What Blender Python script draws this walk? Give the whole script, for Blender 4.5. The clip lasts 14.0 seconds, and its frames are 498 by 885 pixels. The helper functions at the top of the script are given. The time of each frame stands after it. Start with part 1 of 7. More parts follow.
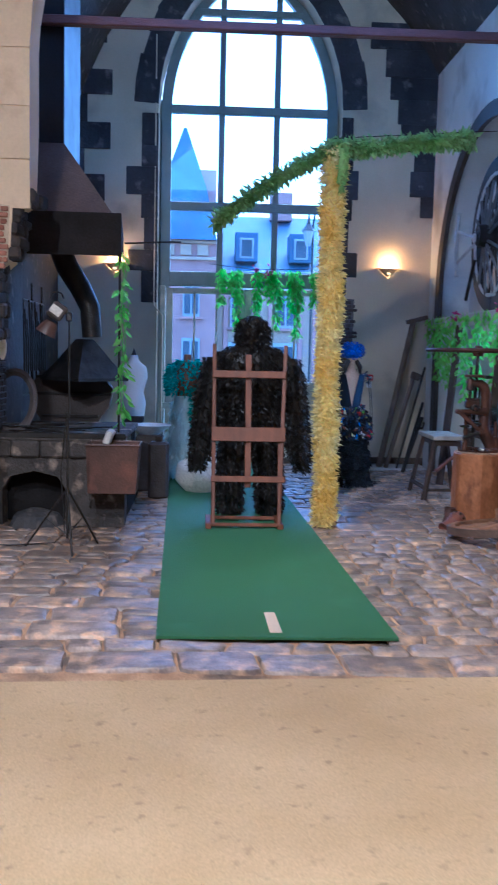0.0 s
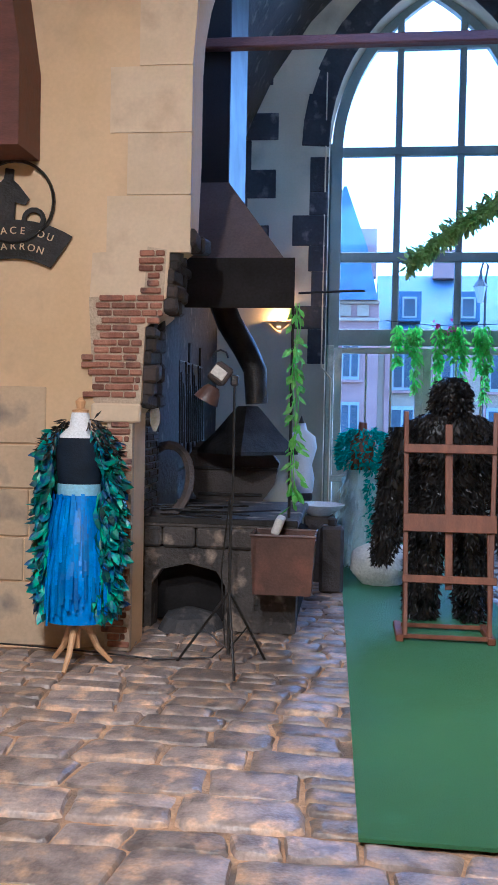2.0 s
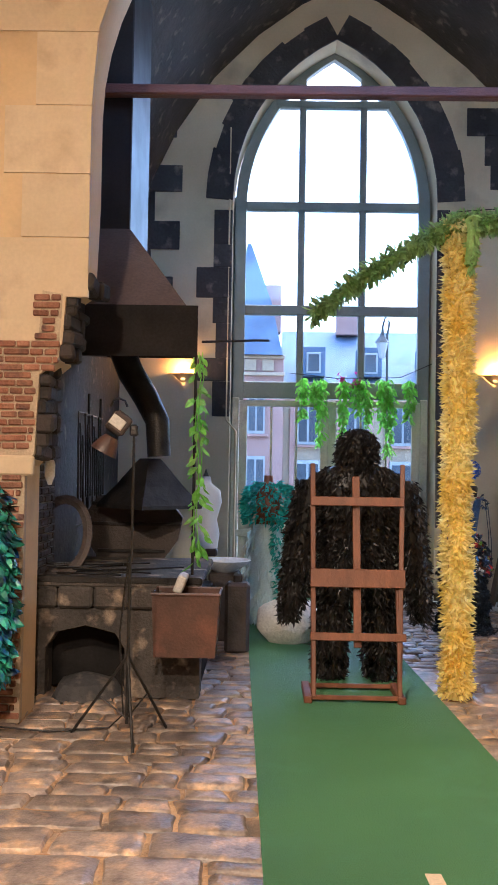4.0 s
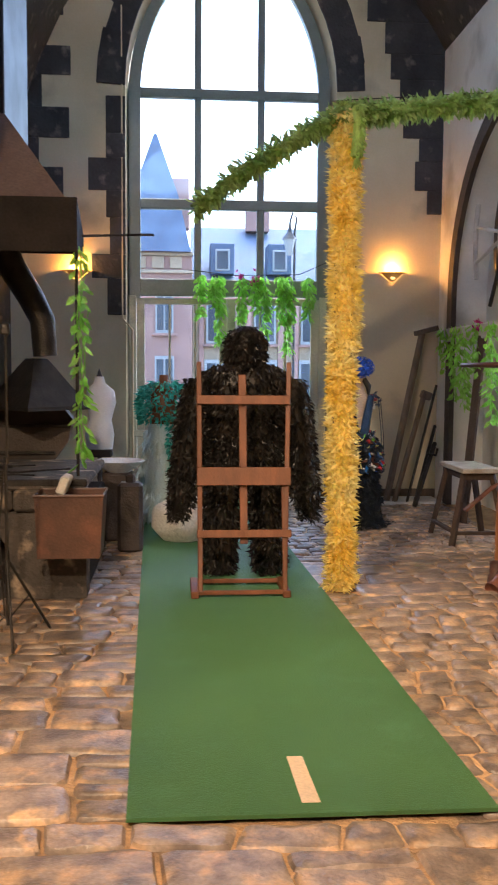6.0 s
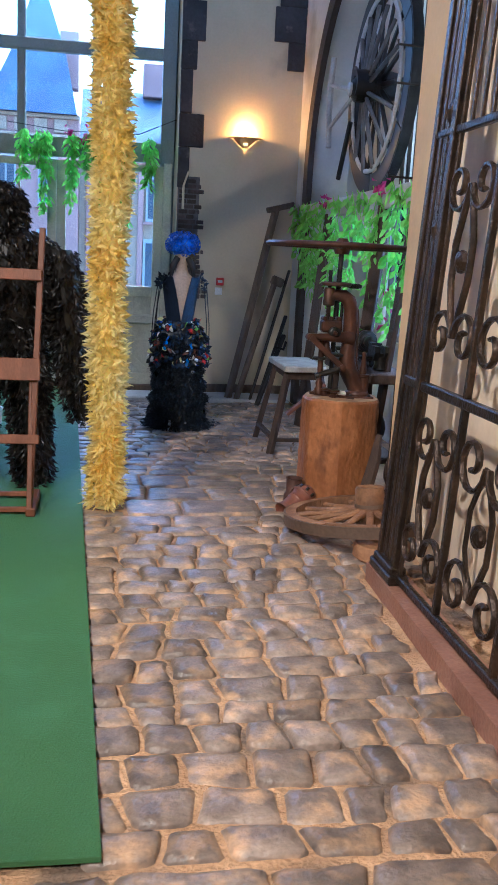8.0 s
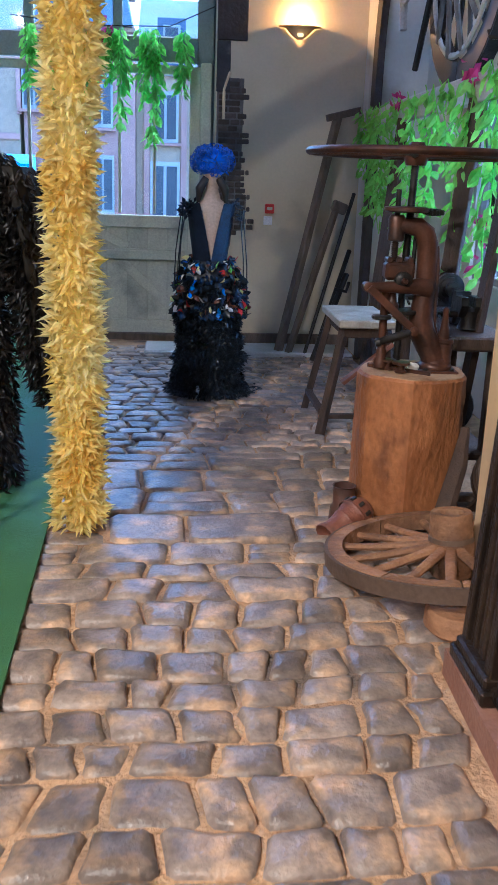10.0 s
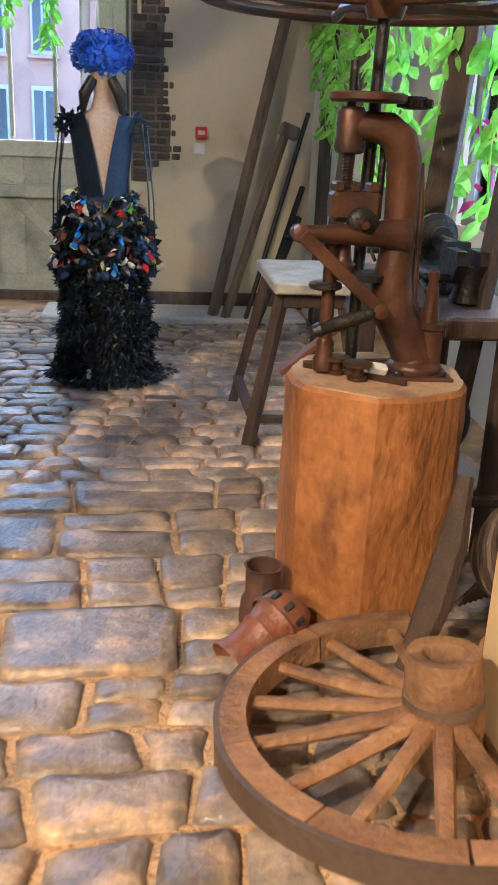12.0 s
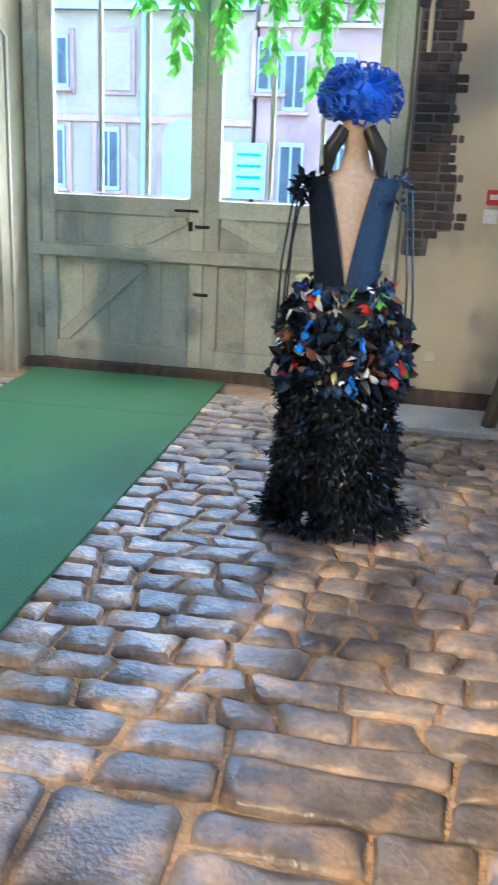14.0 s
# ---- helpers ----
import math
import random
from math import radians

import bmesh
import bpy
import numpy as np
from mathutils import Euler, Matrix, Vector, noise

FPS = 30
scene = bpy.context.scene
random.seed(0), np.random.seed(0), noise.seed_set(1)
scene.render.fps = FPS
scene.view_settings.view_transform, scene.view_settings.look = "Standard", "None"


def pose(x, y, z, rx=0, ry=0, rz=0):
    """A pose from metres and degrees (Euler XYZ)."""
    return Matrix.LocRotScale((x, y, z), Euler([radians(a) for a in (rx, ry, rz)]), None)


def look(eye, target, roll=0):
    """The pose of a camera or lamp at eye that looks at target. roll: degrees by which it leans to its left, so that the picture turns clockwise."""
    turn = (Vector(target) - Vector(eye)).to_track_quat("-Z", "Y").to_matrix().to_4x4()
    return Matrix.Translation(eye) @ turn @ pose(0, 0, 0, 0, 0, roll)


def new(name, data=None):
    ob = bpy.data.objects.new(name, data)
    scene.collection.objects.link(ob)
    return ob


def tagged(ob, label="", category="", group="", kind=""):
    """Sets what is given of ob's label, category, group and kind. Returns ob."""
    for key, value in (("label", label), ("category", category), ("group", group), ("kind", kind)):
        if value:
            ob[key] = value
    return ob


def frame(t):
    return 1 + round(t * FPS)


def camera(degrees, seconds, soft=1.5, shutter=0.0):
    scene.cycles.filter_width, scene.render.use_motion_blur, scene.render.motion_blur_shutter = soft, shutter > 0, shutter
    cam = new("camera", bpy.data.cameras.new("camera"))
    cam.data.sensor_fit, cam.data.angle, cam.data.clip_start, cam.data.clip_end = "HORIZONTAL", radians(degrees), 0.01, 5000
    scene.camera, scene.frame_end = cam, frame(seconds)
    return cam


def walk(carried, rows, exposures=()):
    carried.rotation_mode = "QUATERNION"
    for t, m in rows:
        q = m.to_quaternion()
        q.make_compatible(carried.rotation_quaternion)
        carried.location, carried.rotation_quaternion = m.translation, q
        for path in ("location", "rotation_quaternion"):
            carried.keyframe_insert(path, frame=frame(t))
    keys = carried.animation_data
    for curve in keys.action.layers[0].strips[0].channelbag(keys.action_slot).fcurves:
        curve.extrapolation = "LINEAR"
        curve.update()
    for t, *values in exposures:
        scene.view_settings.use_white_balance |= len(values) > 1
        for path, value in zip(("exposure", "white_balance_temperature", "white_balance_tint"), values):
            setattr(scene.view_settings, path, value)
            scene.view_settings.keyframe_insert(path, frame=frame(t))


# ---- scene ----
LENS = 30.9
cam = camera(LENS, 14.0, shutter=0.25)
PATH = [
    (0, (0.247, 0.13, 1.592), (0.347, 2.118, 1.395), 1.3),
    (0.5, (0.171, 0.61, 1.622), (0.112, 2.605, 1.491), 0.9),
    (1, (0.101, 0.969, 1.636), (-0.079, 2.959, 1.542), 0.8),
    (1.5, (0.061, 1.319, 1.615), (-0.191, 3.302, 1.549), 1.0),
    (2, (-0.048, 1.585, 1.636), (-0.282, 3.57, 1.571), 1.1),
    (2.5, (-0.094, 1.763, 1.631), (-0.281, 3.754, 1.628), 0.9),
    (3, (-0.079, 1.818, 1.648), (-0.203, 3.813, 1.715), 1.0),
    (3.2, (-0.062, 1.842, 1.631), (-0.165, 3.837, 1.713), 1.0),
    (5.5, (-0.022, 1.835, 1.61), (0.078, 3.83, 1.526), 0.5),
    (6, (0.185, 1.9, 1.61), (0.341, 3.888, 1.451), 0.4),
    (6.5, (0.435, 2.067, 1.602), (0.691, 4.036, 1.364), 1.3),
    (7, (0.718, 2.347, 1.603), (1.069, 4.295, 1.313), 2.0),
    (7.5, (1.042, 2.65, 1.566), (1.386, 4.59, 1.222), 2.5),
    (8, (1.335, 2.906, 1.561), (1.662, 4.838, 1.16), 3.0),
    (8.5, (1.552, 3.225, 1.563), (1.807, 5.16, 1.124), 3.3),
    (8.7, (1.606, 3.347, 1.552), (1.818, 5.283, 1.095), 3.6),
    (10.8, (1.847, 5.171, 1.493), (2.008, 7.073, 0.899), 1.5),
    (11, (1.866, 5.28, 1.468), (2.037, 7.179, 0.866), 1.1),
    (11.5, (2.11, 5.748, 1.397), (2.28, 7.635, 0.756), 1.1),
    (12, (2.258, 6.203, 1.343), (2.482, 8.077, 0.681), 2.5),
    (12.5, (2.374, 6.647, 1.317), (2.665, 8.529, 0.705), 2.7),
    (13, (2.504, 7.094, 1.267), (2.519, 8.992, 0.637), 1.1),
    (13.5, (2.441, 7.393, 1.321), (2.274, 9.29, 0.711), 1.9),
    (14, (2.375, 7.576, 1.375), (1.998, 9.453, 0.797), 2.5),
]
EXPOSURES = [
    (0.0, 3.12, 3750, 12), (1.5, 3.22, 4300, 14), (2.0, 3.28, 3950, 10), (2.5, 3.35, 3700, 9), (3.0, 3.44, 4050, 12), (5.5, 3.42, 5850, 14), (7.0, 3.28, 5650, 12), (8.0, 3.36, 4300, 9),
    (9.0, 3.38, 4400, 9), (11.0, 3.52, 4150, 10), (12.0, 4.02, 5250, 7), (12.5, 4.22, 4800, 5), (13.0, 4.33, 4400, 3), (13.5, 4.40, 4950, 5), (14.0, 4.38, 4950, 2),
]
walk(cam, [(t, look(eye, target, roll)) for t, eye, target, roll in PATH], EXPOSURES)

# ---- world and lights ----
world = bpy.data.worlds.new("sky")
scene.world = world
world.use_nodes = True
wn = world.node_tree
sky = wn.nodes.new("ShaderNodeTexSky")
sky.sky_type = "NISHITA"
sky.sun_disc = False
sky.sun_elevation = radians(64)
sky.sun_rotation = radians(36)
sky.air_density, sky.dust_density = 1.0, 3.0
wn.nodes["Background"].inputs["Strength"].default_value = 0.15
wn.links.new(sky.outputs[0], wn.nodes["Background"].inputs["Color"])


def lamp(name, kind, place, energy, colour, target=None, **more):
    d = bpy.data.lights.new(name, kind)
    d.energy, d.color = energy, colour
    for k, v in more.items():
        if k == "size":
            d.size = v
        elif k == "soft":
            d.shadow_soft_size = v
        elif k == "cone":
            d.spot_size = v
        elif k == "blend":
            d.spot_blend = v
        elif k == "angle":
            d.angle = v
    ob = new(name, d)
    ob.matrix_basis = look(place, target) if target else Matrix.Translation(place)
    return ob


SUN = lamp("sun", "SUN", (8, 11, 28), 0.6, (1.0, 0.97, 0.94), (0, 0, 0), angle=radians(50))
WARM = (1.0, 0.70, 0.40)
# Unseen spots, added and aimed to brighten pier, gate wall and front floor.
CEIL_LAMPS = [((-1.4, 2.4, 4.62), (-1.4, 7.9, 1.7), 122, 94, 1.0), ((-0.6, 4.6, 4.62), (3.0, 6.7, 1.4), 122, 88, 1.0), ((-0.2, 0.3, 4.62), (-0.1, 3.0, 0.0), 215, 96, 0.9)]
for place, goal, watts, cone, blend in CEIL_LAMPS:
    lamp("ceiling_lamp_light", "SPOT", (place[0], place[1], place[2] - 0.09), watts, WARM, goal, soft=0.10, cone=radians(cone), blend=blend)
SCONCES = [(2.848, 13.15, 2.83), (-1.05, 13.15, 2.80)]
for x, y, z in SCONCES:
    lamp("sconce_light", "POINT", (x, y - 0.07, z + 0.045), 3.2, (1.0, 0.42, 0.08), soft=0.03)

# ---- materials ----


def mat(name, c1, c2, rough=0.6, scale=3.0, fine=45.0, bump=0.15, metal=0.0, rnd=0.12, c3=None, amount3=0.5, scale3=1.2, island=0.0, translucent=0.0, spec=0.5, stretch=None, depth=0.02, grain=0.6):
    m = bpy.data.materials.new(name)
    m.use_nodes = True
    nt = m.node_tree
    N, L = nt.nodes, nt.links
    b = N["Principled BSDF"]
    geo = N.new("ShaderNodeNewGeometry")
    src = geo.outputs["Position"]
    if stretch:
        mp = N.new("ShaderNodeMapping")
        mp.inputs["Scale"].default_value = stretch
        L.new(src, mp.inputs["Vector"])
        src = mp.outputs[0]

    def noise_tex(sc, det=4.0):
        n = N.new("ShaderNodeTexNoise")
        n.inputs["Scale"].default_value = sc
        n.inputs["Detail"].default_value = det
        L.new(src, n.inputs["Vector"])
        return n.outputs["Fac"]

    def ramp(f, lo, hi):
        r = N.new("ShaderNodeMapRange")
        r.inputs["From Min"].default_value, r.inputs["From Max"].default_value = lo, hi
        L.new(f, r.inputs["Value"])
        return r.outputs[0]

    def mix(f, a, bb, mode="MIX"):
        x = N.new("ShaderNodeMix")
        x.data_type, x.blend_type = "RGBA", mode
        for sock, val in ((x.inputs[0], f), (x.inputs[6], a), (x.inputs[7], bb)):
            if isinstance(val, tuple):
                sock.default_value = (*val, 1.0)
            elif isinstance(val, float):
                sock.default_value = val
            else:
                L.new(val, sock)
        return x.outputs[2]

    big, small = noise_tex(scale), noise_tex(fine, 3.0)
    col = mix(ramp(big, 0.35, 0.65), c1, c2)
    if c3:
        col = mix(ramp(noise_tex(scale3, 6.0), 0.62 - 0.25 * amount3, 0.78 - 0.25 * amount3), col, c3)
    hsv = N.new("ShaderNodeHueSaturation")
    L.new(col, hsv.inputs["Color"])
    val = N.new("ShaderNodeMath")
    val.operation = "MULTIPLY_ADD"
    L.new(small, val.inputs[0])
    val.inputs[1].default_value, val.inputs[2].default_value = grain, 1 - grain / 2
    total = val.outputs[0]
    for amount, node, sock in ((rnd, "ShaderNodeObjectInfo", "Random"), (island, "ShaderNodeNewGeometry", "Random Per Island")):
        if amount:
            r = N.new(node)
            a = N.new("ShaderNodeMath")
            a.operation = "MULTIPLY_ADD"
            L.new(r.outputs[sock], a.inputs[0])
            a.inputs[1].default_value, a.inputs[2].default_value = 2 * amount, 1 - amount
            p = N.new("ShaderNodeMath")
            p.operation = "MULTIPLY"
            L.new(total, p.inputs[0])
            L.new(a.outputs[0], p.inputs[1])
            total = p.outputs[0]
    L.new(total, hsv.inputs["Value"])
    L.new(hsv.outputs[0], b.inputs["Base Color"])
    b.inputs["Roughness"].default_value = rough
    rr = N.new("ShaderNodeMath")
    rr.operation = "MULTIPLY_ADD"
    L.new(big, rr.inputs[0])
    rr.inputs[1].default_value, rr.inputs[2].default_value = 0.3, max(rough - 0.15, 0.02)
    L.new(rr.outputs[0], b.inputs["Roughness"])
    b.inputs["Metallic"].default_value = metal
    b.inputs["Specular IOR Level"].default_value = spec
    if bump:
        bp = N.new("ShaderNodeBump")
        bp.inputs["Strength"].default_value = bump
        bp.inputs["Distance"].default_value = depth
        s = N.new("ShaderNodeMath")
        s.operation = "MULTIPLY_ADD"
        L.new(noise_tex(fine * 0.4, 5.0), s.inputs[0])
        s.inputs[1].default_value = 1.0
        L.new(small, s.inputs[2])
        L.new(s.outputs[0], bp.inputs["Height"])
        L.new(bp.outputs[0], b.inputs["Normal"])
    if translucent:
        t = N.new("ShaderNodeBsdfTranslucent")
        L.new(hsv.outputs[0], t.inputs["Color"])
        ms = N.new("ShaderNodeMixShader")
        ms.inputs[0].default_value = translucent
        L.new(b.outputs[0], ms.inputs[1])
        L.new(t.outputs[0], ms.inputs[2])
        L.new(ms.outputs[0], N["Material Output"].inputs["Surface"])
    return m


def glow(name, colour, strength):
    m = bpy.data.materials.new(name)
    m.use_nodes = True
    b = m.node_tree.nodes["Principled BSDF"]
    b.inputs["Base Color"].default_value = (*colour, 1)
    b.inputs["Emission Color"].default_value = (*colour, 1)
    b.inputs["Emission Strength"].default_value = strength
    return m


def glass_mat(name, tint=(0.9, 0.96, 0.98)):
    m = bpy.data.materials.new(name)
    m.use_nodes = True
    nt = m.node_tree
    N, L = nt.nodes, nt.links
    tr, gl, ms, fr = N.new("ShaderNodeBsdfTransparent"), N.new("ShaderNodeBsdfGlossy"), N.new("ShaderNodeMixShader"), N.new("ShaderNodeFresnel")
    tr.inputs["Color"].default_value = (*tint, 1)
    gl.inputs["Roughness"].default_value = 0.03
    fr.inputs["IOR"].default_value = 1.45
    L.new(fr.outputs[0], ms.inputs[0])
    L.new(tr.outputs[0], ms.inputs[1])
    L.new(gl.outputs[0], ms.inputs[2])
    L.new(ms.outputs[0], N["Material Output"].inputs["Surface"])
    return m


M = {}
M["sand"] = mat("sand_screed", (0.56, 0.405, 0.195), (0.64, 0.475, 0.25), 0.85, 1.6, 120, 0.2, c3=(0.33, 0.23, 0.13), amount3=0.05, scale3=14)
M["mortar"] = mat("sandy_mortar", (0.40, 0.25, 0.135), (0.56, 0.37, 0.21), 0.92, 6, 70, 0.7, c3=(0.15, 0.115, 0.09), amount3=0.5, scale3=2.6)
M["stone"] = mat("cobble_stone", (0.140, 0.112, 0.099), (0.305, 0.245, 0.205), 0.36, 9, 60, 0.4, spec=0.55, rnd=0.34, island=0.30, c3=(0.47, 0.32, 0.195), amount3=0.46, scale3=8, depth=0.012, grain=0.8)
M["plaster"] = mat("ochre_plaster", (0.62, 0.45, 0.24), (0.68, 0.51, 0.30), 0.85, 1.3, 40, 0.10, grain=0.15, depth=0.008, c3=(0.52, 0.38, 0.22), amount3=0.25, scale3=1.7)
M["palewall"] = mat("pale_cream_plaster", (0.72, 0.58, 0.40), (0.78, 0.65, 0.47), 0.85, 1.3, 40, 0.10, grain=0.15, depth=0.008, c3=(0.62, 0.46, 0.30), amount3=0.25, scale3=1.7)
M["cream"] = mat("pale_yellow_plaster", (0.62, 0.53, 0.34), (0.70, 0.61, 0.42), 0.85, 1.5, 40, 0.10, grain=0.15, depth=0.008, c3=(0.42, 0.36, 0.25), amount3=0.3, scale3=1.3)
M["white"] = mat("whitewash", (0.74, 0.73, 0.68), (0.82, 0.81, 0.76), 0.85, 1.5, 40, 0.12, grain=0.15, depth=0.008, c3=(0.5, 0.48, 0.42), amount3=0.25, scale3=1.3)
M["soot"] = mat("near_black_stone", (0.030, 0.030, 0.034), (0.062, 0.060, 0.062), 0.8, 2.5, 30, 0.5, rnd=0.25, c3=(0.20, 0.17, 0.14), amount3=0.14, scale3=6)
M["limestone"] = mat("dressed_limestone", (0.66, 0.53, 0.35), (0.72, 0.59, 0.41), 0.85, 3, 40, 0.12, rnd=0.06, grain=0.18, depth=0.008, c3=(0.56, 0.43, 0.28), amount3=0.3, scale3=3)
M["greystone"] = mat("grey_rubble_stone", (0.50, 0.38, 0.235), (0.58, 0.45, 0.28), 0.85, 3, 40, 0.2, rnd=0.08, grain=0.25, depth=0.010, c3=(0.26, 0.22, 0.18), amount3=0.35, scale3=3)
M["brick"] = mat("old_red_brick", (0.27, 0.115, 0.068), (0.37, 0.185, 0.115), 0.85, 9, 60, 0.4, rnd=0.35, c3=(0.12, 0.07, 0.06), amount3=0.3, scale3=8)
M["dbrick"] = mat("dark_brick", (0.07, 0.056, 0.05), (0.12, 0.095, 0.082), 0.85, 9, 60, 0.4, rnd=0.35)
M["greymortar"] = mat("sooty_grey_mortar", (0.12, 0.11, 0.105), (0.22, 0.20, 0.18), 0.9, 5, 60, 0.4)
M["sootbrick"] = mat("sooted_brick", (0.022, 0.020, 0.020), (0.055, 0.042, 0.037), 0.8, 7, 60, 0.4, rnd=0.4)
M["lime"] = mat("lime_mortar", (0.48, 0.38, 0.26), (0.56, 0.46, 0.33), 0.9, 6, 70, 0.4)
M["forge"] = mat("scorched_masonry", (0.045, 0.04, 0.038), (0.09, 0.078, 0.068), 0.9, 4, 45, 0.6, c3=(0.42, 0.33, 0.24), amount3=0.24, scale3=5)
M["carpet"] = mat("green_carpet", (0.056, 0.155, 0.050), (0.070, 0.185, 0.062), 0.62, 1.3, 260, 0.5, spec=0.35, c3=(0.075, 0.20, 0.08), amount3=0.3, scale3=3)
_c = M["carpet"].node_tree.nodes["Principled BSDF"]
_c.inputs["Sheen Weight"].default_value = 0.20
_c.inputs["Sheen Roughness"].default_value = 0.22
_c.inputs["Sheen Tint"].default_value = (0.35, 0.85, 0.6, 1)
M["tape"] = mat("pale_tape", (0.62, 0.48, 0.33), (0.68, 0.54, 0.38), 0.6, 6, 80, 0.05)
M["iron"] = mat("black_iron", (0.025, 0.024, 0.024), (0.05, 0.045, 0.042), 0.45, 8, 70, 0.25, metal=0.6)
M["gate"] = mat("wrought_iron", (0.035, 0.028, 0.024), (0.08, 0.055, 0.04), 0.36, 9, 80, 0.3, metal=0.7)
M["rust"] = mat("rusty_cast_iron", (0.050, 0.023, 0.015), (0.105, 0.044, 0.025), 0.42, 9, 80, 0.22, metal=0.30, depth=0.006, c3=(0.040, 0.026, 0.022), amount3=0.55, scale3=7)
M["rusthood"] = mat("brown_sheet_iron", (0.11, 0.075, 0.055), (0.16, 0.11, 0.08), 0.6, 3, 50, 0.2, metal=0.3)
M["rusttub"] = mat("rusty_brown_tub", (0.060, 0.032, 0.025), (0.10, 0.05, 0.035), 0.5, 5, 60, 0.15, c3=(0.16, 0.07, 0.045), amount3=0.2, scale3=4)
M["flue"] = mat("black_flue_sheet", (0.020, 0.018, 0.018), (0.035, 0.03, 0.028), 0.45, 3, 50, 0.1, depth=0.005, spec=0.25)
M["skirt"] = mat("near_black_matt", (0.016, 0.015, 0.015), (0.03, 0.027, 0.026), 0.95, 3, 50, 0.1, spec=0.08)
M["wheelgrey"] = mat("mid_grey_spoke", (0.10, 0.095, 0.09), (0.17, 0.16, 0.15), 0.6, 6, 50, 0.2)
M["terracotta"] = mat("rusty_red_tin", (0.15, 0.055, 0.032), (0.24, 0.09, 0.05), 0.42, 9, 60, 0.25, c3=(0.09, 0.05, 0.04), amount3=0.4, scale3=9)
M["darkwood"] = mat("dark_brown_wood", (0.035, 0.021, 0.014), (0.07, 0.042, 0.028), 0.65, 6, 60, 0.4, stretch=(3, 3, 0.8))
M["wood"] = mat("red_brown_wood", (0.14, 0.052, 0.024), (0.22, 0.085, 0.04), 0.5, 4, 60, 0.2, stretch=(3, 3, 0.5))
M["oldwood"] = mat("grey_old_wood", (0.10, 0.075, 0.055), (0.17, 0.125, 0.088), 0.75, 6, 60, 0.4, stretch=(4, 1, 1))
M["wheelwood"] = mat("dry_ash_wood", (0.25, 0.125, 0.058), (0.37, 0.205, 0.10), 0.7, 9, 60, 0.45, rnd=0.22, c3=(0.13, 0.07, 0.04), amount3=0.35, scale3=6)
M["log"] = mat("varnished_log", (0.27, 0.105, 0.032), (0.43, 0.18, 0.056), 0.5, 5.0, 34, 0.6, depth=0.014, stretch=(1.3, 1.3, 0.7), c3=(0.15, 0.06, 0.024), amount3=0.36, scale3=5.5, grain=0.8)
M["logtop"] = mat("log_end_grain", (0.40, 0.25, 0.14), (0.50, 0.34, 0.20), 0.6, 12, 70, 0.25, c3=(0.24, 0.13, 0.07), amount3=0.3, scale3=7)
M["paleseat"] = mat("worn_pale_board", (0.30, 0.27, 0.21), (0.46, 0.42, 0.34), 0.6, 7, 60, 0.25)
M["doorpaint"] = mat("sage_door_paint", (0.50, 0.50, 0.38), (0.58, 0.575, 0.45), 0.55, 3, 60, 0.15, c3=(0.34, 0.34, 0.27), amount3=0.3, scale3=3)
M["winframe"] = mat("green_grey_window_paint", (0.20, 0.235, 0.21), (0.25, 0.28, 0.25), 0.5, 3, 60, 0.12)
M["glass"] = glass_mat("window_glass")
M["feather"] = mat("yellow_feather", (0.97, 0.80, 0.18), (0.98, 0.92, 0.52), 0.7, 5, 50, 0, island=0.12, translucent=0.58)
M["greenf"] = mat("green_paper_leaf", (0.34, 0.54, 0.17), (0.52, 0.70, 0.30), 0.65, 5, 50, 0, island=0.25, translucent=0.68)
M["leaf"] = mat("bright_green_leaf", (0.30, 0.68, 0.08), (0.45, 0.80, 0.18), 0.5, 6, 50, 0, island=0.25, translucent=0.6)
M["pink"] = mat("magenta_petal", (0.42, 0.03, 0.17), (0.55, 0.05, 0.25), 0.6, 6, 50, 0, translucent=0.3)
M["blackf"] = mat("black_feather", (0.005, 0.005, 0.005), (0.018, 0.014, 0.012), 0.42, 9, 60, 0, island=0.85, spec=0.5)
M["blackplastic"] = mat("black_plastic_strip", (0.003, 0.006, 0.010), (0.010, 0.016, 0.026), 0.34, 9, 60, 0, island=0.7, spec=0.5)
M["darkcloth"] = mat("dark_navy_cloth", (0.006, 0.010, 0.020), (0.012, 0.020, 0.038), 0.75, 6, 120, 0.15, spec=0.2)
M["navysheen"] = mat("navy_sequin", (0.007, 0.020, 0.055), (0.014, 0.040, 0.10), 0.4, 40, 160, 0.3)
M["bluewig"] = mat("cobalt_ribbon", (0.02, 0.08, 0.55), (0.04, 0.16, 0.75), 0.4, 9, 60, 0, island=0.4)
M["bluestrip"] = mat("azure_strip", (0.02, 0.17, 0.64), (0.03, 0.25, 0.76), 0.45, 7, 60, 0, island=0.35)
M["paleblue"] = mat("pale_blue_band", (0.25, 0.50, 0.72), (0.32, 0.58, 0.78), 0.5, 7, 60, 0.05)
M["tealleaf"] = mat("blue_green_leaf", (0.05, 0.36, 0.20), (0.015, 0.06, 0.22), 0.42, 16, 60, 0, island=0.85)
M["teal"] = mat("teal_feather", (0.03, 0.33, 0.27), (0.06, 0.42, 0.36), 0.6, 7, 60, 0, island=0.3, translucent=0.2)
M["tulle"] = mat("pale_tulle", (0.62, 0.78, 0.78), (0.70, 0.84, 0.84), 0.8, 6, 80, 0.2, translucent=0.3)
M["fluff"] = mat("white_wadding", (0.74, 0.72, 0.66), (0.80, 0.78, 0.72), 0.9, 6, 40, 0.6, translucent=0.1)
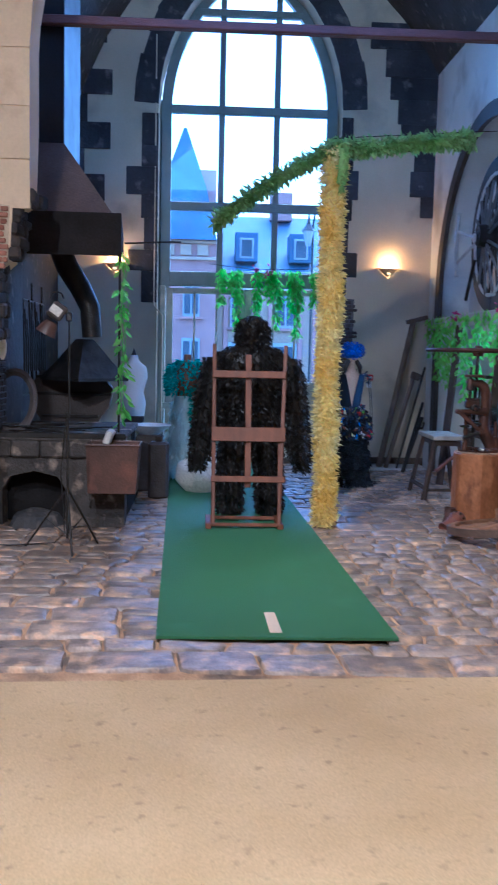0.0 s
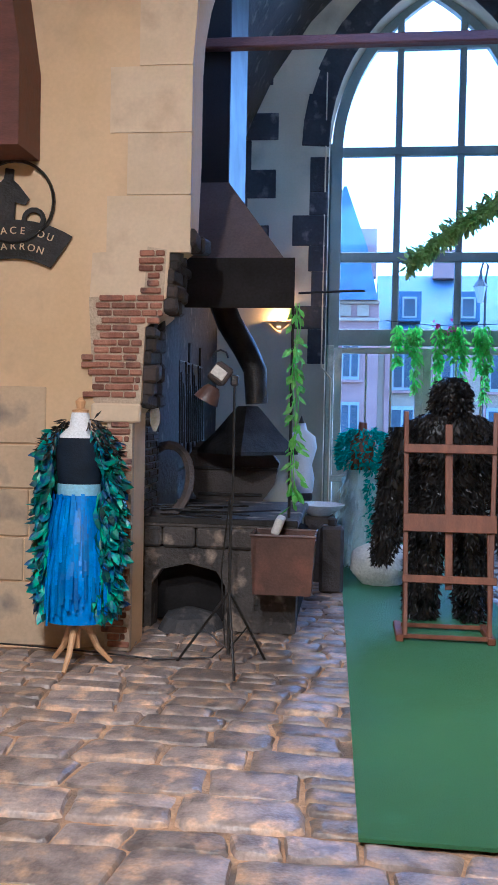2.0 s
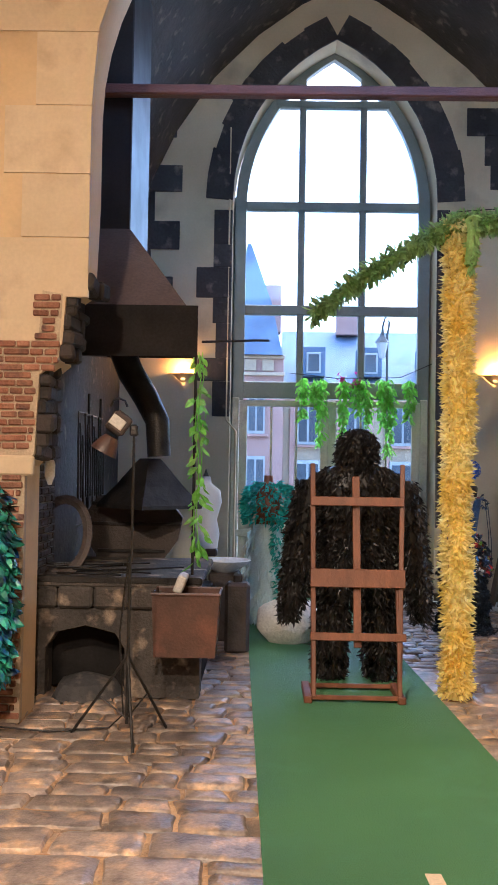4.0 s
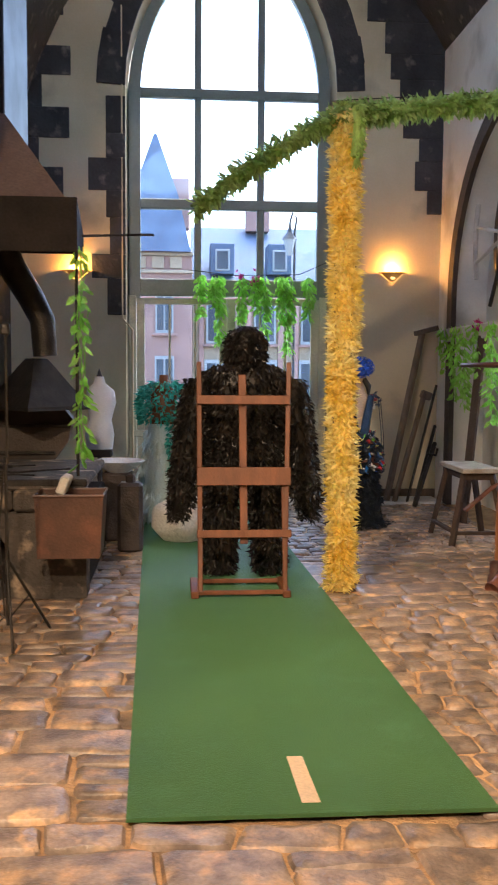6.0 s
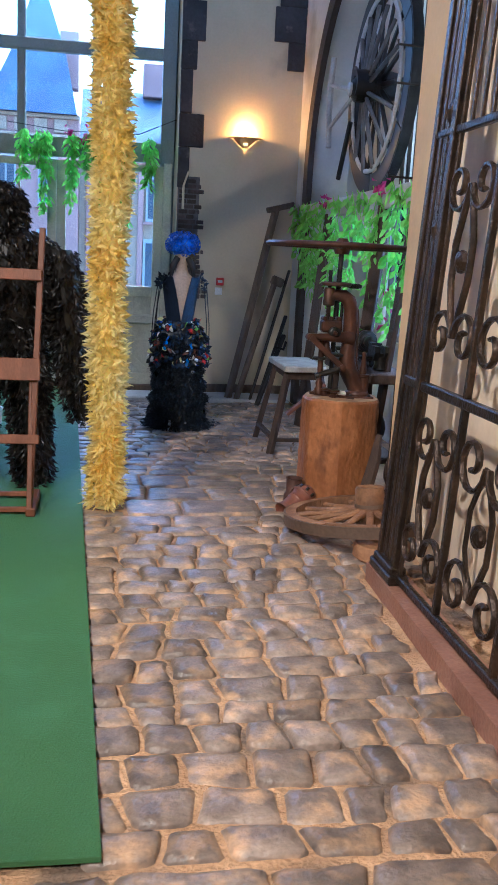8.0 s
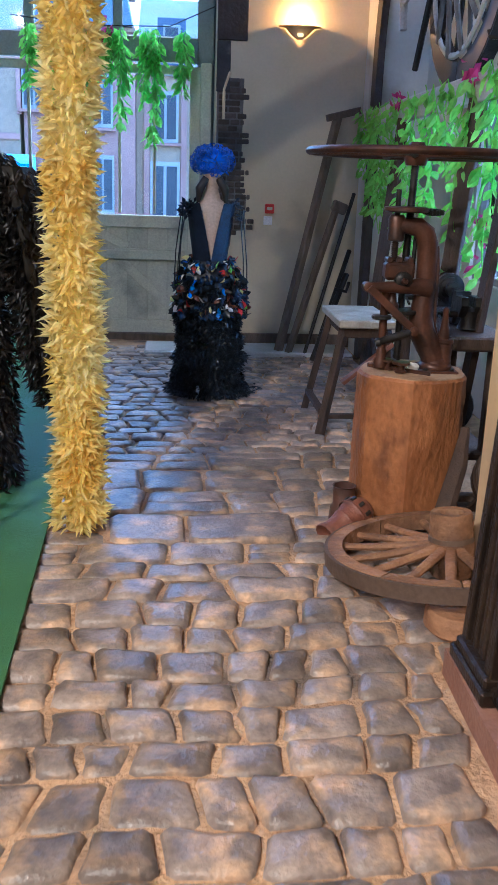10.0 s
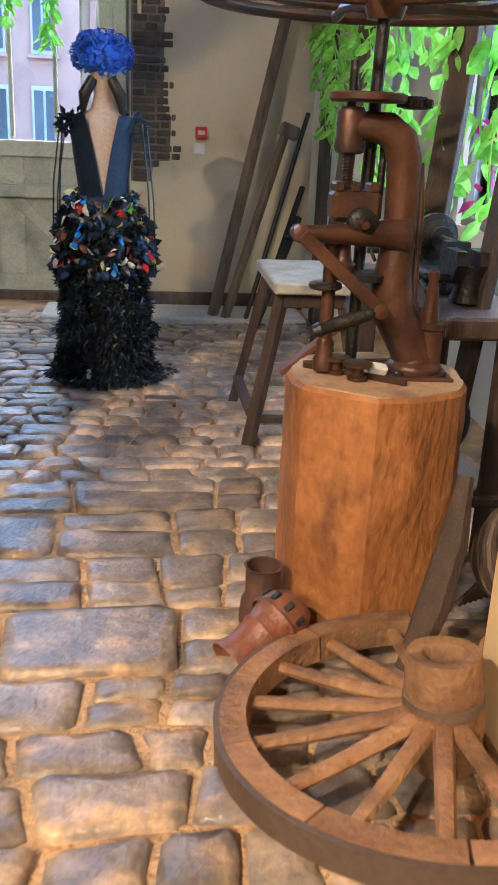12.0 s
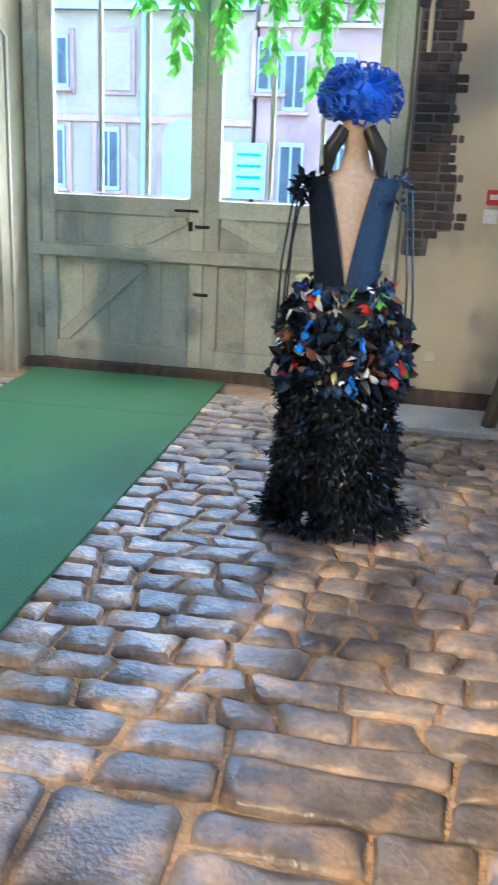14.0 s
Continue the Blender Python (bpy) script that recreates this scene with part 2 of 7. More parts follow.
M["skin"] = mat("beige_mannequin", (0.56, 0.42, 0.30), (0.60, 0.46, 0.34), 0.55, 3, 60, 0.03)
M["whitedoll"] = mat("white_dummy_cloth", (0.72, 0.74, 0.78), (0.78, 0.80, 0.84), 0.7, 3, 90, 0.08)
M["palewood"] = mat("beech_wood", (0.55, 0.32, 0.13), (0.62, 0.38, 0.17), 0.45, 6, 60, 0.1, stretch=(2, 2, 0.6))
M["red"] = mat("red_plastic", (0.50, 0.03, 0.03), (0.55, 0.04, 0.04), 0.35, 4, 60, 0.02)
M["whiteplastic"] = mat("white_plastic", (0.72, 0.72, 0.70), (0.76, 0.76, 0.74), 0.4, 4, 60, 0.02)
M["enamel"] = mat("white_enamel", (0.70, 0.74, 0.80), (0.76, 0.80, 0.86), 0.3, 4, 60, 0.03)
M["slate"] = mat("blue_slate", (0.07, 0.09, 0.13), (0.10, 0.13, 0.18), 0.75, 1.5, 12, 0.3, spec=0.2)
M["render"] = mat("cream_facade", (0.27, 0.195, 0.125), (0.32, 0.235, 0.155), 0.85, 0.8, 10, 0.1)
M["facadebrick"] = mat("rose_brick_facade", (0.27, 0.15, 0.12), (0.34, 0.20, 0.16), 0.85, 1.2, 14, 0.2)
M["winblue"] = mat("dull_house_pane", (0.045, 0.05, 0.058), (0.075, 0.082, 0.092), 0.5, 1.2, 14, 0, spec=0.2)
M["whitewood"] = mat("white_joinery", (0.24, 0.24, 0.23), (0.29, 0.29, 0.28), 0.5, 2, 30, 0.05)
M["asphalt"] = mat("street_asphalt", (0.16, 0.16, 0.16), (0.22, 0.22, 0.21), 0.85, 1.5, 60, 0.3)
M["beam"] = mat("red_brown_beam", (0.085, 0.032, 0.024), (0.13, 0.05, 0.035), 0.6, 4, 50, 0.3, stretch=(0.6, 3, 3))
M["greyboard"] = mat("grey_white_board", (0.50, 0.49, 0.46), (0.60, 0.58, 0.55), 0.7, 5, 60, 0.2)
M["creamboard"] = mat("cream_board", (0.60, 0.55, 0.42), (0.68, 0.63, 0.50), 0.65, 4, 60, 0.2)
M["bellows"] = mat("dark_bellows_leather", (0.045, 0.034, 0.030), (0.075, 0.058, 0.050), 0.6, 5, 50, 0.3)
M["sillstone"] = mat("red_brown_sill", (0.24, 0.115, 0.075), (0.32, 0.17, 0.115), 0.6, 5, 60, 0.25)
M["frost"] = mat("frosted_cream_glass", (0.74, 0.70, 0.58), (0.80, 0.76, 0.64), 0.4, 3, 40, 0.05, translucent=0.75)
M["bulb"] = glow("warm_bulb", (1.0, 0.60, 0.22), 1.0)
M["sconceglow"] = glow("lit_sconce_glass", (1.0, 0.55, 0.15), 0.25)

# ---- mesh helpers ----


class Geo:
    """Vertices and faces gathered for one mesh."""

    def __init__(self):
        self.v, self.f, self.m = [], [], []

    def add(self, vs, fs, mi=0, mx=None):
        o = len(self.v)
        self.v.extend(tuple(mx @ Vector(p)) if mx else tuple(p) for p in vs)
        self.f.extend(tuple(i + o for i in q) for q in fs)
        self.m.extend([mi] * len(fs))
        return self

    def box(self, c, size, rot=(0, 0, 0), bev=0.008, mi=0):
        h = [s / 2 for s in size]
        b = min(bev, *(0.45 * s for s in h)) if bev else 0
        vs, idx = [], {}
        for sx in (-1, 1):
            for sy in (-1, 1):
                for sz in (-1, 1):
                    s = (sx, sy, sz)
                    for a in range(3):
                        idx[s, a] = len(vs)
                        vs.append(tuple(s[k] * (h[k] - (0 if k == a else b)) for k in range(3)))
        fs = []
        for a in range(3):
            u, w = (a + 1) % 3, (a + 2) % 3
            for sg in (-1, 1):
                q = []
                for p, r in ((-1, -1), (1, -1), (1, 1), (-1, 1)):
                    s = [0, 0, 0]
                    s[a], s[u], s[w] = sg, p, r
                    q.append(idx[tuple(s), a])
                fs.append(q if sg > 0 else q[::-1])
        if b:
            for a in range(3):
                u, w = (a + 1) % 3, (a + 2) % 3
                for p in (-1, 1):
                    for r in (-1, 1):
                        s0, s1 = [0, 0, 0], [0, 0, 0]
                        s0[u] = s1[u] = p
                        s0[w] = s1[w] = r
                        s0[a], s1[a] = -1, 1
                        q = [idx[tuple(s0), u], idx[tuple(s1), u], idx[tuple(s1), w], idx[tuple(s0), w]]
                        fs.append(q[::-1] if p * r > 0 else q)
            for sx in (-1, 1):
                for sy in (-1, 1):
                    for sz in (-1, 1):
                        q = [idx[(sx, sy, sz), a] for a in range(3)]
                        fs.append(q if sx * sy * sz > 0 else q[::-1])
        return self.add(vs, fs, mi, pose(*c, *rot))

    def bar(self, a, b, w, d=None, mi=0, bev=0.004, roll=0):
        """A square bar from a to b."""
        a, b = Vector(a), Vector(b)
        g = Geo().box((0, 0, (b - a).length / 2), (w, d or w, (b - a).length), bev=bev)
        q = (b - a).to_track_quat("Z", "Y").to_matrix().to_4x4()
        return self.add(g.v, g.f, mi, Matrix.Translation(a) @ q @ pose(0, 0, 0, 0, 0, roll))

    def tube(self, path, r, seg=8, mi=0, closed=False, cap=True, flat=1.0):
        pts = [Vector(p) for p in path]
        n = len(pts)
        rs = r if isinstance(r, (list, tuple)) else [r] * n
        vs, fs = [], []
        prev = None
        for i, p in enumerate(pts):
            if closed:
                d = pts[(i + 1) % n] - pts[i - 1]
            else:
                d = pts[min(i + 1, n - 1)] - pts[max(i - 1, 0)]
            d.normalize()
            if prev is None:
                ref = Vector((0, 0, 1)) if abs(d.z) < 0.9 else Vector((1, 0, 0))
                s = d.cross(ref).normalized()
            else:
                s = (prev - d * prev.dot(d)).normalized()
            prev = s
            u = d.cross(s)
            for k in range(seg):
                a = 2 * math.pi * k / seg
                vs.append(p + (s * math.cos(a) + u * math.sin(a) * flat) * rs[i])
        for i in range(n if closed else n - 1):
            j = (i + 1) % n
            for k in range(seg):
                l = (k + 1) % seg
                fs.append((i * seg + k, i * seg + l, j * seg + l, j * seg + k))
        if cap and not closed:
            fs.append(tuple(range(seg))[::-1])
            fs.append(tuple((n - 1) * seg + k for k in range(seg)))
        return self.add(vs, fs, mi)

    def lathe(self, prof, c=(0, 0, 0), seg=20, mi=0, rot=(0, 0, 0), wob=0.0, squash=1.0, cap=True):
        vs, fs = [], []
        for r, z in prof:
            for k in range(seg):
                a = 2 * math.pi * k / seg
                q = r * (1 + wob * math.sin(3 * a + 1.3) + wob * 0.6 * math.sin(7 * a + z * 2))
                vs.append((q * math.cos(a), q * math.sin(a) * squash, z))
        n = len(prof)
        for i in range(n - 1):
            for k in range(seg):
                l = (k + 1) % seg
                fs.append((i * seg + k, i * seg + l, (i + 1) * seg + l, (i + 1) * seg + k))
        if cap:
            fs.append(tuple(range(seg))[::-1])
            fs.append(tuple((n - 1) * seg + k for k in range(seg)))
        return self.add(vs, fs, mi, pose(*c, *rot))

    def prism(self, poly, lo, hi, axis="y", mi=0):
        """A polygon of (a, z) pairs drawn along an axis: along y for (x, z), along x for (y, z), along z for (x, y)."""
        n = len(poly)
        put = {"y": lambda p, t: (p[0], t, p[1]), "x": lambda p, t: (t, p[0], p[1]), "z": lambda p, t: (p[0], p[1], t)}[axis]
        vs = [put(p, lo) for p in poly] + [put(p, hi) for p in poly]
        fs = [tuple(range(n)), tuple(range(2 * n - 1, n - 1, -1))]
        fs += [(i, i + n, (i + 1) % n + n, (i + 1) % n) for i in range(n)]
        return self.add(vs, fs, mi)

    def leaves(self, places, dirs, length, width, mi=0, bend=0.25, pick=None, jag=0.35, blade=False):
        """Small folded leaf blades, each from a place along a direction."""
        for i, (p, d) in enumerate(zip(places, dirs)):
            p, d = Vector(p), Vector(d).normalized()
            l = length * random.uniform(1 - jag, 1 + jag)
            w = width * random.uniform(1 - jag, 1 + jag) / 2
            s = d.orthogonal().normalized()
            s = Matrix.Rotation(random.uniform(0, 6.283), 3, d) @ s
            u = d.cross(s)
            mid, tip = p + d * l * 0.45 + u * l * bend * 0.35, p + d * l - u * l * bend * random.uniform(-0.6, 1)
            fold = u * w * 0.5
            mi_ = pick[i] if pick else mi
            if not blade:
                self.add([p, mid + s * w - fold, tip, mid - s * w - fold, mid], [(0, 4, 1), (1, 4, 2), (0, 3, 4), (3, 2, 4)], mi_)
                continue
            q = mid.lerp(tip, 0.55) + u * l * bend * 0.10
            self.add([p, mid + s * w - fold, mid, mid - s * w - fold, q + s * w * 0.74 - fold * 0.7, q, q - s * w * 0.74 - fold * 0.7, tip],
                     [(0, 2, 1), (0, 3, 2), (1, 2, 5, 4), (2, 3, 6, 5), (4, 5, 7), (5, 6, 7)], mi_)
        return self


def part(name, g, mats, parent=None, label="", smooth=False):
    me = bpy.data.meshes.new(name)
    me.from_pydata(g.v, [], g.f)
    for m in mats if isinstance(mats, (list, tuple)) else (mats,):
        me.materials.append(M[m])
    if any(g.m):
        me.polygons.foreach_set("material_index", g.m)
    if smooth:
        me.shade_smooth()
        me.set_sharp_from_angle(angle=radians(40 if smooth is True else smooth))
    ob = new(name, me)
    if parent:
        ob.parent = parent
        ob.matrix_parent_inverse = parent.matrix_basis.inverted()
    if label:
        ob["label"] = label
    return ob


def weld(g):
    """The same faces on shared corners."""
    seen, v, where = {}, [], []
    for p in g.v:
        k = tuple(round(c, 4) for c in p)
        if k not in seen:
            seen[k] = len(v)
            v.append(p)
        where.append(seen[k])
    out = Geo()
    return out.add(v, [tuple(where[i] for i in q) for q in g.f])


def thing(name, base, label, category, group="", kind=""):
    ob = new(name)
    ob.matrix_basis = Matrix.Translation(base)
    ob.empty_display_size = 0.1
    return tagged(ob, label, category, group, kind)


def arc(cx, cz, r, a0, a1, n):
    return [(cx + r * math.cos(radians(a0 + (a1 - a0) * i / n)), cz + r * math.sin(radians(a0 + (a1 - a0) * i / n))) for i in range(n + 1)]


def pointed(cx, half, spring, apex, n=10):
    """The left-to-right outline of a pointed arch."""
    rise = apex - spring
    r = (half * half + rise * rise) / (2 * half)
    top = math.degrees(math.atan2(rise, r - half))
    left = arc(cx - half + r, spring, r, 180, 180 - top, n)
    return left + [(2 * cx - x, z) for x, z in left[-2::-1]]


def rnd(a, b):
    return random.uniform(a, b)


def structure(name, g, mats, label, category, smooth=False):
    return tagged(part(name, g, mats, smooth=smooth), label, category, kind="structure")

# ---- the setting ----
LX, RX, BACK, WIN = -1.85, 3.46, 13.15, 13.57
CX = 0.83
structure("ground", Geo().box((0, 40, -0.165), (600, 600, 0.2), bev=0), "asphalt", "pale grey asphalt street outside the door", "ground")
edge = [(-6, 6.2), (-1.9, 5.6), (-1.44, 4.95), (-0.98, 4.36), (0.49, 4.42), (1.75, 4.47), (2.84, 4.5), (3.1, 4.5), (3.1, -4.2), (-6, -4.2)]
structure("floor_front", Geo().prism(edge, -0.2, -0.004, "z"), "sand", "smooth sandy beige screed floor with small stains", "floor")
bed = Geo().box((-0.95, 8.9, -0.14), (9.9, 9.8, 0.2), bev=0)
nx, ny = 150, 160
vs = [(-5.9 + 9.9 * i / nx, 4.0 + 9.8 * j / ny, 0.0) for j in range(ny + 1) for i in range(nx + 1)]
vs = [(x, y, -0.019 + 0.012 * noise.noise(Vector((x * 2.1, y * 2.1, 0))) + 0.006 * noise.noise(Vector((x * 8, y * 8, 5)))) for x, y, z in vs]
bed.add(vs, [(j * (nx + 1) + i, j * (nx + 1) + i + 1, (j + 1) * (nx + 1) + i + 1, (j + 1) * (nx + 1) + i) for j in range(ny) for i in range(nx)])
cobbled = tagged(part("floor", bed, "mortar", smooth=True), "old cobbled floor set in sandy orange mortar", "floor", kind="structure")

# arch wall between the two rooms
AX, AR = 0.935, 2.115
jamb = arc(AX, 4.0, AR, 180, 0, 28)
poly = [(-6, -0.05), (-1.56, -0.05), (-1.56, 1.62), (-1.50, 1.70), (-1.48, 2.2), (-1.36, 2.3), (-1.34, 2.68), (-1.20, 2.78), (-1.18, 3.4)] + jamb + [(3.05, -0.05), (4.2, -0.05), (4.2, 6.6), (-6, 6.6)]
structure("wall_arch", Geo().prism(poly, 7.56, 7.98), "plaster", "ochre plastered wall pierced by a wide round arch", "wall")
structure("wall_right", Geo().box((3.25, 1.67, 2.6), (0.40, 11.78, 5.4), bev=0), "palewall", "pale plastered side wall behind the gate", "wall")
structure("wall_left_front", Geo().box((-5.9, 1.7, 2.6), (0.3, 11.9, 5.4), bev=0), "plaster", "ochre plastered wall", "wall")
structure("wall_front", Geo().box((-0.9, -4.1, 2.6), (10.4, 0.3, 5.4), bev=0), "plaster", "ochre plastered wall", "wall")
structure("ceiling_front", Geo().box((-0.9, 1.7, 4.85), (10.4, 11.7, 0.3), bev=0), "plaster", "pale plastered ceiling", "ceiling")

# back wall with the tall pointed opening
open_l, open_r = -0.46, 2.12
arch_in = pointed(CX, (open_r - open_l) / 2, 5.05, 7.1, 14)
poly = [(LX - 0.4, -0.05), (open_l, -0.05)] + arch_in + [(open_r, -0.05), (RX + 0.9, -0.05), (RX + 0.9, 8.3), (LX - 0.4, 8.3)]
structure("wall_back", Geo().prism(poly, BACK, BACK + 0.62), "cream", "pale yellow plastered wall around a tall pointed window", "wall")
structure("wall_left", Geo().box((LX - 0.2, 10.55, 3.0), (0.4, 5.16, 6.2), bev=0), "soot", "soot-blackened side wall of the forge", "wall")
vault = [(-2.75, 3.6), (-2.64, 4.2), (-2.5, 4.75), (-2.3, 5.3), (-2.02, 5.9), (-1.55, 6.6), (-1.0, 7.15), (-0.45, 7.55), (0, 7.78)]
vault_r = [(0.5, 7.6), (1.1, 7.2), (1.65, 6.75), (2.1, 6.3), (2.45, 5.85), (2.72, 5.4)]
vault = [(CX + a, z) for a, z in vault] + [(CX + a, z) for a, z in vault_r]
vault_out = [(CX + (x - CX) * 1.12, z + 0.35) for x, z in vault]
structure("ceiling", Geo().prism(vault + vault_out[::-1], 7.98, BACK), "soot", "near-black pointed barrel vault", "ceiling")

# right wall with a recess under a round arch
rec = arc(10.68, 2.45, 2.0, 180, 0, 26)
poly = [(7.28, -0.05), (8.68, -0.05)] + rec + [(12.68, -0.05), (BACK, -0.05), (BACK, 6.6), (7.28, 6.6)]
structure("wall_side", Geo().prism(poly, RX, RX + 0.45, "x"), "white", "whitewashed side wall with a round-arched recess", "wall")
g = Geo()
g.box((RX + 0.6, 12.0, 2.4), (0.3, 1.9, 4.9), bev=0)
g.box((RX + 0.6, 9.75, 0.42), (0.3, 2.6, 0.94), bev=0)
g.box((RX + 0.6, 8.35, 2.4), (0.3, 0.24, 4.9), bev=0)
g.box((RX + 0.6, 9.75, 4.35), (0.3, 2.6, 1.0), bev=0)
g.box((RX + 0.6, 10.75, 3.05), (0.3, 0.6, 1.6), bev=0)
structure("wall_recess", g, "white", "whitewashed back of the arched recess", "wall")
structure("baseboard", Geo().box((2.79, BACK - 0.012, 0.06), (1.33, 0.03, 0.12), bev=0.004), "oldwood", "dark wooden skirting board", "baseboard")

# soot-dark quoins round the pointed opening
quoins = thing("window_quoins", (CX, BACK, 0), "blackened stone quoins toothed round the pointed window", "stonework", kind="structure")
for side in (-1, 1):
    z = 2.28
    k = 0
    while z < 4.75:
        h = rnd(0.27, 0.36) if k % 2 else rnd(0.36, 0.46)
        w = (rnd(0.34, 0.48) if k % 3 == 1 else rnd(0.17, 0.24)) * (1.0 if side < 0 else 0.72)
        x0 = open_l if side < 0 else open_r
        g = Geo().box((x0 + side * w / 2, BACK - 0.004 - rnd(0, 0.008), z + h / 2), (w, 0.03, h - 0.003), bev=0.010)
        part("stone", g, "soot", quoins)
        z += h
        k += 1
    ring = pointed(CX, 1.29, 5.05, 7.1, 9)
    ring = ring[:10] if side < 0 else ring[9:][::-1]
    for i in range(9):
        (x0, z0), (x1, z1) = ring[i], ring[i + 1]
        d = Vector((x1 - x0, 0, z1 - z0)).normalized()
        nrm = Vector((d.z, 0, -d.x)) * (-1 if side < 0 else 1)
        w = rnd(0.30, 0.36)
        c = Vector(((x0 + x1) / 2, BACK - 0.004 - rnd(0, 0.008), (z0 + z1) / 2)) + nrm * w / 2
        g = Geo().box((0, 0, 0), (math.hypot(x1 - x0, z1 - z0) * 1.16, 0.03, w), bev=0.012)
        mx = Matrix.Translation(c) @ pose(0, 0, 0, 0, -math.degrees(math.atan2(d.z, d.x)), 0)
        gg = Geo().add(g.v, g.f, 0, mx)
        part("stone", gg, "soot", quoins)
# patch of bare dark brick beside the door
patch = thing("bare_brick_patch", (2.3, BACK, 0.85), "bare dark brick showing through fallen plaster", "brickwork", kind="structure")
part("mortar_bed", Geo().prism([(2.13, 0.93), (2.28, 0.93), (2.29, 1.07), (2.41, 1.08), (2.42, 1.38), (2.36, 1.42), (2.37, 2.4), (2.13, 2.4)], BACK - 0.003, BACK + 0.01), "greymortar", patch)

# smoke-dark corner stones at the springing of the vault
for x0, side in ((LX + 0.0, 1), (RX, -1)):
    q = thing("corner_stones", (x0, BACK, 4.0), "blackened toothed stones in the wall corner", "stonework", kind="structure")
    z = 3.57 if side < 0 else 3.3
    k = 0
    while z < 6.0:
        h = rnd(0.26, 0.38)
        w = (0.62 if k % 2 else 0.38) * rnd(0.85, 1.2)
        if side < 0:
            w = (0.20 + 0.14 * (z - 3.57) + 0.09 * (z - 3.57) ** 2) * rnd(0.9, 1.15) + (0.07 if k % 2 else 0)
        part("stone", Geo().box((x0 + side * w / 2, BACK - 0.006 - rnd(0, 0.008), z + h / 2), (w, 0.03, h - 0.002), bev=0.010), "soot", q)
        z += h
        k += 1

# ---- the tall window and the double door ----
win = thing("window_1", (CX, WIN, 0), "tall pointed window with a grey-green timber frame", "window", kind="structure")
inner = pointed(CX, 1.125, 5.05, 7.02, 14)
outer = pointed(CX, 1.27, 5.05, 7.14, 14)
g = Geo().prism([(-0.44, 2.52)] + outer + [(2.10, 2.52), (1.955, 2.52)] + inner[::-1] + [(-0.295, 2.52)], WIN - 0.05, WIN + 0.07)
frame_ob = part("window_frame", g, "winframe", win)
for x in (-0.425, 2.085):
    part("jamb", Geo().box((x, WIN + 0.115, 2.62), (0.13, 0.07, 5.2), bev=0.004), "winframe", win)
for x in (0.427, 1.225):
    part("mullion", Geo().box((x, WIN, 4.73), (0.09, 0.10, 4.22), bev=0.015), "winframe", win)
for z, w, th in ((2.66, 2.28, 0.22), (3.705, 2.26, 0.13), (5.07, 2.26, 0.12), (6.42, 1.5, 0.10)):
    part("transom", Geo().box((CX, WIN - 0.004, z), (w, 0.108, th), bev=0.015), "winframe", win)
for x0, x1 in ((-0.295, 0.385), (0.47, 1.18), (1.27, 1.955)):
    for z0, z1 in ((2.77, 3.64), (3.77, 5.01), (5.13, 6.37)):
        z1 = z1 if z1 < 6 or x0 > 0.4 and x1 < 1.2 else 6.2
        o = part("pane", Geo().box(((x0 + x1) / 2, WIN + 0.02, (z0 + z1) / 2), (x1 - x0 + 0.02, 0.006, z1 - z0 + 0.02), bev=0), "glass", win)
        o.visible_shadow = False

door = thing("door_1", (CX - 0.02, WIN, 0), "weathered sage-painted double door, glazed above and braced below", "door", kind="structure")
part("door_frame", Geo().box((-0.40, WIN, 1.28), (0.10, 0.13, 2.55), bev=0.01).box((2.04, WIN, 1.28), (0.10, 0.13, 2.55), bev=0.01), "doorpaint", door)
for s, (x0, x1) in ((1, (-0.345, 0.803)), (-1, (0.811, 1.985))):
    leaf = part("door_leaf", Geo().box(((x0 + x1) / 2, WIN + 0.012, 0.60), (x1 - x0, 0.035, 1.14), bev=0.004), "doorpaint", door)
    for xx in (x0 + 0.05, x1 - 0.045):
        part("stile", Geo().box((xx, WIN - 0.015, 1.28), (0.10, 0.05, 2.48), bev=0.006), "doorpaint", leaf)
    for z, h in ((0.10, 0.14), (0.80, 0.11), (1.115, 0.12), (2.485, 0.08)):
        part("rail", Geo().box(((x0 + x1) / 2, WIN - 0.018, z), (x1 - x0 - 0.19, 0.045, h), bev=0.006), "doorpaint", leaf)
    hinge, lock = (x0, x1) if s > 0 else (x1, x0)
    for za, zb in ((0.18, 0.74), (0.87, 1.05)):
        a = hinge + s * (0.13 if za < 0.5 else 0.68)
        b = lock - s * (0.42 if za < 0.5 else 0.12)
        part("brace", Geo().bar((a, WIN - 0.016, za), (b, WIN - 0.016, zb), 0.035, 0.085), "doorpaint", leaf)
    n = 5
    for i in range(n):
        w = (x1 - x0 - 0.2) / n
        part("board", Geo().box((x0 + 0.1 + w * (i + 0.5), WIN - 0.004, 0.60), (w - 0.006, 0.012, 1.0), bev=0.003), "doorpaint", leaf)
    gx0, gx1 = (-0.255, 0.725) if s > 0 else (0.905, 1.89)
    o = part("pane", Geo().box(((gx0 + gx1) / 2, WIN + 0.015, 1.83), (gx1 - gx0 + 0.02, 0.006, 1.28), bev=0), "glass", leaf)
    o.visible_shadow = False
    for k in (1, 2):
        part("glazing_bar", Geo().box((gx0 + (gx1 - gx0) * k / 3, WIN + 0.012, 1.83), (0.03, 0.03, 1.28), bev=0.005), "doorpaint", leaf)
part("locking_bar", Geo().box((CX - 0.02, WIN - 0.062, 0.80), (2.46, 0.04, 0.085), bev=0.006), "doorpaint", door, "timber bar across both leaves")
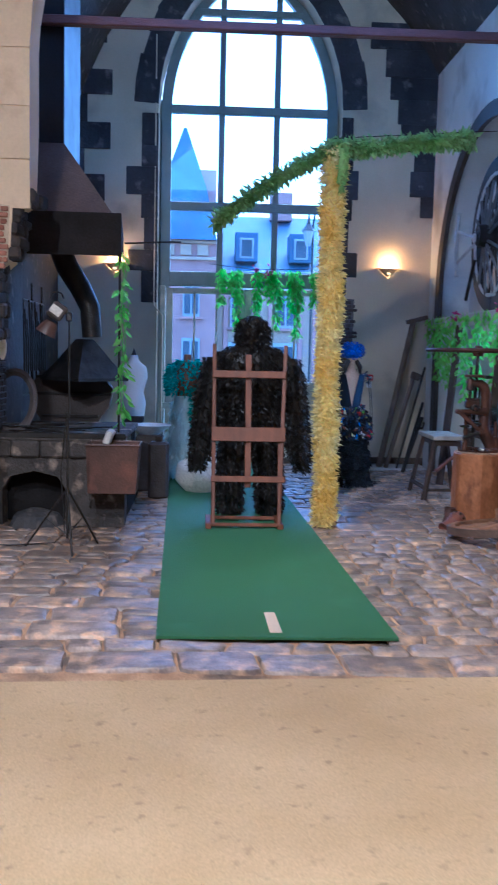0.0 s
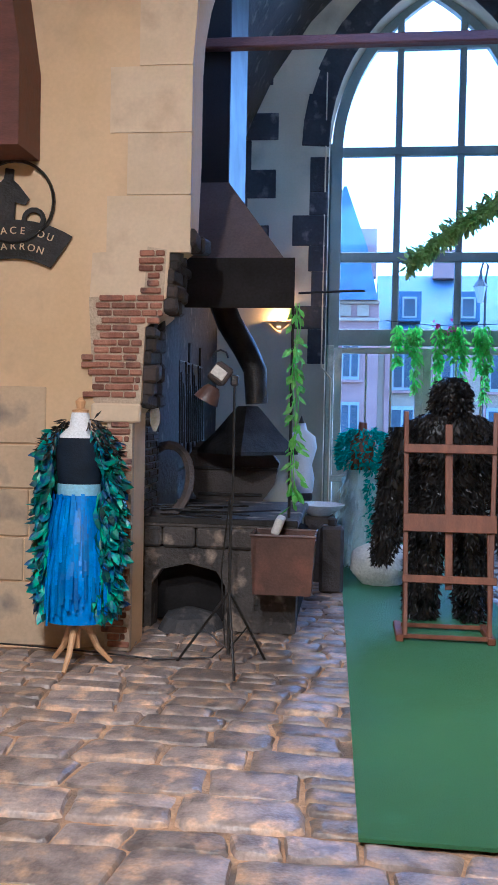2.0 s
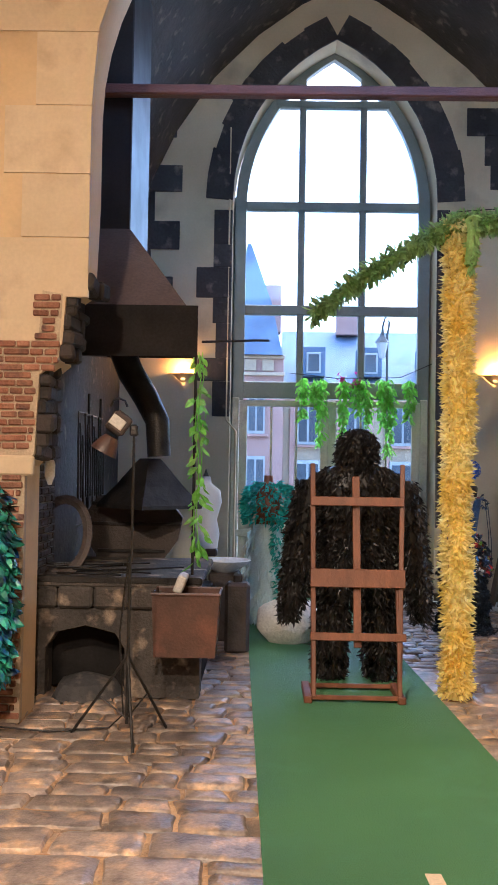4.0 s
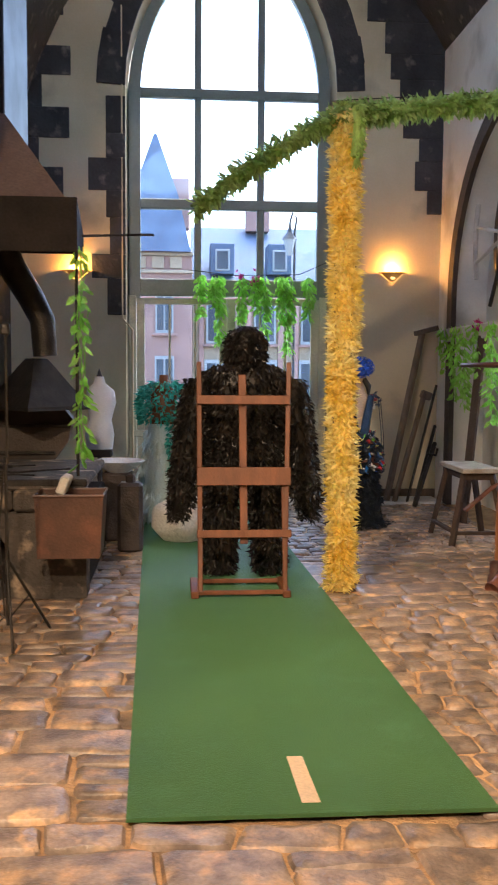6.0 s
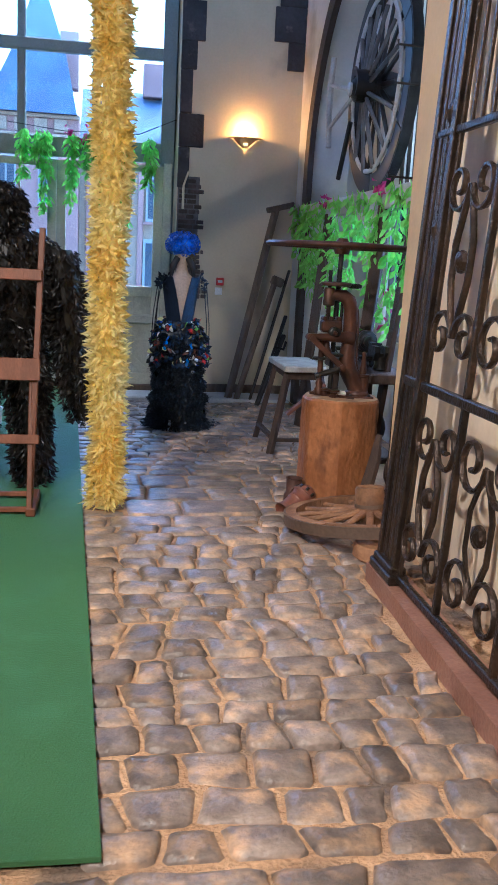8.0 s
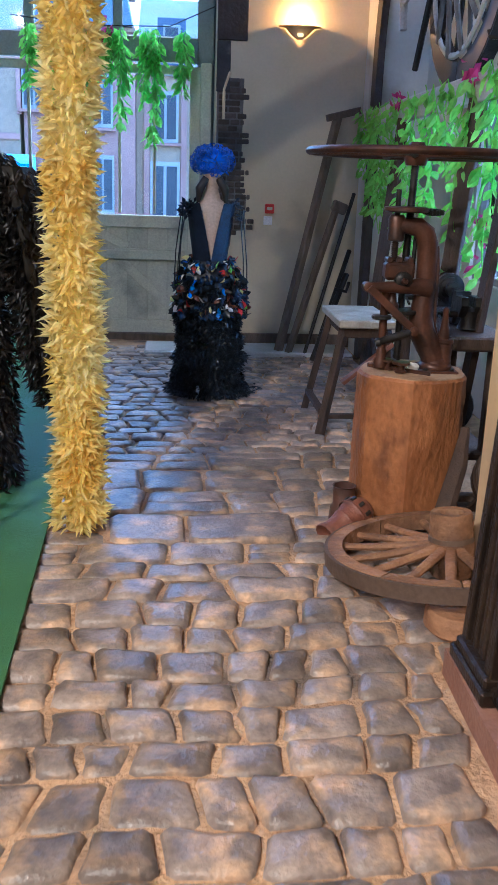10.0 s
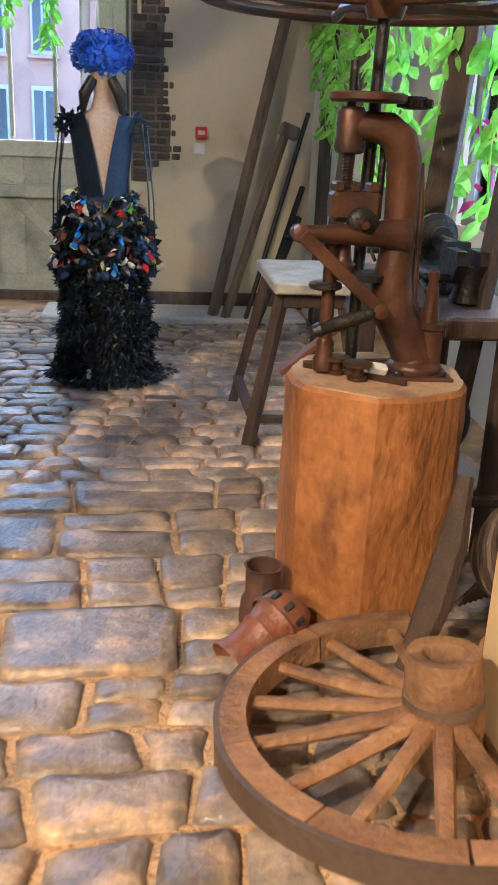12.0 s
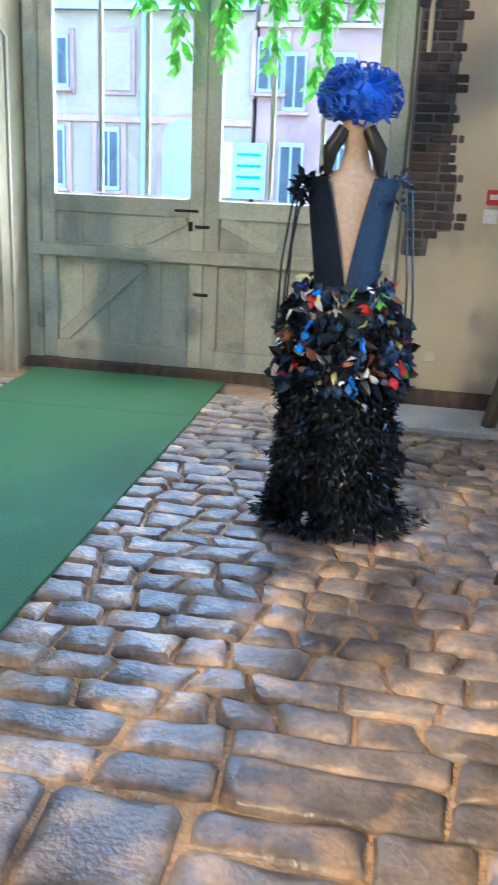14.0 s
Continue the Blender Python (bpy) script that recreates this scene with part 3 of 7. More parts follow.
part("latch", Geo().box((0.69, WIN - 0.05, 1.10), (0.16, 0.02, 0.016), bev=0.003).tube([(0.72, WIN - 0.05, 1.0 + 0.03 * math.cos(a)) for a in (0, 1.5, 3.1)], 0.015, 6), "iron", door, "small black iron latch")
for z in (0.55, 1.0):
    part("bolt", Geo().box((0.80, WIN - 0.048, z), (0.10, 0.016, 0.02), bev=0.003), "iron", door)
part("hinge", Geo().box((-0.36, WIN - 0.06, 0.30), (0.05, 0.02, 0.10), bev=0.004), "whitewood", door)
structure("door_sill", Geo().box((CX, WIN + 0.02, -0.005), (2.56, 0.34, 0.09), bev=0.01), "oldwood", "worn wooden threshold under the double door", "sill")

# ---- timber and iron across the bay ----
b = thing("tie_beam", (CX, 9.0, 4.65), "dark red-brown tie beam spanning the bay", "beam", kind="structure")
part("beam_body", Geo().box((CX, 9.0, 4.655), (5.3, 0.10, 0.085), bev=0.012), "beam", b)
b = thing("beam_end", (-2.6, 7.3, 3.36), "dark red-brown timber beam end on the wall", "beam", kind="structure")
part("beam_body", Geo().prism([(-4.4, 3.32), (-2.22, 3.32), (-2.22, 3.9), (-2.34, 4.7), (-4.4, 4.7)], 7.16, 7.556), "beam", b)

# dressed stones of the arch pier
pier = thing("arch_quoins", (-1.3, 7.56, 2.7), "pale dressed limestone blocks edging the arch", "stonework", kind="structure")
z, k = 2.70, 0
while z < 5.6:
    h = rnd(0.36, 0.60)
    w = (0.42 if k % 2 else 0.62) * rnd(0.85, 1.15)
    zc = z + h / 2
    xe = -1.17 if zc < 4.0 else AX - math.sqrt(max(AR ** 2 - (zc - 4.0) ** 2, 0.05))
    xt = -1.17 if z + h < 4.0 else AX - math.sqrt(max(AR ** 2 - (z + h - 4.0) ** 2, 0.05))
    xb = -1.17 if z < 4.0 else AX - math.sqrt(max(AR ** 2 - (z - 4.0) ** 2, 0.05))
    part("stone", Geo().prism([(xe - w, z + 0.004), (xb - 0.003, z + 0.004), (xt - 0.003, z + h - 0.004), (xe - w, z + h - 0.004)], 7.548, 7.60), "limestone", pier)
    z += h
    k += 1
part("stone", Geo().prism([(-1.86, 2.35), (-1.5, 2.28), (-1.33, 2.40), (-1.31, 2.72), (-1.84, 2.70)], 7.546, 7.60), "limestone", pier)
# stone blocks that stand for stained plaster low on the pier wall
low = thing("rubble_stones", (-2.6, 7.56, 0), "tan stone blocks standing for stained plaster low on the wall", "stonework", kind="structure")
z = 0.0
while z < 1.75:
    h = rnd(0.26, 0.46)
    x = -5.6
    while x < -1.72:
        w = min(rnd(0.35, 0.8), -1.70 - x)
        if w > 0.12 and (z + h < 1.55 or x < -2.3):
            part("stone", Geo().box((x + w / 2, 7.556, z + h / 2), (w - 0.012, 0.03, h - 0.012), bev=0.010), "greystone", low)
        x += w
    z += h

# unseen ceiling lamps added for the warm light of the front room
for x, y, z in [q[0] for q in CEIL_LAMPS]:
    l = thing("ceiling_lamp", (x, y, 4.70), "black ceiling spot lamp, unseen, added for the warm light", "lamp", "ceiling lamps")
    part("rose", Geo().lathe([(0.05, 4.66), (0.06, 4.70)], (x, y, 0), 14), "iron", l)
    part("shade", Geo().lathe([(0.03, 4.665), (0.08, 4.62), (0.085, 4.545), (0.075, 4.55), (0.03, 4.64)], (x, y, 0), 16, cap=False), "iron", l)
    part("bulb", Geo().lathe([(0.01, 4.63), (0.03, 4.61), (0.032, 4.59), (0.01, 4.575)], (x, y, 0), 12), "bulb", l)

# wall lamps
for x, y, z in SCONCES:
    s = thing("wall_lamp", (x, y, z - 0.1), "ochre half-bowl wall lamp throwing warm light up the wall", "lamp", "wall lamps")
    prof = [(0.02, -0.095), (0.075, -0.055), (0.13, 0.0), (0.20, 0.012)]
    vs, fs = [], []
    for r, h in prof:
        for k in range(13):
            a = math.pi * k / 12
            vs.append((x + r * math.cos(a), y - 0.004 - r * 0.62 * math.sin(a), z + h))
    for i in range(3):
        for k in range(12):
            fs.append((i * 13 + k, i * 13 + k + 1, (i + 1) * 13 + k + 1, (i + 1) * 13 + k))
    part("bowl", Geo().add(vs, fs), "plaster", s, smooth=True)
    part("bulb", Geo().lathe([(0.008, 0.005), (0.022, 0.02), (0.02, 0.04), (0.006, 0.05)], (x, y - 0.07, z), 10), "bulb", s)
    part("slot_glass", Geo().box((x, y - 0.062, z - 0.058), (0.05, 0.05, 0.022), (25, 0, 0), bev=0.006), "sconceglow", s, "small lit glass slot")
# fire alarm call point
c = thing("alarm_call_point", (2.637, BACK, 1.24), "red fire alarm call point above a white plate", "alarm")
part("box", Geo().box((2.637, BACK - 0.022, 1.283), (0.085, 0.045, 0.085), bev=0.006), "red", c)
part("window", Geo().box((2.637, BACK - 0.047, 1.285), (0.05, 0.006, 0.028), bev=0.002), "whiteplastic", c)
part("plate", Geo().box((2.627, BACK - 0.008, 1.175), (0.08, 0.012, 0.08), bev=0.003), "whiteplastic", c, "white plate below")
c = thing("wall_socket", (2.36, BACK, 0.30), "white wall socket low on the plaster", "socket")
part("plate", Geo().box((2.36, BACK - 0.008, 0.33), (0.065, 0.014, 0.065), bev=0.004), "creamboard", c)
# conduits beside the window
for name, path in (("conduit", [(-0.50, BACK - 0.012, 6.0), (-0.50, BACK - 0.012, 2.24), (-0.38, BACK - 0.012, 2.10), (-0.38, BACK - 0.012, 0.0)]),
                   ("conduit", [(2.19, BACK - 0.016, 2.05), (2.19, BACK - 0.016, 2.3), (2.24, BACK - 0.016, 2.45)])):
    p = thing(name, path[-1], "thin painted conduit running down the wall", "pipe")
    part("pipe", Geo().tube(path, 0.014, 8), "cream", p, smooth=True)

# ---- street outside ----


def house_window(parent, x, z, w, h, y):
    wd = part("window", Geo().box((x, y - 0.04, z), (w, 0.10, h), bev=0.0), "whitewood", parent, "white-framed window")
    for k in (-1, 1):
        part("pane", Geo().box((x + k * w * 0.23, y - 0.095, z), (w * 0.36, 0.02, h * 0.86), bev=0), "winblue", wd)
    part("sill", Geo().box((x, y - 0.09, z - h / 2 - 0.05), (w + 0.2, 0.16, 0.08), bev=0.01), "facadebrick", wd)


def roof(g, x0, x1, y, z0, z1, over=0.25):
    return g.prism([(y - over, z0), (y + 3.5, z1), (y + 7, z0)], x0, x1, "x")


h = thing("tower_house", (-0.55, 30, 0), "rose-brick house with a steep blue slate spire", "house")
part("wall", Geo().box((-0.85, 32, 2.6), (2.9, 4, 5.3), bev=0.02), "facadebrick", h)
part("roof", Geo().add([(-2.0, 29.7, 5.2), (0.55, 29.7, 5.2), (0.55, 32.3, 5.2), (-2.0, 32.3, 5.2), (-1.28, 30.3, 6.9), (0.2, 30.3, 6.9), (0.2, 31.8, 6.9), (-1.28, 31.8, 6.9), (-0.6, 31, 9.0), (-0.5, 31, 9.0)],
                       [(0, 1, 5, 4), (1, 2, 6, 5), (2, 3, 7, 6), (3, 0, 4, 7), (4, 5, 9, 8), (5, 6, 9), (6, 7, 8, 9), (7, 4, 8)]), "slate", h)
part("chimney", Geo().box((0.25, 32, 7.0), (0.55, 0.6, 1.6), bev=0.02), "facadebrick", h)
for x in (-1.55, -1.0, -0.45, 0.1):
    part("panel", Geo().box((x, 29.97, 4.9), (0.36, 0.08, 0.36), bev=0.01), "render", h)
for z in (5.15, 4.62):
    part("cornice", Geo().box((-0.85, 29.95, z), (2.95, 0.16, 0.10), bev=0.01), "render", h)
for x in (-1.4, -0.25):
    house_window(h, x, 3.4, 0.55, 1.3, 30)
    house_window(h, x, 1.3, 0.6, 1.5, 30)
h = thing("slate_roof_house", (3.4, 30, 0), "cream rendered house with brick trim under a wide slate roof", "house")
part("wall", Geo().box((4.1, 34, 2.2), (7.0, 7.0, 4.3), bev=0.02), "render", h)
part("roof", roof(Geo(), 0.6, 7.8, 30.5, 4.25, 6.6), "slate", h)
part("cornice", Geo().box((4.1, 30.4, 4.22), (7.1, 0.24, 0.16), bev=0.02), "whitewood", h)
for x in (1.55, 3.35, 5.3):
    d = part("dormer", Geo().box((x, 30.9, 5.1), (0.75, 1.0, 0.95), bev=0.02), "slate", h)
    part("dormer_window", Geo().box((x, 30.38, 5.05), (0.46, 0.06, 0.66), bev=0.01), "whitewood", d)
    part("pane", Geo().box((x, 30.34, 5.05), (0.34, 0.02, 0.54), bev=0), "winblue", d)
part("chimney", Geo().box((2.9, 33.6, 6.9), (0.8, 0.6, 1.0), bev=0.02), "facadebrick", h)
for x in (1.4, 2.9, 4.4, 5.9):
    house_window(h, x, 3.1, 0.7, 1.3, 30.5)
    house_window(h, x, 1.1, 0.8, 1.7, 30.5)
    for k in (-1, 1):
        part("trim", Geo().box((x + k * 0.5, 30.47, 2.1), (0.16, 0.08, 4.0), bev=0.01), "facadebrick", h)
h = thing("street_house", (-5, 30, 0), "cream rendered street house with brick window trim", "house")
part("wall", Geo().box((-7.2, 33.5, 2.5), (9.6, 7.0, 5.0), bev=0.02), "render", h)
part("roof", roof(Geo(), -12.2, -2.4, 30, 4.9, 7.4), "slate", h)
part("string_course", Geo().box((-7.2, 29.97, 2.45), (9.6, 0.10, 0.16), bev=0.01), "facadebrick", h)
for x in (-9.9, -7.35, -2.0):
    house_window(h, x, 3.75, 0.62, 1.2, 30)
    for k in (-1, 1):
        part("trim", Geo().box((x + k * 0.40, 29.97, 3.75), (0.12, 0.09, 1.5), bev=0.01), "facadebrick", h)
for x in (-9.2, -7.45, -6.0):
    house_window(h, x, 1.5, 0.55, 1.5, 30)
    for k in (-1, 1):
        part("trim", Geo().box((x + k * 0.38, 29.97, 1.3), (0.14, 0.09, 2.1), bev=0.01), "facadebrick", h)
part("blind_panel", Geo().box((-5.75, 29.97, 3.75), (0.85, 0.09, 1.5), bev=0.01), "facadebrick", h)
part("blind_panel", Geo().box((-5.75, 29.94, 3.75), (0.65, 0.09, 1.3), bev=0.01), "render", h)
part("door_surround", Geo().prism([(-4.75, 0), (-4.75, 2.0)] + arc(-4.1, 2.0, 0.65, 180, 0, 8) + [(-3.45, 0)], 29.93, 30.0), "facadebrick", h)
part("door", Geo().prism([(-4.6, 0), (-4.6, 2.0)] + arc(-4.1, 2.0, 0.5, 180, 0, 8) + [(-3.6, 0)], 29.90, 29.95), "whitewood", h)
part("downpipe", Geo().tube([(-5.1, 29.9, 0), (-5.1, 29.9, 4.9)], 0.06, 8), "winframe", h)
h = thing("street_poster", (-2.6, 29.8, 0.8), "blue and yellow notice board on the house front", "notice board")
part("board", Geo().box((-2.55, 29.86, 1.35), (1.1, 0.06, 1.3), bev=0.01), "paleblue", h)
part("band", Geo().box((-2.95, 29.82, 1.35), (0.25, 0.02, 1.3), bev=0), "feather", h)
for k in range(4):
    part("text_bar", Geo().box((-2.4, 29.82, 0.95 + 0.26 * k), (0.6, 0.02, 0.07), bev=0), "bluestrip", h)
l = thing("street_lamp", (3.0, 24, 0), "wall-hung street lantern with a white glass body", "street lamp")
part("bracket", Geo().tube([(3.0, 24, 0), (3.0, 24, 5.0), (3.05, 24, 5.3), (2.95, 24, 5.45), (2.88, 24, 5.2)], 0.03, 8), "iron", l)
part("lantern", Geo().lathe([(0.07, 4.42), (0.15, 4.78), (0.16, 4.80), (0.03, 4.98)], (2.88, 24, 0), 6), "whitewood", l)
part("cap", Geo().lathe([(0.19, 4.80), (0.06, 4.98), (0.02, 5.22)], (2.88, 24, 0), 6), "iron", l)

# ---- carpet ----
c = thing("carpet", (0.6, 9, 0), "dark green felt carpet runner laid toward the door", "carpet")
part("runner", Geo().prism([(0.0, 5.005), (1.359, 5.0), (1.09, 12.36), (-0.20, 12.30)], 0.006, 0.022, "z"), "carpet", c)
part("end_piece", Geo().prism([(-0.205, 12.31), (1.085, 12.37), (1.05, 13.30), (-0.28, 13.26)], 0.006, 0.020, "z"), "carpet", c)
part("tape_strip", Geo().prism([(0.64, 5.08), (0.71, 5.08), (0.695, 5.48), (0.63, 5.48)], 0.0225, 0.0245, "z"), "tape", c, "short strip of pale adhesive tape")

# ---- bodies covered with feathers and strips ----


def ring_points(prof, n, out=0.55, down=0.5, spread=0.5, c=(0, 0), a0=0.0, a1=6.2832):
    """Places and directions over a body given by rings (z, rx, ry, cx, cy)."""
    ps, ds = [], []
    lens = [abs(prof[i + 1][0] - prof[i][0]) * (prof[i][1] + prof[i + 1][1] + 0.05) for i in range(len(prof) - 1)]
    for i in random.choices(range(len(lens)), lens, k=n):
        f, a = random.random(), rnd(a0, a1)
        z, rx, ry, cx, cy = (prof[i][k] * (1 - f) + prof[i + 1][k] * f for k in range(5))
        ps.append((c[0] + cx + rx * math.cos(a), c[1] + cy + ry * math.sin(a), z))
        ds.append((math.cos(a) * out + rnd(-spread, spread), math.sin(a) * out + rnd(-spread, spread), -down + rnd(-spread, spread)))
    return ps, ds


def body(g, prof, c=(0, 0), seg=14, mi=0):
    vs, fs = [], []
    for z, rx, ry, cx, cy in prof:
        for k in range(seg):
            a = 2 * math.pi * k / seg
            vs.append((c[0] + cx + rx * math.cos(a), c[1] + cy + ry * math.sin(a), z))
    for i in range(len(prof) - 1):
        for k in range(seg):
            l = (k + 1) % seg
            fs.append((i * seg + k, i * seg + l, (i + 1) * seg + l, (i + 1) * seg + k))
    fs.append(tuple(range(seg))[::-1])
    fs.append(tuple((len(prof) - 1) * seg + k for k in range(seg)))
    return g.add(vs, fs, mi)


# large black feathered figure on the carpet
FIG = (0.70, 8.88)
torso = [(0.85, 0.25, 0.17, 0, 0), (1.05, 0.28, 0.18, 0, 0), (1.3, 0.33, 0.19, 0, 0), (1.5, 0.36, 0.18, 0, 0), (1.60, 0.33, 0.15, 0, 0), (1.66, 0.2, 0.12, 0, 0)]
skull = [(1.62, 0.12, 0.12, 0, 0), (1.70, 0.15, 0.15, 0, 0), (1.80, 0.15, 0.16, 0, 0), (1.90, 0.12, 0.13, 0, 0), (1.95, 0.05, 0.05, 0, 0)]
limbs = [torso, skull]
for s in (-1, 1):
    limbs.append([(0.03, 0.10, 0.13, s * 0.20, 0), (0.12, 0.12, 0.13, s * 0.20, 0), (0.5, 0.13, 0.13, s * 0.18, 0), (0.92, 0.15, 0.15, s * 0.13, 0)])
    limbs.append([(0.46, 0.05, 0.06, s * 0.52, -0.02), (0.60, 0.10, 0.10, s * 0.49, 0), (0.9, 0.11, 0.11, s * 0.45, 0), (1.3, 0.115, 0.12, s * 0.40, 0), (1.55, 0.11, 0.12, s * 0.34, 0)])
g = Geo()
for prof in limbs:
    body(g, [(z, rx * 0.9, ry * 0.9, cx, cy) for z, rx, ry, cx, cy in prof], FIG)
for prof, n in zip(limbs, (5200, 1200, 1800, 1800, 1800, 1800)):
    ps, ds = ring_points(prof, n, 0.5, 0.8, 0.7, FIG)
    g.leaves(ps, ds, 0.053, 0.019, bend=0.35)
tagged(part("feathered_figure", g, "blackf"), "large figure covered in shaggy black feathers, standing on the carpet", "figure")

# easel in front of the figure
e = thing("easel", (0.6, 8.2, 0.02), "red-brown wooden easel standing empty on the carpet", "easel")


def ez(x, z, dy=0.0):
    return (x, 8.13 + 0.30 * z / 1.66 + dy, z)


for x0, x1 in ((0.34, 0.33), (0.935, 0.985)):
    part("upright", Geo().bar(ez(x0, 0.07), ez(x1, 1.67), 0.035, 0.028), "wood", e)
    part("side_strut", Geo().bar((x0, 8.10, 0.06), ez(x0, 0.86, 0.02), 0.03, 0.024), "wood", e)
for z, h in ((0.46, 0.055), (0.86, 0.13), (1.40, 0.065)):
    x0 = 0.325
    part("crossbar", Geo().box(ez(0.65, z, -0.028), (0.67, 0.022, h), (-10, 0, 0), bev=0.004), "wood", e)
part("centre_post", Geo().bar(ez(0.65, 0.38, 0.02), ez(0.645, 1.58, 0.02), 0.055, 0.02), "wood", e)
for x in (0.30, 0.945):
    part("foot", Geo().box((x, 8.30, 0.047), (0.055, 0.46, 0.05), bev=0.006), "wood", e)
for y in (8.12, 8.47):
    part("base_rail", Geo().box((0.622, y, 0.055), (0.63, 0.03, 0.03), bev=0.004), "wood", e)

# yellow feathered post with two green boughs
p = thing("feather_palm", (1.37, 8.37, 0), "palm of yellow feather boa with green leafy boughs", "decoration")
part("trunk_core", Geo().lathe([(0.056, 0.0), (0.056, 3.43)], (1.37, 8.37, 0), 12), "feather", p)
ps, ds = ring_points([(0.03, 0.078, 0.078, 0, 0), (0.5, 0.060, 0.060, 0.008, 0), (0.9, 0.074, 0.074, 0, 0), (1.4, 0.060, 0.060, -0.01, 0), (2.0, 0.076, 0.076, 0.006, 0), (2.6, 0.062, 0.062, -0.006, 0), (3.43, 0.078, 0.078, 0, 0)], 5800, 0.85, 0.2, 0.9, (1.37, 8.37))
tagged(part("boa", Geo().leaves(ps, ds, 0.074, 0.025), "feather", p, "fluffy yellow feather boa"), kind="stuff")


def bough(parent, pts, n, r, hang):
    pts = [Vector(q) for q in pts]
    g = Geo().tube(pts, r * 0.55, 8)
    ps, ds = [], []
    for _ in range(n):
        i = random.randrange(len(pts) - 1)
        q = pts[i].lerp(pts[i + 1], random.random())
        a = rnd(0, 6.283)
        ps.append(q + Vector((0, math.cos(a), math.sin(a))) * r * rnd(0.35, 0.75))
        ds.append((rnd(-0.6, 0.6), math.cos(a) * 0.7, math.sin(a) * 0.7 - hang))
    g.leaves(ps, ds, 0.072, 0.026, blade=True)
    return part("bough", g, "greenf", parent)


bough(p, [(1.40, 8.37, 3.45), (1.05, 8.36, 3.27), (0.65, 8.35, 3.02), (0.30, 8.34, 2.74)], 1350, 0.07, 0.45)
bough(p, [(1.30, 8.37, 3.43), (1.6, 8.37, 3.44), (2.1, 8.37, 3.51), (2.64, 8.36, 3.55)], 1350, 0.064, 0.35)
bough(p, [(1.43, 8.27, 3.44), (1.44, 8.24, 3.35), (1.43, 8.23, 3.20), (1.42, 8.24, 3.10)], 130, 0.08, 0.8)
w = thing("hanging_wire", (2.6, 8.37, 3.63), "thin wire holding up the green bough", "wire")
part("wire", Geo().tube([(1.35, 8.37, 3.52), (2.6, 8.37, 3.62), (3.45, 8.37, 3.67)], 0.004, 5), "iron", w)

# ---- leaf garlands ----


def garland(name, x, y, ztop, drops, label, leafsize=(0.085, 0.04), petals=0):
    t = thing(name, (x, y, ztop), label, "garland", "leaf garlands")
    for dx, dy, length, n in drops:
        g = Geo()
        pts = [Vector((x + dx + 0.02 * math.sin(k * 1.7 + dx * 9), y + dy + 0.02 * math.cos(k * 1.3), ztop - length * k / 8)) for k in range(9)]
        g.tube(pts, 0.004, 5)
        ps, ds, pick = [], [], []
        for _ in range(n):
            f = random.random()
            q = pts[0].lerp(pts[-1], f)
            a = rnd(0, 6.283)
            ps.append(q + Vector((math.cos(a), math.sin(a), 0)) * rnd(0, 0.03))
            ds.append((math.cos(a) * 0.6, math.sin(a) * 0.6, -0.75 + rnd(-0.3, 0.3)))
            pick.append(0)
        g.leaves(ps, ds, leafsize[0], leafsize[1], pick=pick, blade=True)
        part("strand", g, "leaf", t)
    if petals:
        g = Geo()
        ps = [(x + rnd(-0.05, 0.05), y + rnd(-0.04, 0.04), ztop - rnd(-0.05, 0.1)) for _ in range(petals)]
        g.leaves(ps, [(rnd(-1, 1), rnd(-1, 1), rnd(-1, 1)) for _ in ps], 0.06, 0.05)
        part("petals", g, "pink", t, "magenta petals")
    return t


w = thing("garland_wire", (1.1, 13.3, 2.74), "dark wire stretched before the window for the garlands", "wire")
part("wire", Geo().tube([(0.30, 13.32, 2.86), (0.9, 13.31, 2.80), (1.7, 13.3, 2.82), (2.1, 13.3, 3.0)], 0.005, 5), "iron", w)
for x, l, n, pk in ((0.44, 0.50, 60, 0), (0.60, 0.36, 44, 0), (0.68, 0.86, 90, 0), (0.96, 0.80, 90, 14), (1.14, 0.45, 50, 14), (1.25, 0.80, 80, 0), (1.46, 0.62, 70, 0), (1.55, 0.98, 110, 0), (1.80, 0.55, 60, 0)):
    garland("door_garland", x, 13.30, 2.80, [(0, 0, l, n), (0.03, 0.01, l * 0.6, n // 2)], "hanging garland of bright green paper leaves by the window", (0.10, 0.045), pk)

# forge garland
garland("forge_garland", -0.52, 8.44, 2.48, [(0, 0, 1.55, 62), (0.02, 0.02, 1.5, 26)], "long green leaf garland hanging from the forge hood", (0.10, 0.05))

# ---- blue costume on a stand before the pier ----
D = (-1.78, 7.13)
s = thing("tailor_stand", (*D, 0), "beech tripod stand of a dressmaker's dummy", "stand")
part("pole", Geo().tube([(*D, 0.12), (*D, 0.9)], 0.018, 10), "palewood", s)
for a in (-95, 25, 150):
    ca, sa = math.cos(radians(a)), math.sin(radians(a))
    part("leg", Geo().tube([(D[0], D[1], 0.27), (D[0] + 0.07 * ca, D[1] + 0.07 * sa, 0.24), (D[0] + 0.13 * ca, D[1] + 0.13 * sa, 0.11), (D[0] + 0.22 * ca, D[1] + 0.22 * sa, 0.015)], [0.022, 0.022, 0.02, 0.014], 8), "palewood", s, smooth=True)
g = Geo()
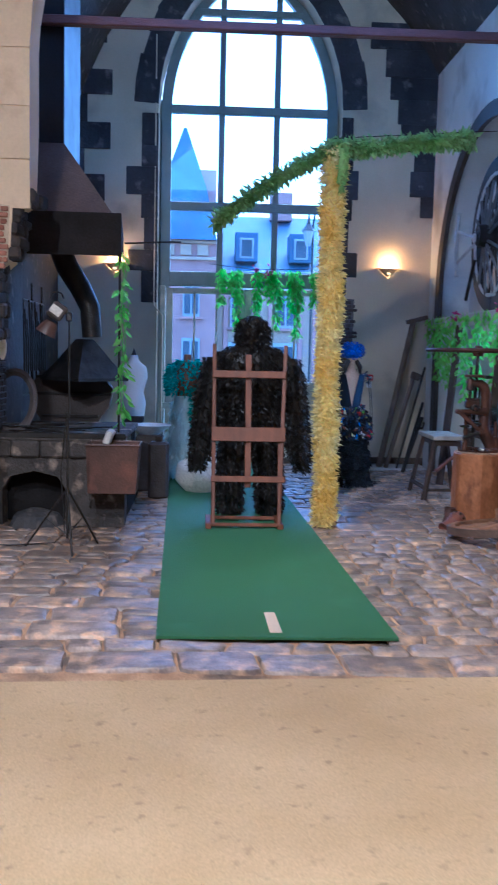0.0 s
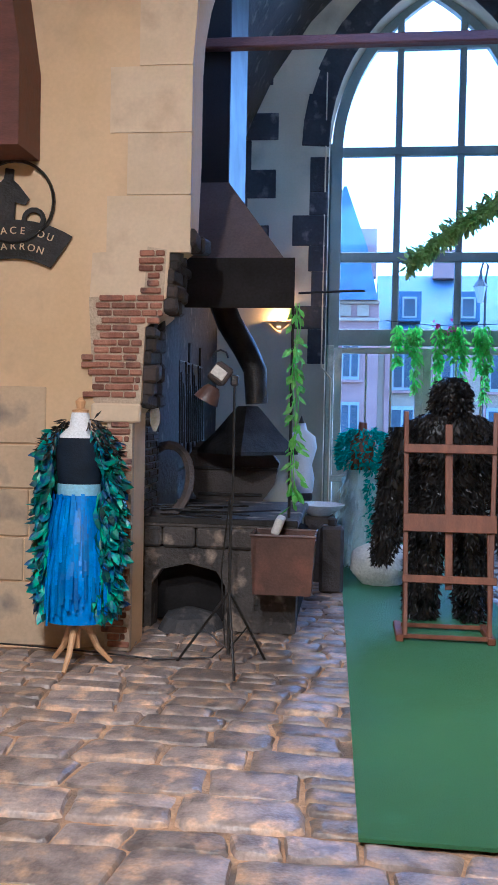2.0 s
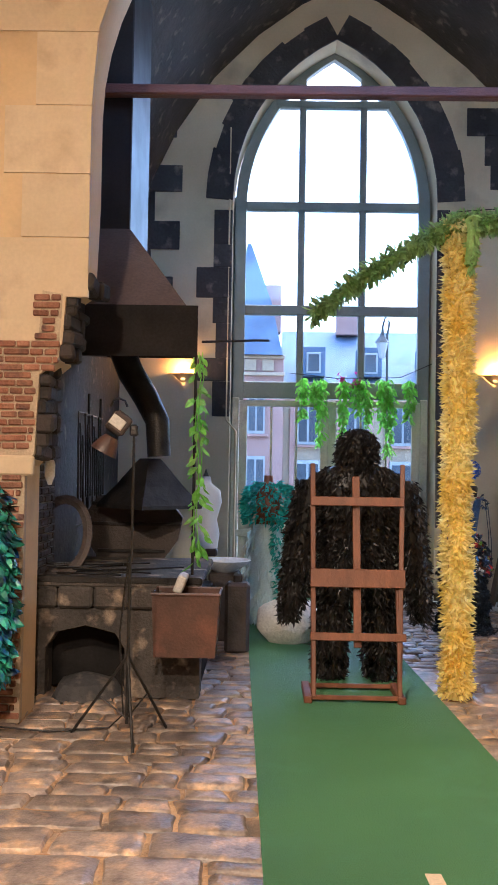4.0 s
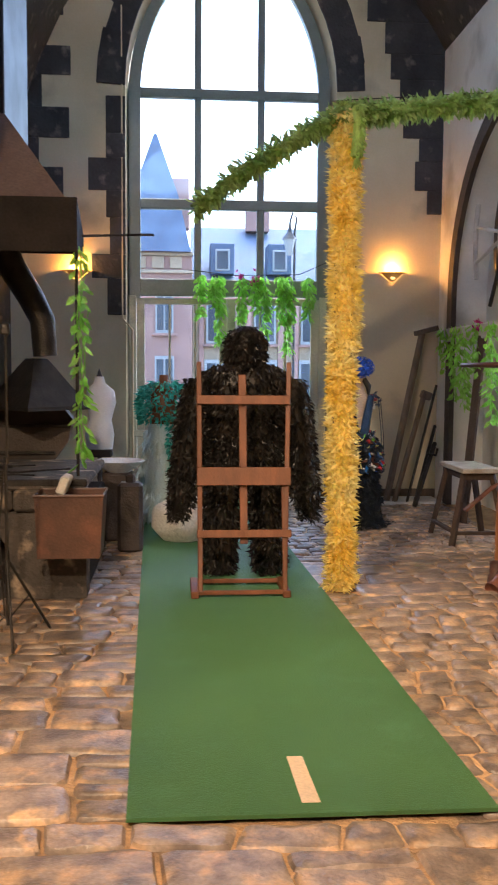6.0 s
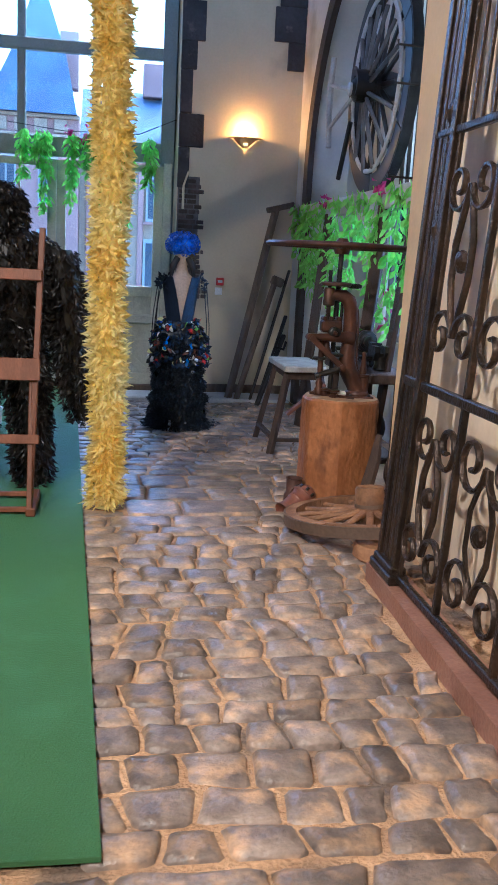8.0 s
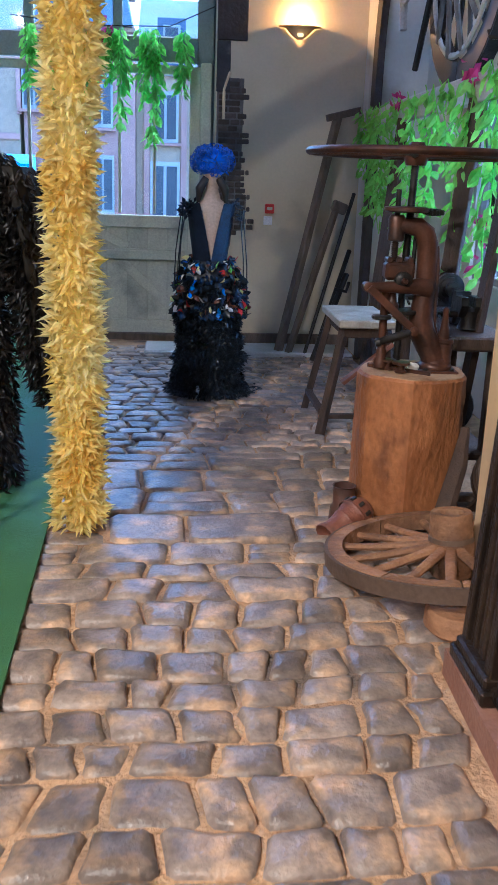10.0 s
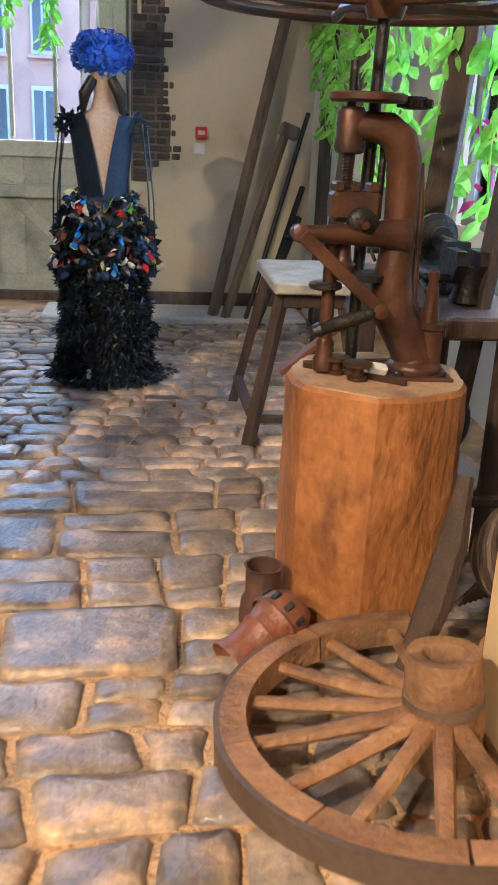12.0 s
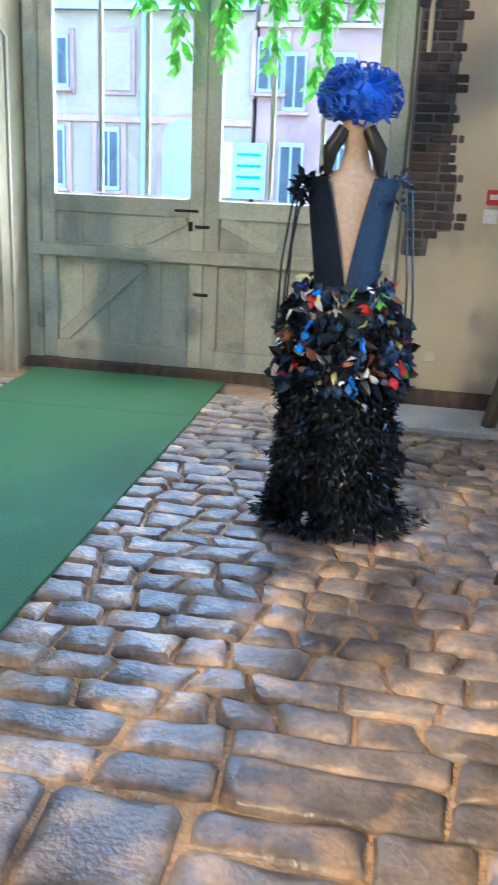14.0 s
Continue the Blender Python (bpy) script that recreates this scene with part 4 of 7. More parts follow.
body(g, [(0.8, 0.13, 0.10, 0, 0), (1.0, 0.15, 0.11, 0, 0), (1.15, 0.115, 0.09, 0, 0), (1.35, 0.15, 0.11, 0, 0), (1.46, 0.15, 0.09, 0, 0), (1.53, 0.07, 0.06, 0, 0), (1.62, 0.055, 0.05, 0, 0)], D, 18)
g.lathe([(0.05, 1.62), (0.055, 1.635), (0.025, 1.645), (0.03, 1.67), (0.035, 1.69), (0.012, 1.715)], (*D, 0), 14, mi=1)
tagged(part("dress_form", g, ("whitedoll", "palewood"), smooth=True), "white dressmaker's dummy with a turned beech cap", "mannequin")
cst = thing("blue_costume", (*D, 0.2), "blue fringed skirt and leafy green-blue cape on a dummy", "costume")
g = Geo()
body(g, [(1.16, 0.135, 0.10, 0, 0), (1.38, 0.16, 0.12, 0, 0), (1.46, 0.16, 0.10, 0, 0)], D, 18)
part("bodice", g, "darkcloth", cst, "black bodice", True)
part("waistband", body(Geo(), [(1.10, 0.14, 0.11, 0, 0), (1.17, 0.14, 0.11, 0, 0)], D, 20), "paleblue", cst, "pale blue waistband", True)
g = Geo()
for _ in range(420):
    a = rnd(0, 6.283)
    z = rnd(0.72, 1.12)
    l = rnd(0.28, 0.45)
    r = 0.145 + (1.12 - z) * 0.10
    x, y = D[0] + r * 1.15 * math.cos(a), D[1] + r * 0.9 * math.sin(a)
    tx, ty = -math.sin(a), math.cos(a)
    w = rnd(0.006, 0.013)
    k = rnd(0.02, 0.05)
    zb = max(z - l, 0.22)
    g.add([(x - tx * w, y - ty * w, z), (x + tx * w, y + ty * w, z), (x + k * math.cos(a) + tx * w, y + k * math.sin(a) + ty * w, (z + zb) / 2), (x + k * math.cos(a) - tx * w, y + k * math.sin(a) - ty * w, (z + zb) / 2),
           (x + k * 1.2 * math.cos(a) + tx * w, y + k * 1.2 * math.sin(a) + ty * w, zb), (x + k * 1.2 * math.cos(a) - tx * w, y + k * 1.2 * math.sin(a) - ty * w, zb)], [(0, 1, 2, 3), (3, 2, 4, 5)])
part("fringe_skirt", g, "bluestrip", cst, "azure strip fringe skirt")
part("skirt_lining", body(Geo(), [(0.30, 0.21, 0.17, 0, 0), (0.8, 0.18, 0.14, 0, 0), (1.12, 0.135, 0.10, 0, 0)], D, 20), "bluestrip", cst, smooth=True)
cape = [(0.40, 0.225, 0.20, 0, 0.02), (0.7, 0.245, 0.21, 0, 0.02), (1.1, 0.235, 0.19, 0, 0.02), (1.4, 0.215, 0.16, 0, 0), (1.52, 0.14, 0.10, 0, 0)]
g = Geo()
ps, ds = ring_points(cape, 900, 0.6, 0.8, 0.6, D, -0.75, 3.9)
g.leaves(ps, ds, 0.10, 0.055, blade=True, bend=0.4)
ps, ds = ring_points([(z, rx * 0.94, ry * 0.94, cx, cy) for z, rx, ry, cx, cy in cape], 800, 0.3, 0.95, 0.2, D, -0.85, 4.0)
g.leaves(ps, ds, 0.11, 0.06, blade=True)
part("leaf_cape", g, "tealleaf", cst, "cape of green and blue leaves")
g = Geo()
ps, ds = ring_points([(1.36, 0.25, 0.17, 0, 0), (1.50, 0.17, 0.12, 0, 0), (1.58, 0.08, 0.07, 0, 0)], 420, 0.5, 0.4, 0.5, D, -0.9, 4.05)
g.leaves(ps, ds, 0.07, 0.018)
part("collar", g, "blackf", cst, "dark feather collar")

# ---- studio lamp on a tripod ----
T = (-0.82, 7.22)
s = thing("studio_lamp", (*T, 0), "old studio lamp on a thin black tripod", "lamp")
part("pole", Geo().tube([(*T, 0.10), (T[0], T[1], 1.05), (T[0] + 0.01, T[1], 1.06), (T[0] + 0.01, T[1], 1.86)], [0.011, 0.011, 0.008, 0.008], 8), "iron", s)
for fx, fy in ((-0.745, 6.96), (-1.17, 7.32), (-0.61, 7.47)):
    part("leg", Geo().tube([(*T, 0.50), (fx, fy, 0.01)], 0.009, 8), "iron", s)
    part("stay", Geo().tube([(*T, 0.13), ((fx + T[0]) / 2, (fy + T[1]) / 2, 0.25)], 0.005, 6), "iron", s)
L0 = Vector((T[0] - 0.06, T[1] - 0.02, 1.83))
rot = (0, 35, 20)
part("clamp", Geo().box((T[0] + 0.01, T[1], 1.84), (0.05, 0.05, 0.07), bev=0.01), "iron", s)
part("lamp_body", Geo().box(tuple(L0 + Vector((-0.02, 0, 0.05))), (0.115, 0.10, 0.13), rot, bev=0.015), "bellows", s)
part("name_plate", Geo().box(tuple(L0 + Vector((-0.02, -0.054, 0.055))), (0.09, 0.012, 0.065), rot, bev=0.003), "greyboard", s, "pale label plate")
part("reflector", Geo().lathe([(0.04, 0.0), (0.06, -0.03), (0.08, -0.09), (0.084, -0.105), (0.076, -0.105), (0.035, -0.015)], tuple(L0 + Vector((-0.06, 0, -0.03))), 20, rot=(0, 28, 0), cap=False), "rusttub", s, smooth=True)
part("handle", Geo().tube([tuple(L0 + Vector((-0.02 + 0.05 * math.cos(a), 0, 0.15 + 0.05 * math.sin(a)))) for a in (0, 0.8, 1.57, 2.3, 3.14)], 0.007, 6), "iron", s)
cab = thing("lamp_cable", (-0.9, 7.4, 0), "thin black cable lying on the cobbles", "cable")
part("cable", Geo().tube([(-0.83, 7.24, 1.1), (-0.90, 7.40, 0.6), (-0.86, 7.34, 0.12), (-0.95, 7.38, 0.03), (-1.3, 7.30, 0.022), (-1.7, 7.36, 0.03), (-2.1, 7.44, 0.025), (-2.6, 7.48, 0.03)], 0.006, 6), "iron", cab, smooth=True)

# ---- sign on the pier ----
s = thing("wall_sign", (-2.39, 7.55, 2.5), "black cut-metal round sign with a lettered banner on the ochre wall", "sign")
SX, SZ, SY = -2.39, 3.04, 7.53
part("ring", Geo().tube([(SX + 0.28 * math.cos(a * 0.1963), SY, SZ + 0.28 * math.sin(a * 0.1963)) for a in range(32)], 0.022, 6, closed=True, flat=0.5), "iron", s)
fig = [(-0.10, -0.22), (0.02, -0.22), (0.03, 0.0), (0.10, -0.02), (0.13, 0.02), (0.05, 0.12), (0.015, 0.15), (0.02, 0.22), (-0.04, 0.23), (-0.05, 0.16), (-0.09, 0.12), (-0.10, -0.05), (-0.17, -0.10), (-0.13, -0.14)]
part("emblem", Geo().prism([(SX - 0.02 + a, SZ + b) for a, b in fig], SY - 0.006, SY + 0.006), "iron", s, "plain cut-out emblem")
for r in (0.075, 0.06):
    part("small_wheel", Geo().tube([(SX + 0.14 + r * math.cos(a * 0.4488), SY, SZ - 0.12 + r * math.sin(a * 0.4488)) for a in range(14)], 0.012, 5, closed=True), "iron", s)
ban = arc(SX, SZ - 0.92, 0.80, 121, 59, 12) + arc(SX, SZ - 0.92, 0.54, 61, 119, 12)
part("banner", Geo().prism(ban, SY - 0.008, SY + 0.008), "iron", s)


def lettering(text, cx, cz, radius, size, a0, a1, y, parent):
    n = len(text)
    for i, ch in enumerate(text):
        if ch == " ":
            continue
        a = radians(a0 + (a1 - a0) * i / (n - 1))
        cu = bpy.data.curves.new("letter", "FONT")
        cu.body, cu.size, cu.extrude, cu.align_x = ch, size, 0.003, "CENTER"
        tmp = bpy.data.objects.new("letter", cu)
        me = bpy.data.meshes.new_from_object(tmp)
        bpy.data.objects.remove(tmp)
        me.name = "letter"
        me.materials.clear()
        me.materials.append(M["plaster"])
        ob = new("letter", me)
        ob.matrix_basis = Matrix.Translation((cx + radius * math.cos(a), y, cz + radius * math.sin(a))) @ pose(0, 0, 0, 90, 0, 0) @ pose(0, 0, 0, 0, 0, math.degrees(a) - 90)
        ob.parent = parent
        ob.matrix_parent_inverse = parent.matrix_basis.inverted()


lettering("ESPACE DU", SX, SZ - 0.92, 0.705, 0.068, 111, 69, SY - 0.011, s)
lettering("CHARRON", SX, SZ - 0.92, 0.60, 0.068, 108, 72, SY - 0.011, s)

# ---- the forge ----
f = thing("forge_hearth", (-1.08, 8.9, 0), "scorched masonry forge hearth with an arched ash opening", "forge")
FR = 8.22
front = [(-1.72, 0), (-1.55, 0)] + [(-1.55, 0.34), (-1.48, 0.45), (-1.27, 0.50), (-1.06, 0.45), (-0.99, 0.34)] + [(-0.99, 0), (-0.46, 0), (-0.46, 0.62), (-1.72, 0.62)]
part("front_wall", Geo().prism(front, FR, FR + 0.22), "forge", f)
# The dark inside of the ash opening is put into the core's colour.
part("core", Geo().box((-1.09, 9.25, 0.31), (1.24, 1.5, 0.61), bev=0.02), "skirt", f)
z0 = 0.62
for i in range(5):
    w = 1.27 / 5
    part("stone", Geo().box((-1.725 + w * (i + 0.5), FR + 0.10, 0.70), (w - 0.008, rnd(0.26, 0.29), 0.155), bev=0.02), "forge", f)
part("hearth_slab", Geo().box((-1.12, 9.0, 0.80), (1.32, 1.62, 0.06), bev=0.02), "forge", f)
part("iron_edge", Geo().box((-1.10, FR - 0.02, 0.825), (1.30, 0.03, 0.05), bev=0.008), "iron", f)
part("ash", Geo().lathe([(0.26, 0.0), (0.2, 0.10), (0.05, 0.15)], (-1.27, 8.3, 0.0), 14, wob=0.1), "soot", f)
for i in range(16):
    t = thing("iron_rod", (-1.3, 8.6, 0.84), "thin black iron rod lying on the hearth", "rod", "iron rods on the hearth")
    a = rnd(-0.5, 0.5)
    x, y = rnd(-1.5, -0.9), rnd(8.32, 8.7)
    l = rnd(0.15, 0.36)
    z = 0.838 + 0.004 * i
    part("rod", Geo().tube([(x - l * math.cos(a), y - l * math.sin(a), z), (x + l * math.cos(a), y + l * math.sin(a), z + 0.008)], 0.007, 6), "iron", t)
t = thing("iron_hoop", (-1.52, 8.5, 0.83), "rusty iron wheel hoop leaning in the forge corner", "hoop")
part("hoop", Geo().tube([(-1.52 + 0.19 * math.cos(a * 0.2618), 8.55 + 0.10 * math.sin(a * 0.2618), 1.10 + 0.27 * math.sin(a * 0.2618)) for a in range(24)], 0.022, 6, closed=True, flat=1.8), "bellows", t)

# hood and flue
h = thing("forge_hood", (-1.1, 9.3, 2.45), "brown sheet-iron forge hood with a tall dark flue", "forge hood")
g = Geo()
lo = [(-1.42, 8.5), (-0.60, 8.5), (-0.74, 10.3), (-1.50, 10.3)]
up = [(-1.47, 9.1), (-1.145, 9.1), (-1.145, 10.2), (-1.47, 10.2)]
vs = [(x, y, 2.80) for x, y in lo] + [(x, y, 3.56) for x, y in up]
g.add(vs, [(0, 1, 5, 4), (1, 2, 6, 5), (2, 3, 7, 6), (3, 0, 4, 7)])
part("canopy", g, "rusthood", h)
g = Geo()
lo2 = [(-1.46, 8.44), (-0.53, 8.44), (-0.68, 10.34), (-1.54, 10.34)]
for (a, b) in zip(lo2, lo2[1:] + lo2[:1]):
    za, zb = (2.44 if a[1] < 9 else 2.66), (2.44 if b[1] < 9 else 2.66)
    g.add([(*a, za), (*b, zb), (*b, 2.82), (*a, 2.82)], [(0, 1, 2, 3)])
g.add([(x, y, 2.82) for x, y in lo2] + [(x, y, 2.80) for x, y in lo], [(0, 1, 5, 4), (1, 2, 6, 5), (2, 3, 7, 6), (3, 0, 4, 7)])
o = part("skirt", weld(g), "skirt", h, "black iron skirt")
sol = o.modifiers.new("thick", "SOLIDIFY")
sol.thickness = 0.015
part("flue", Geo().box((-1.3075, 9.65, 5.4), (0.325, 1.1, 3.7), bev=0.01), "flue", h)
part("support_rod", Geo().tube([(-0.54, 8.46, 0.84), (-0.54, 8.46, 2.46)], 0.012, 8), "iron", h)
part("brace_rod", Geo().tube([(-0.5, 8.5, 2.56), (-0.1, 8.8, 2.62), (0.0, 8.8, 2.62)], 0.010, 6), "iron", h)
t = thing("stove_pipe", (-0.95, 9.6, 1.7), "bent black pipe from the hood down to the bellows cone", "pipe")
part("pipe", Geo().tube([(-1.32, 9.6, 2.9), (-1.28, 9.6, 2.66), (-1.19, 9.6, 2.44), (-1.05, 9.6, 2.22), (-0.95, 9.6, 2.02), (-0.93, 9.6, 1.72)], [0.11, 0.115, 0.115, 0.11, 0.105, 0.10], 14), "iron", t, smooth=True)
part("collar", Geo().lathe([(0.09, 1.70), (0.13, 1.66), (0.30, 1.46), (0.46, 1.30), (0.46, 1.27)], (-1.02, 9.7, 0), 4, rot=(0, 0, 0)), "iron", t, "black sheet-iron cone")
t = thing("bellows", (-1.15, 10.0, 0.55), "large dark wooden and leather forge bellows", "bellows")
outl = [(-1.62, 1.18), (-1.5, 1.36), (-1.2, 1.42), (-0.9, 1.38), (-0.74, 1.18), (-0.78, 0.98), (-0.98, 0.70), (-1.12, 0.60), (-1.24, 0.60), (-1.42, 0.72), (-1.6, 0.98)]
part("board", Geo().prism(outl, 9.86, 9.92), "bellows", t)
part("leather", Geo().prism([(-1.18 + (x + 1.18) * 0.93, 1.0 + (z - 1.0) * 0.93) for x, z in outl], 9.92, 10.3), "bellows", t)
for z, hw in ((1.30, 0.36), (1.12, 0.44), (0.88, 0.30)):
    part("band", Geo().box((-1.19, 9.85, z), (hw * 2, 0.02, 0.03), bev=0.005), "iron", t)
part("stand", Geo().box((-1.55, 10.1, 0.35), (0.08, 0.3, 0.7), bev=0.01).box((-0.8, 10.1, 0.35), (0.08, 0.3, 0.7), bev=0.01), "oldwood", t)

# sooty brick side of the forge with an iron rack
w = thing("forge_side_wall", (-1.62, 8.6, 0), "soot-stained brick cheek wall of the forge", "brickwork", kind="structure")
part("brick_core", Geo().box((-1.72, 8.75, 1.5), (0.20, 1.52, 3.0), bev=0.01), "soot", w)
rack = thing("iron_rack", (-1.55, 10.2, 0.85), "dark iron rack hung with smith's tools", "rack")
for y in (9.6, 10.2, 10.8):
    part("post", Geo().tube([(-1.66, y, 0.4), (-1.66, y, 2.3)], 0.014, 6), "iron", rack)
for z in (1.1, 1.45, 1.8, 2.1):
    part("rail", Geo().tube([(-1.66, 9.5, z), (-1.66, 10.9, z)], 0.012, 6), "iron", rack)
for i in range(12):
    y = 9.55 + i * 0.11
    part("tongs", Geo().tube([(-1.63, y, 2.1 - 0.1 * (i % 3)), (-1.62, y + 0.02, 1.7), (-1.61, y - 0.01, 1.25 + 0.1 * (i % 2))], 0.010, 6), "iron", rack)
t = thing("saw_blade", (-1.52, 8.2, 1.5), "small pale oval blade hung on the brick", "blade")
part("blade", Geo().lathe([(0.012, -0.11), (0.035, -0.05), (0.038, 0.03), (0.012, 0.11)], (-1.50, 8.02, 1.60), 12, squash=0.25), "enamel", t)
# bucket box hung on the hearth
t = thing("coal_box", (-0.60, 7.98, 0.35), "rusty brown sheet-iron coal box hung on the hearth edge", "box")
lo_, hi_ = [(-0.745, 7.86), (-0.335, 7.86), (-0.335, 8.19), (-0.745, 8.19)], [(-0.76, 7.84), (-0.31, 7.84), (-0.31, 8.19), (-0.76, 8.19)]
g = Geo().add([(x, y, 0.36) for x, y in lo_] + [(x, y, 0.78) for x, y in hi_], [(0, 1, 5, 4), (1, 2, 6, 5), (2, 3, 7, 6), (3, 0, 4, 7), (3, 2, 1, 0)])
o = part("tub", g, "rusttub", t)
sol = o.modifiers.new("thick", "SOLIDIFY")
sol.thickness = 0.012
part("rim", Geo().tube([(x, y, 0.78) for x, y in hi_], 0.012, 6, closed=True), "rusttub", t)
part("panel", Geo().box((-0.58, 8.0, 0.84), (0.06, 0.24, 0.12), (0, 20, 0), bev=0.01), "greyboard", t, "pale board standing in the box")
part("bracket", Geo().box((-0.58, 8.205, 0.62), (0.3, 0.04, 0.10), bev=0.008), "iron", t)
t = thing("upright_log", (-0.22, 9.86, 0), "short dark log standing on end", "log")
part("trunk", Geo().box((-0.24, 9.88, 0.31), (0.22, 0.2, 0.62), bev=0.03), "bellows", t)
part("spike", Geo().box((-0.24, 9.88, 0.65), (0.08, 0.08, 0.08), bev=0.015), "bellows", t)
t = thing("enamel_basin", (-0.36, 10.5, 0.0), "pale blue-white enamel basin on a dark stand", "basin")
part("stand", Geo().box((-0.38, 10.5, 0.32), (0.3, 0.3, 0.64), bev=0.02), "bellows", t)
part("bowl", Geo().lathe([(0.10, 0.64), (0.22, 0.72), (0.25, 0.75), (0.24, 0.755), (0.20, 0.71), (0.02, 0.66)], (-0.38, 10.5, 0), 20, cap=False), "enamel", t, smooth=True)

# white dummy torso on a dark stool
t = thing("dark_stand", (-0.62, 11.2, 0), "dark narrow stand holding a dummy torso", "stand")
part("post", Geo().box((-0.62, 11.2, 0.36), (0.05, 0.05, 0.72), bev=0.01), "bellows", t)
part("foot", Geo().box((-0.62, 11.2, 0.02), (0.32, 0.32, 0.04), bev=0.01), "bellows", t)
part("top", Geo().box((-0.62, 11.2, 0.76), (0.26, 0.16, 0.08), bev=0.015), "bellows", t)
g = body(Geo(), [(0.80, 0.13, 0.10, 0, 0), (0.95, 0.15, 0.11, 0, 0), (1.10, 0.11, 0.09, 0.01, 0), (1.28, 0.15, 0.11, 0.02, 0), (1.40, 0.14, 0.09, 0.01, 0), (1.47, 0.06, 0.05, 0, 0), (1.54, 0.045, 0.045, 0, 0)], (-0.62, 11.2), 18)
g.lathe([(0.035, 1.54), (0.02, 1.57), (0.005, 1.62)], (-0.62, 11.2, 0), 10, mi=1)
tagged(part("torso_dummy", g, ("whitedoll", "bellows"), smooth=True), "white cloth tailor's torso on a dark stand", "mannequin")

# teal costume on a dark form
P = (0.03, 11.35)
g = body(Geo(), [(0.0, 0.12, 0.12, 0, 0), (0.05, 0.03, 0.03, 0, 0), (0.9, 0.03, 0.03, 0, 0), (1.0, 0.13, 0.10, 0, 0), (1.2, 0.12, 0.09, 0, 0), (1.36, 0.14, 0.10, 0, 0), (1.46, 0.05, 0.05, 0, 0), (1.56, 0.045, 0.045, 0, 0)], P, 16)
tagged(part("costume_form", g, "wood", smooth=True), "brown wooden costume form under a teal costume", "mannequin")
t = thing("teal_costume", (*P, 0.0), "teal feather bolero over a pale tulle skirt", "costume")
g = Geo()
ps, ds = ring_points([(1.08, 0.22, 0.18, 0, 0), (1.25, 0.25, 0.19, 0, 0), (1.42, 0.22, 0.16, 0, 0), (1.5, 0.10, 0.09, 0, 0)], 1100, 0.8, 0.4, 0.6, P)
g.leaves(ps, ds, 0.075, 0.03)
ps, ds = ring_points([(0.30, 0.07, 0.05, 0.16, -0.17), (1.15, 0.08, 0.06, 0.13, -0.15)], 520, 0.7, 0.5, 0.6, P)
g.leaves(ps, ds, 0.065, 0.028)
part("bolero", g, "teal", t, "teal feather bolero and scarf")
g = body(Geo(), [(0.04, 0.26, 0.22, 0, 0), (0.3, 0.25, 0.21, 0, 0), (0.7, 0.22, 0.18, 0, 0), (1.05, 0.15, 0.12, 0, 0)], P, 24)
ps, ds = ring_points([(0.1, 0.26, 0.22, 0, 0), (1.0, 0.17, 0.13, 0, 0)], 500, 0.25, 1.0, 0.25, P)
g.leaves(ps, ds, 0.16, 0.05)
part("skirt", g, "tulle", t, "pale tulle skirt")
t = thing("wadding_bag", (0.24, 10.25, 0.0), "plump white sack of wadding on the carpet", "sack")
g = Geo()
vs, fs = [], []
for i in range(15):
    for k in range(24):
        th, ph = math.pi * i / 14, 2 * math.pi * k / 24
        d = Vector((math.sin(th) * math.cos(ph), math.sin(th) * math.sin(ph), math.cos(th)))
        r = 1 + 0.12 * noise.noise(d * 2.2) + 0.05 * noise.noise(d * 7)
        vs.append((0.24 + d.x * 0.31 * r, 10.30 + d.y * 0.24 * r, max(0.024, 0.21 + d.z * 0.23 * r)))
for i in range(14):
    for k in range(24):
        l = (k + 1) % 24
        fs.append((i * 24 + k, i * 24 + l, (i + 1) * 24 + l, (i + 1) * 24 + k))
part("sack", Geo().add(vs, fs), "fluff", t, smooth=True)

# ---- black gown on a mannequin ----
Q = (2.03, 11.06)
g = body(Geo(), [(0.0, 0.10, 0.10, 0, 0), (0.06, 0.06, 0.06, 0, 0), (0.9, 0.12, 0.09, 0, 0), (1.0, 0.125, 0.09, 0, 0), (1.15, 0.11, 0.085, 0, 0), (1.35, 0.155, 0.09, 0, 0), (1.43, 0.17, 0.08, 0, 0), (1.49, 0.07, 0.055, 0, 0), (1.56, 0.05, 0.05, 0, 0),
                (1.64, 0.065, 0.08, 0, 0), (1.74, 0.07, 0.09, 0, 0), (1.80, 0.04, 0.05, 0, 0)], Q, 22)
g.box((Q[0] - 0.09, Q[1] - 0.20, 0.05), (0.03, 0.06, 0.10), (25, 0, 0), bev=0.01, mi=1)
gown_doll = tagged(part("gown_mannequin", g, ("skin", "enamel"), smooth=True), "beige mannequin seen from behind, wearing a black gown", "mannequin")
gown = t = thing("black_gown", (*Q, 0.0), "backless black gown with a bright patched hip and shaggy skirt", "gown")
skirt = [(0.02, 0.30, 0.23, 0, 0), (0.25, 0.265, 0.20, 0, 0), (0.6, 0.245, 0.19, 0, 0), (0.9, 0.235, 0.17, 0, 0), (1.05, 0.15, 0.11, 0, 0)]
g = body(Geo(), [(z, rx * 0.88, ry * 0.88, cx, cy) for z, rx, ry, cx, cy in skirt], Q, 20)
ps, ds = ring_points(skirt[:4], 8200, 0.42, 0.75, 0.8, Q)
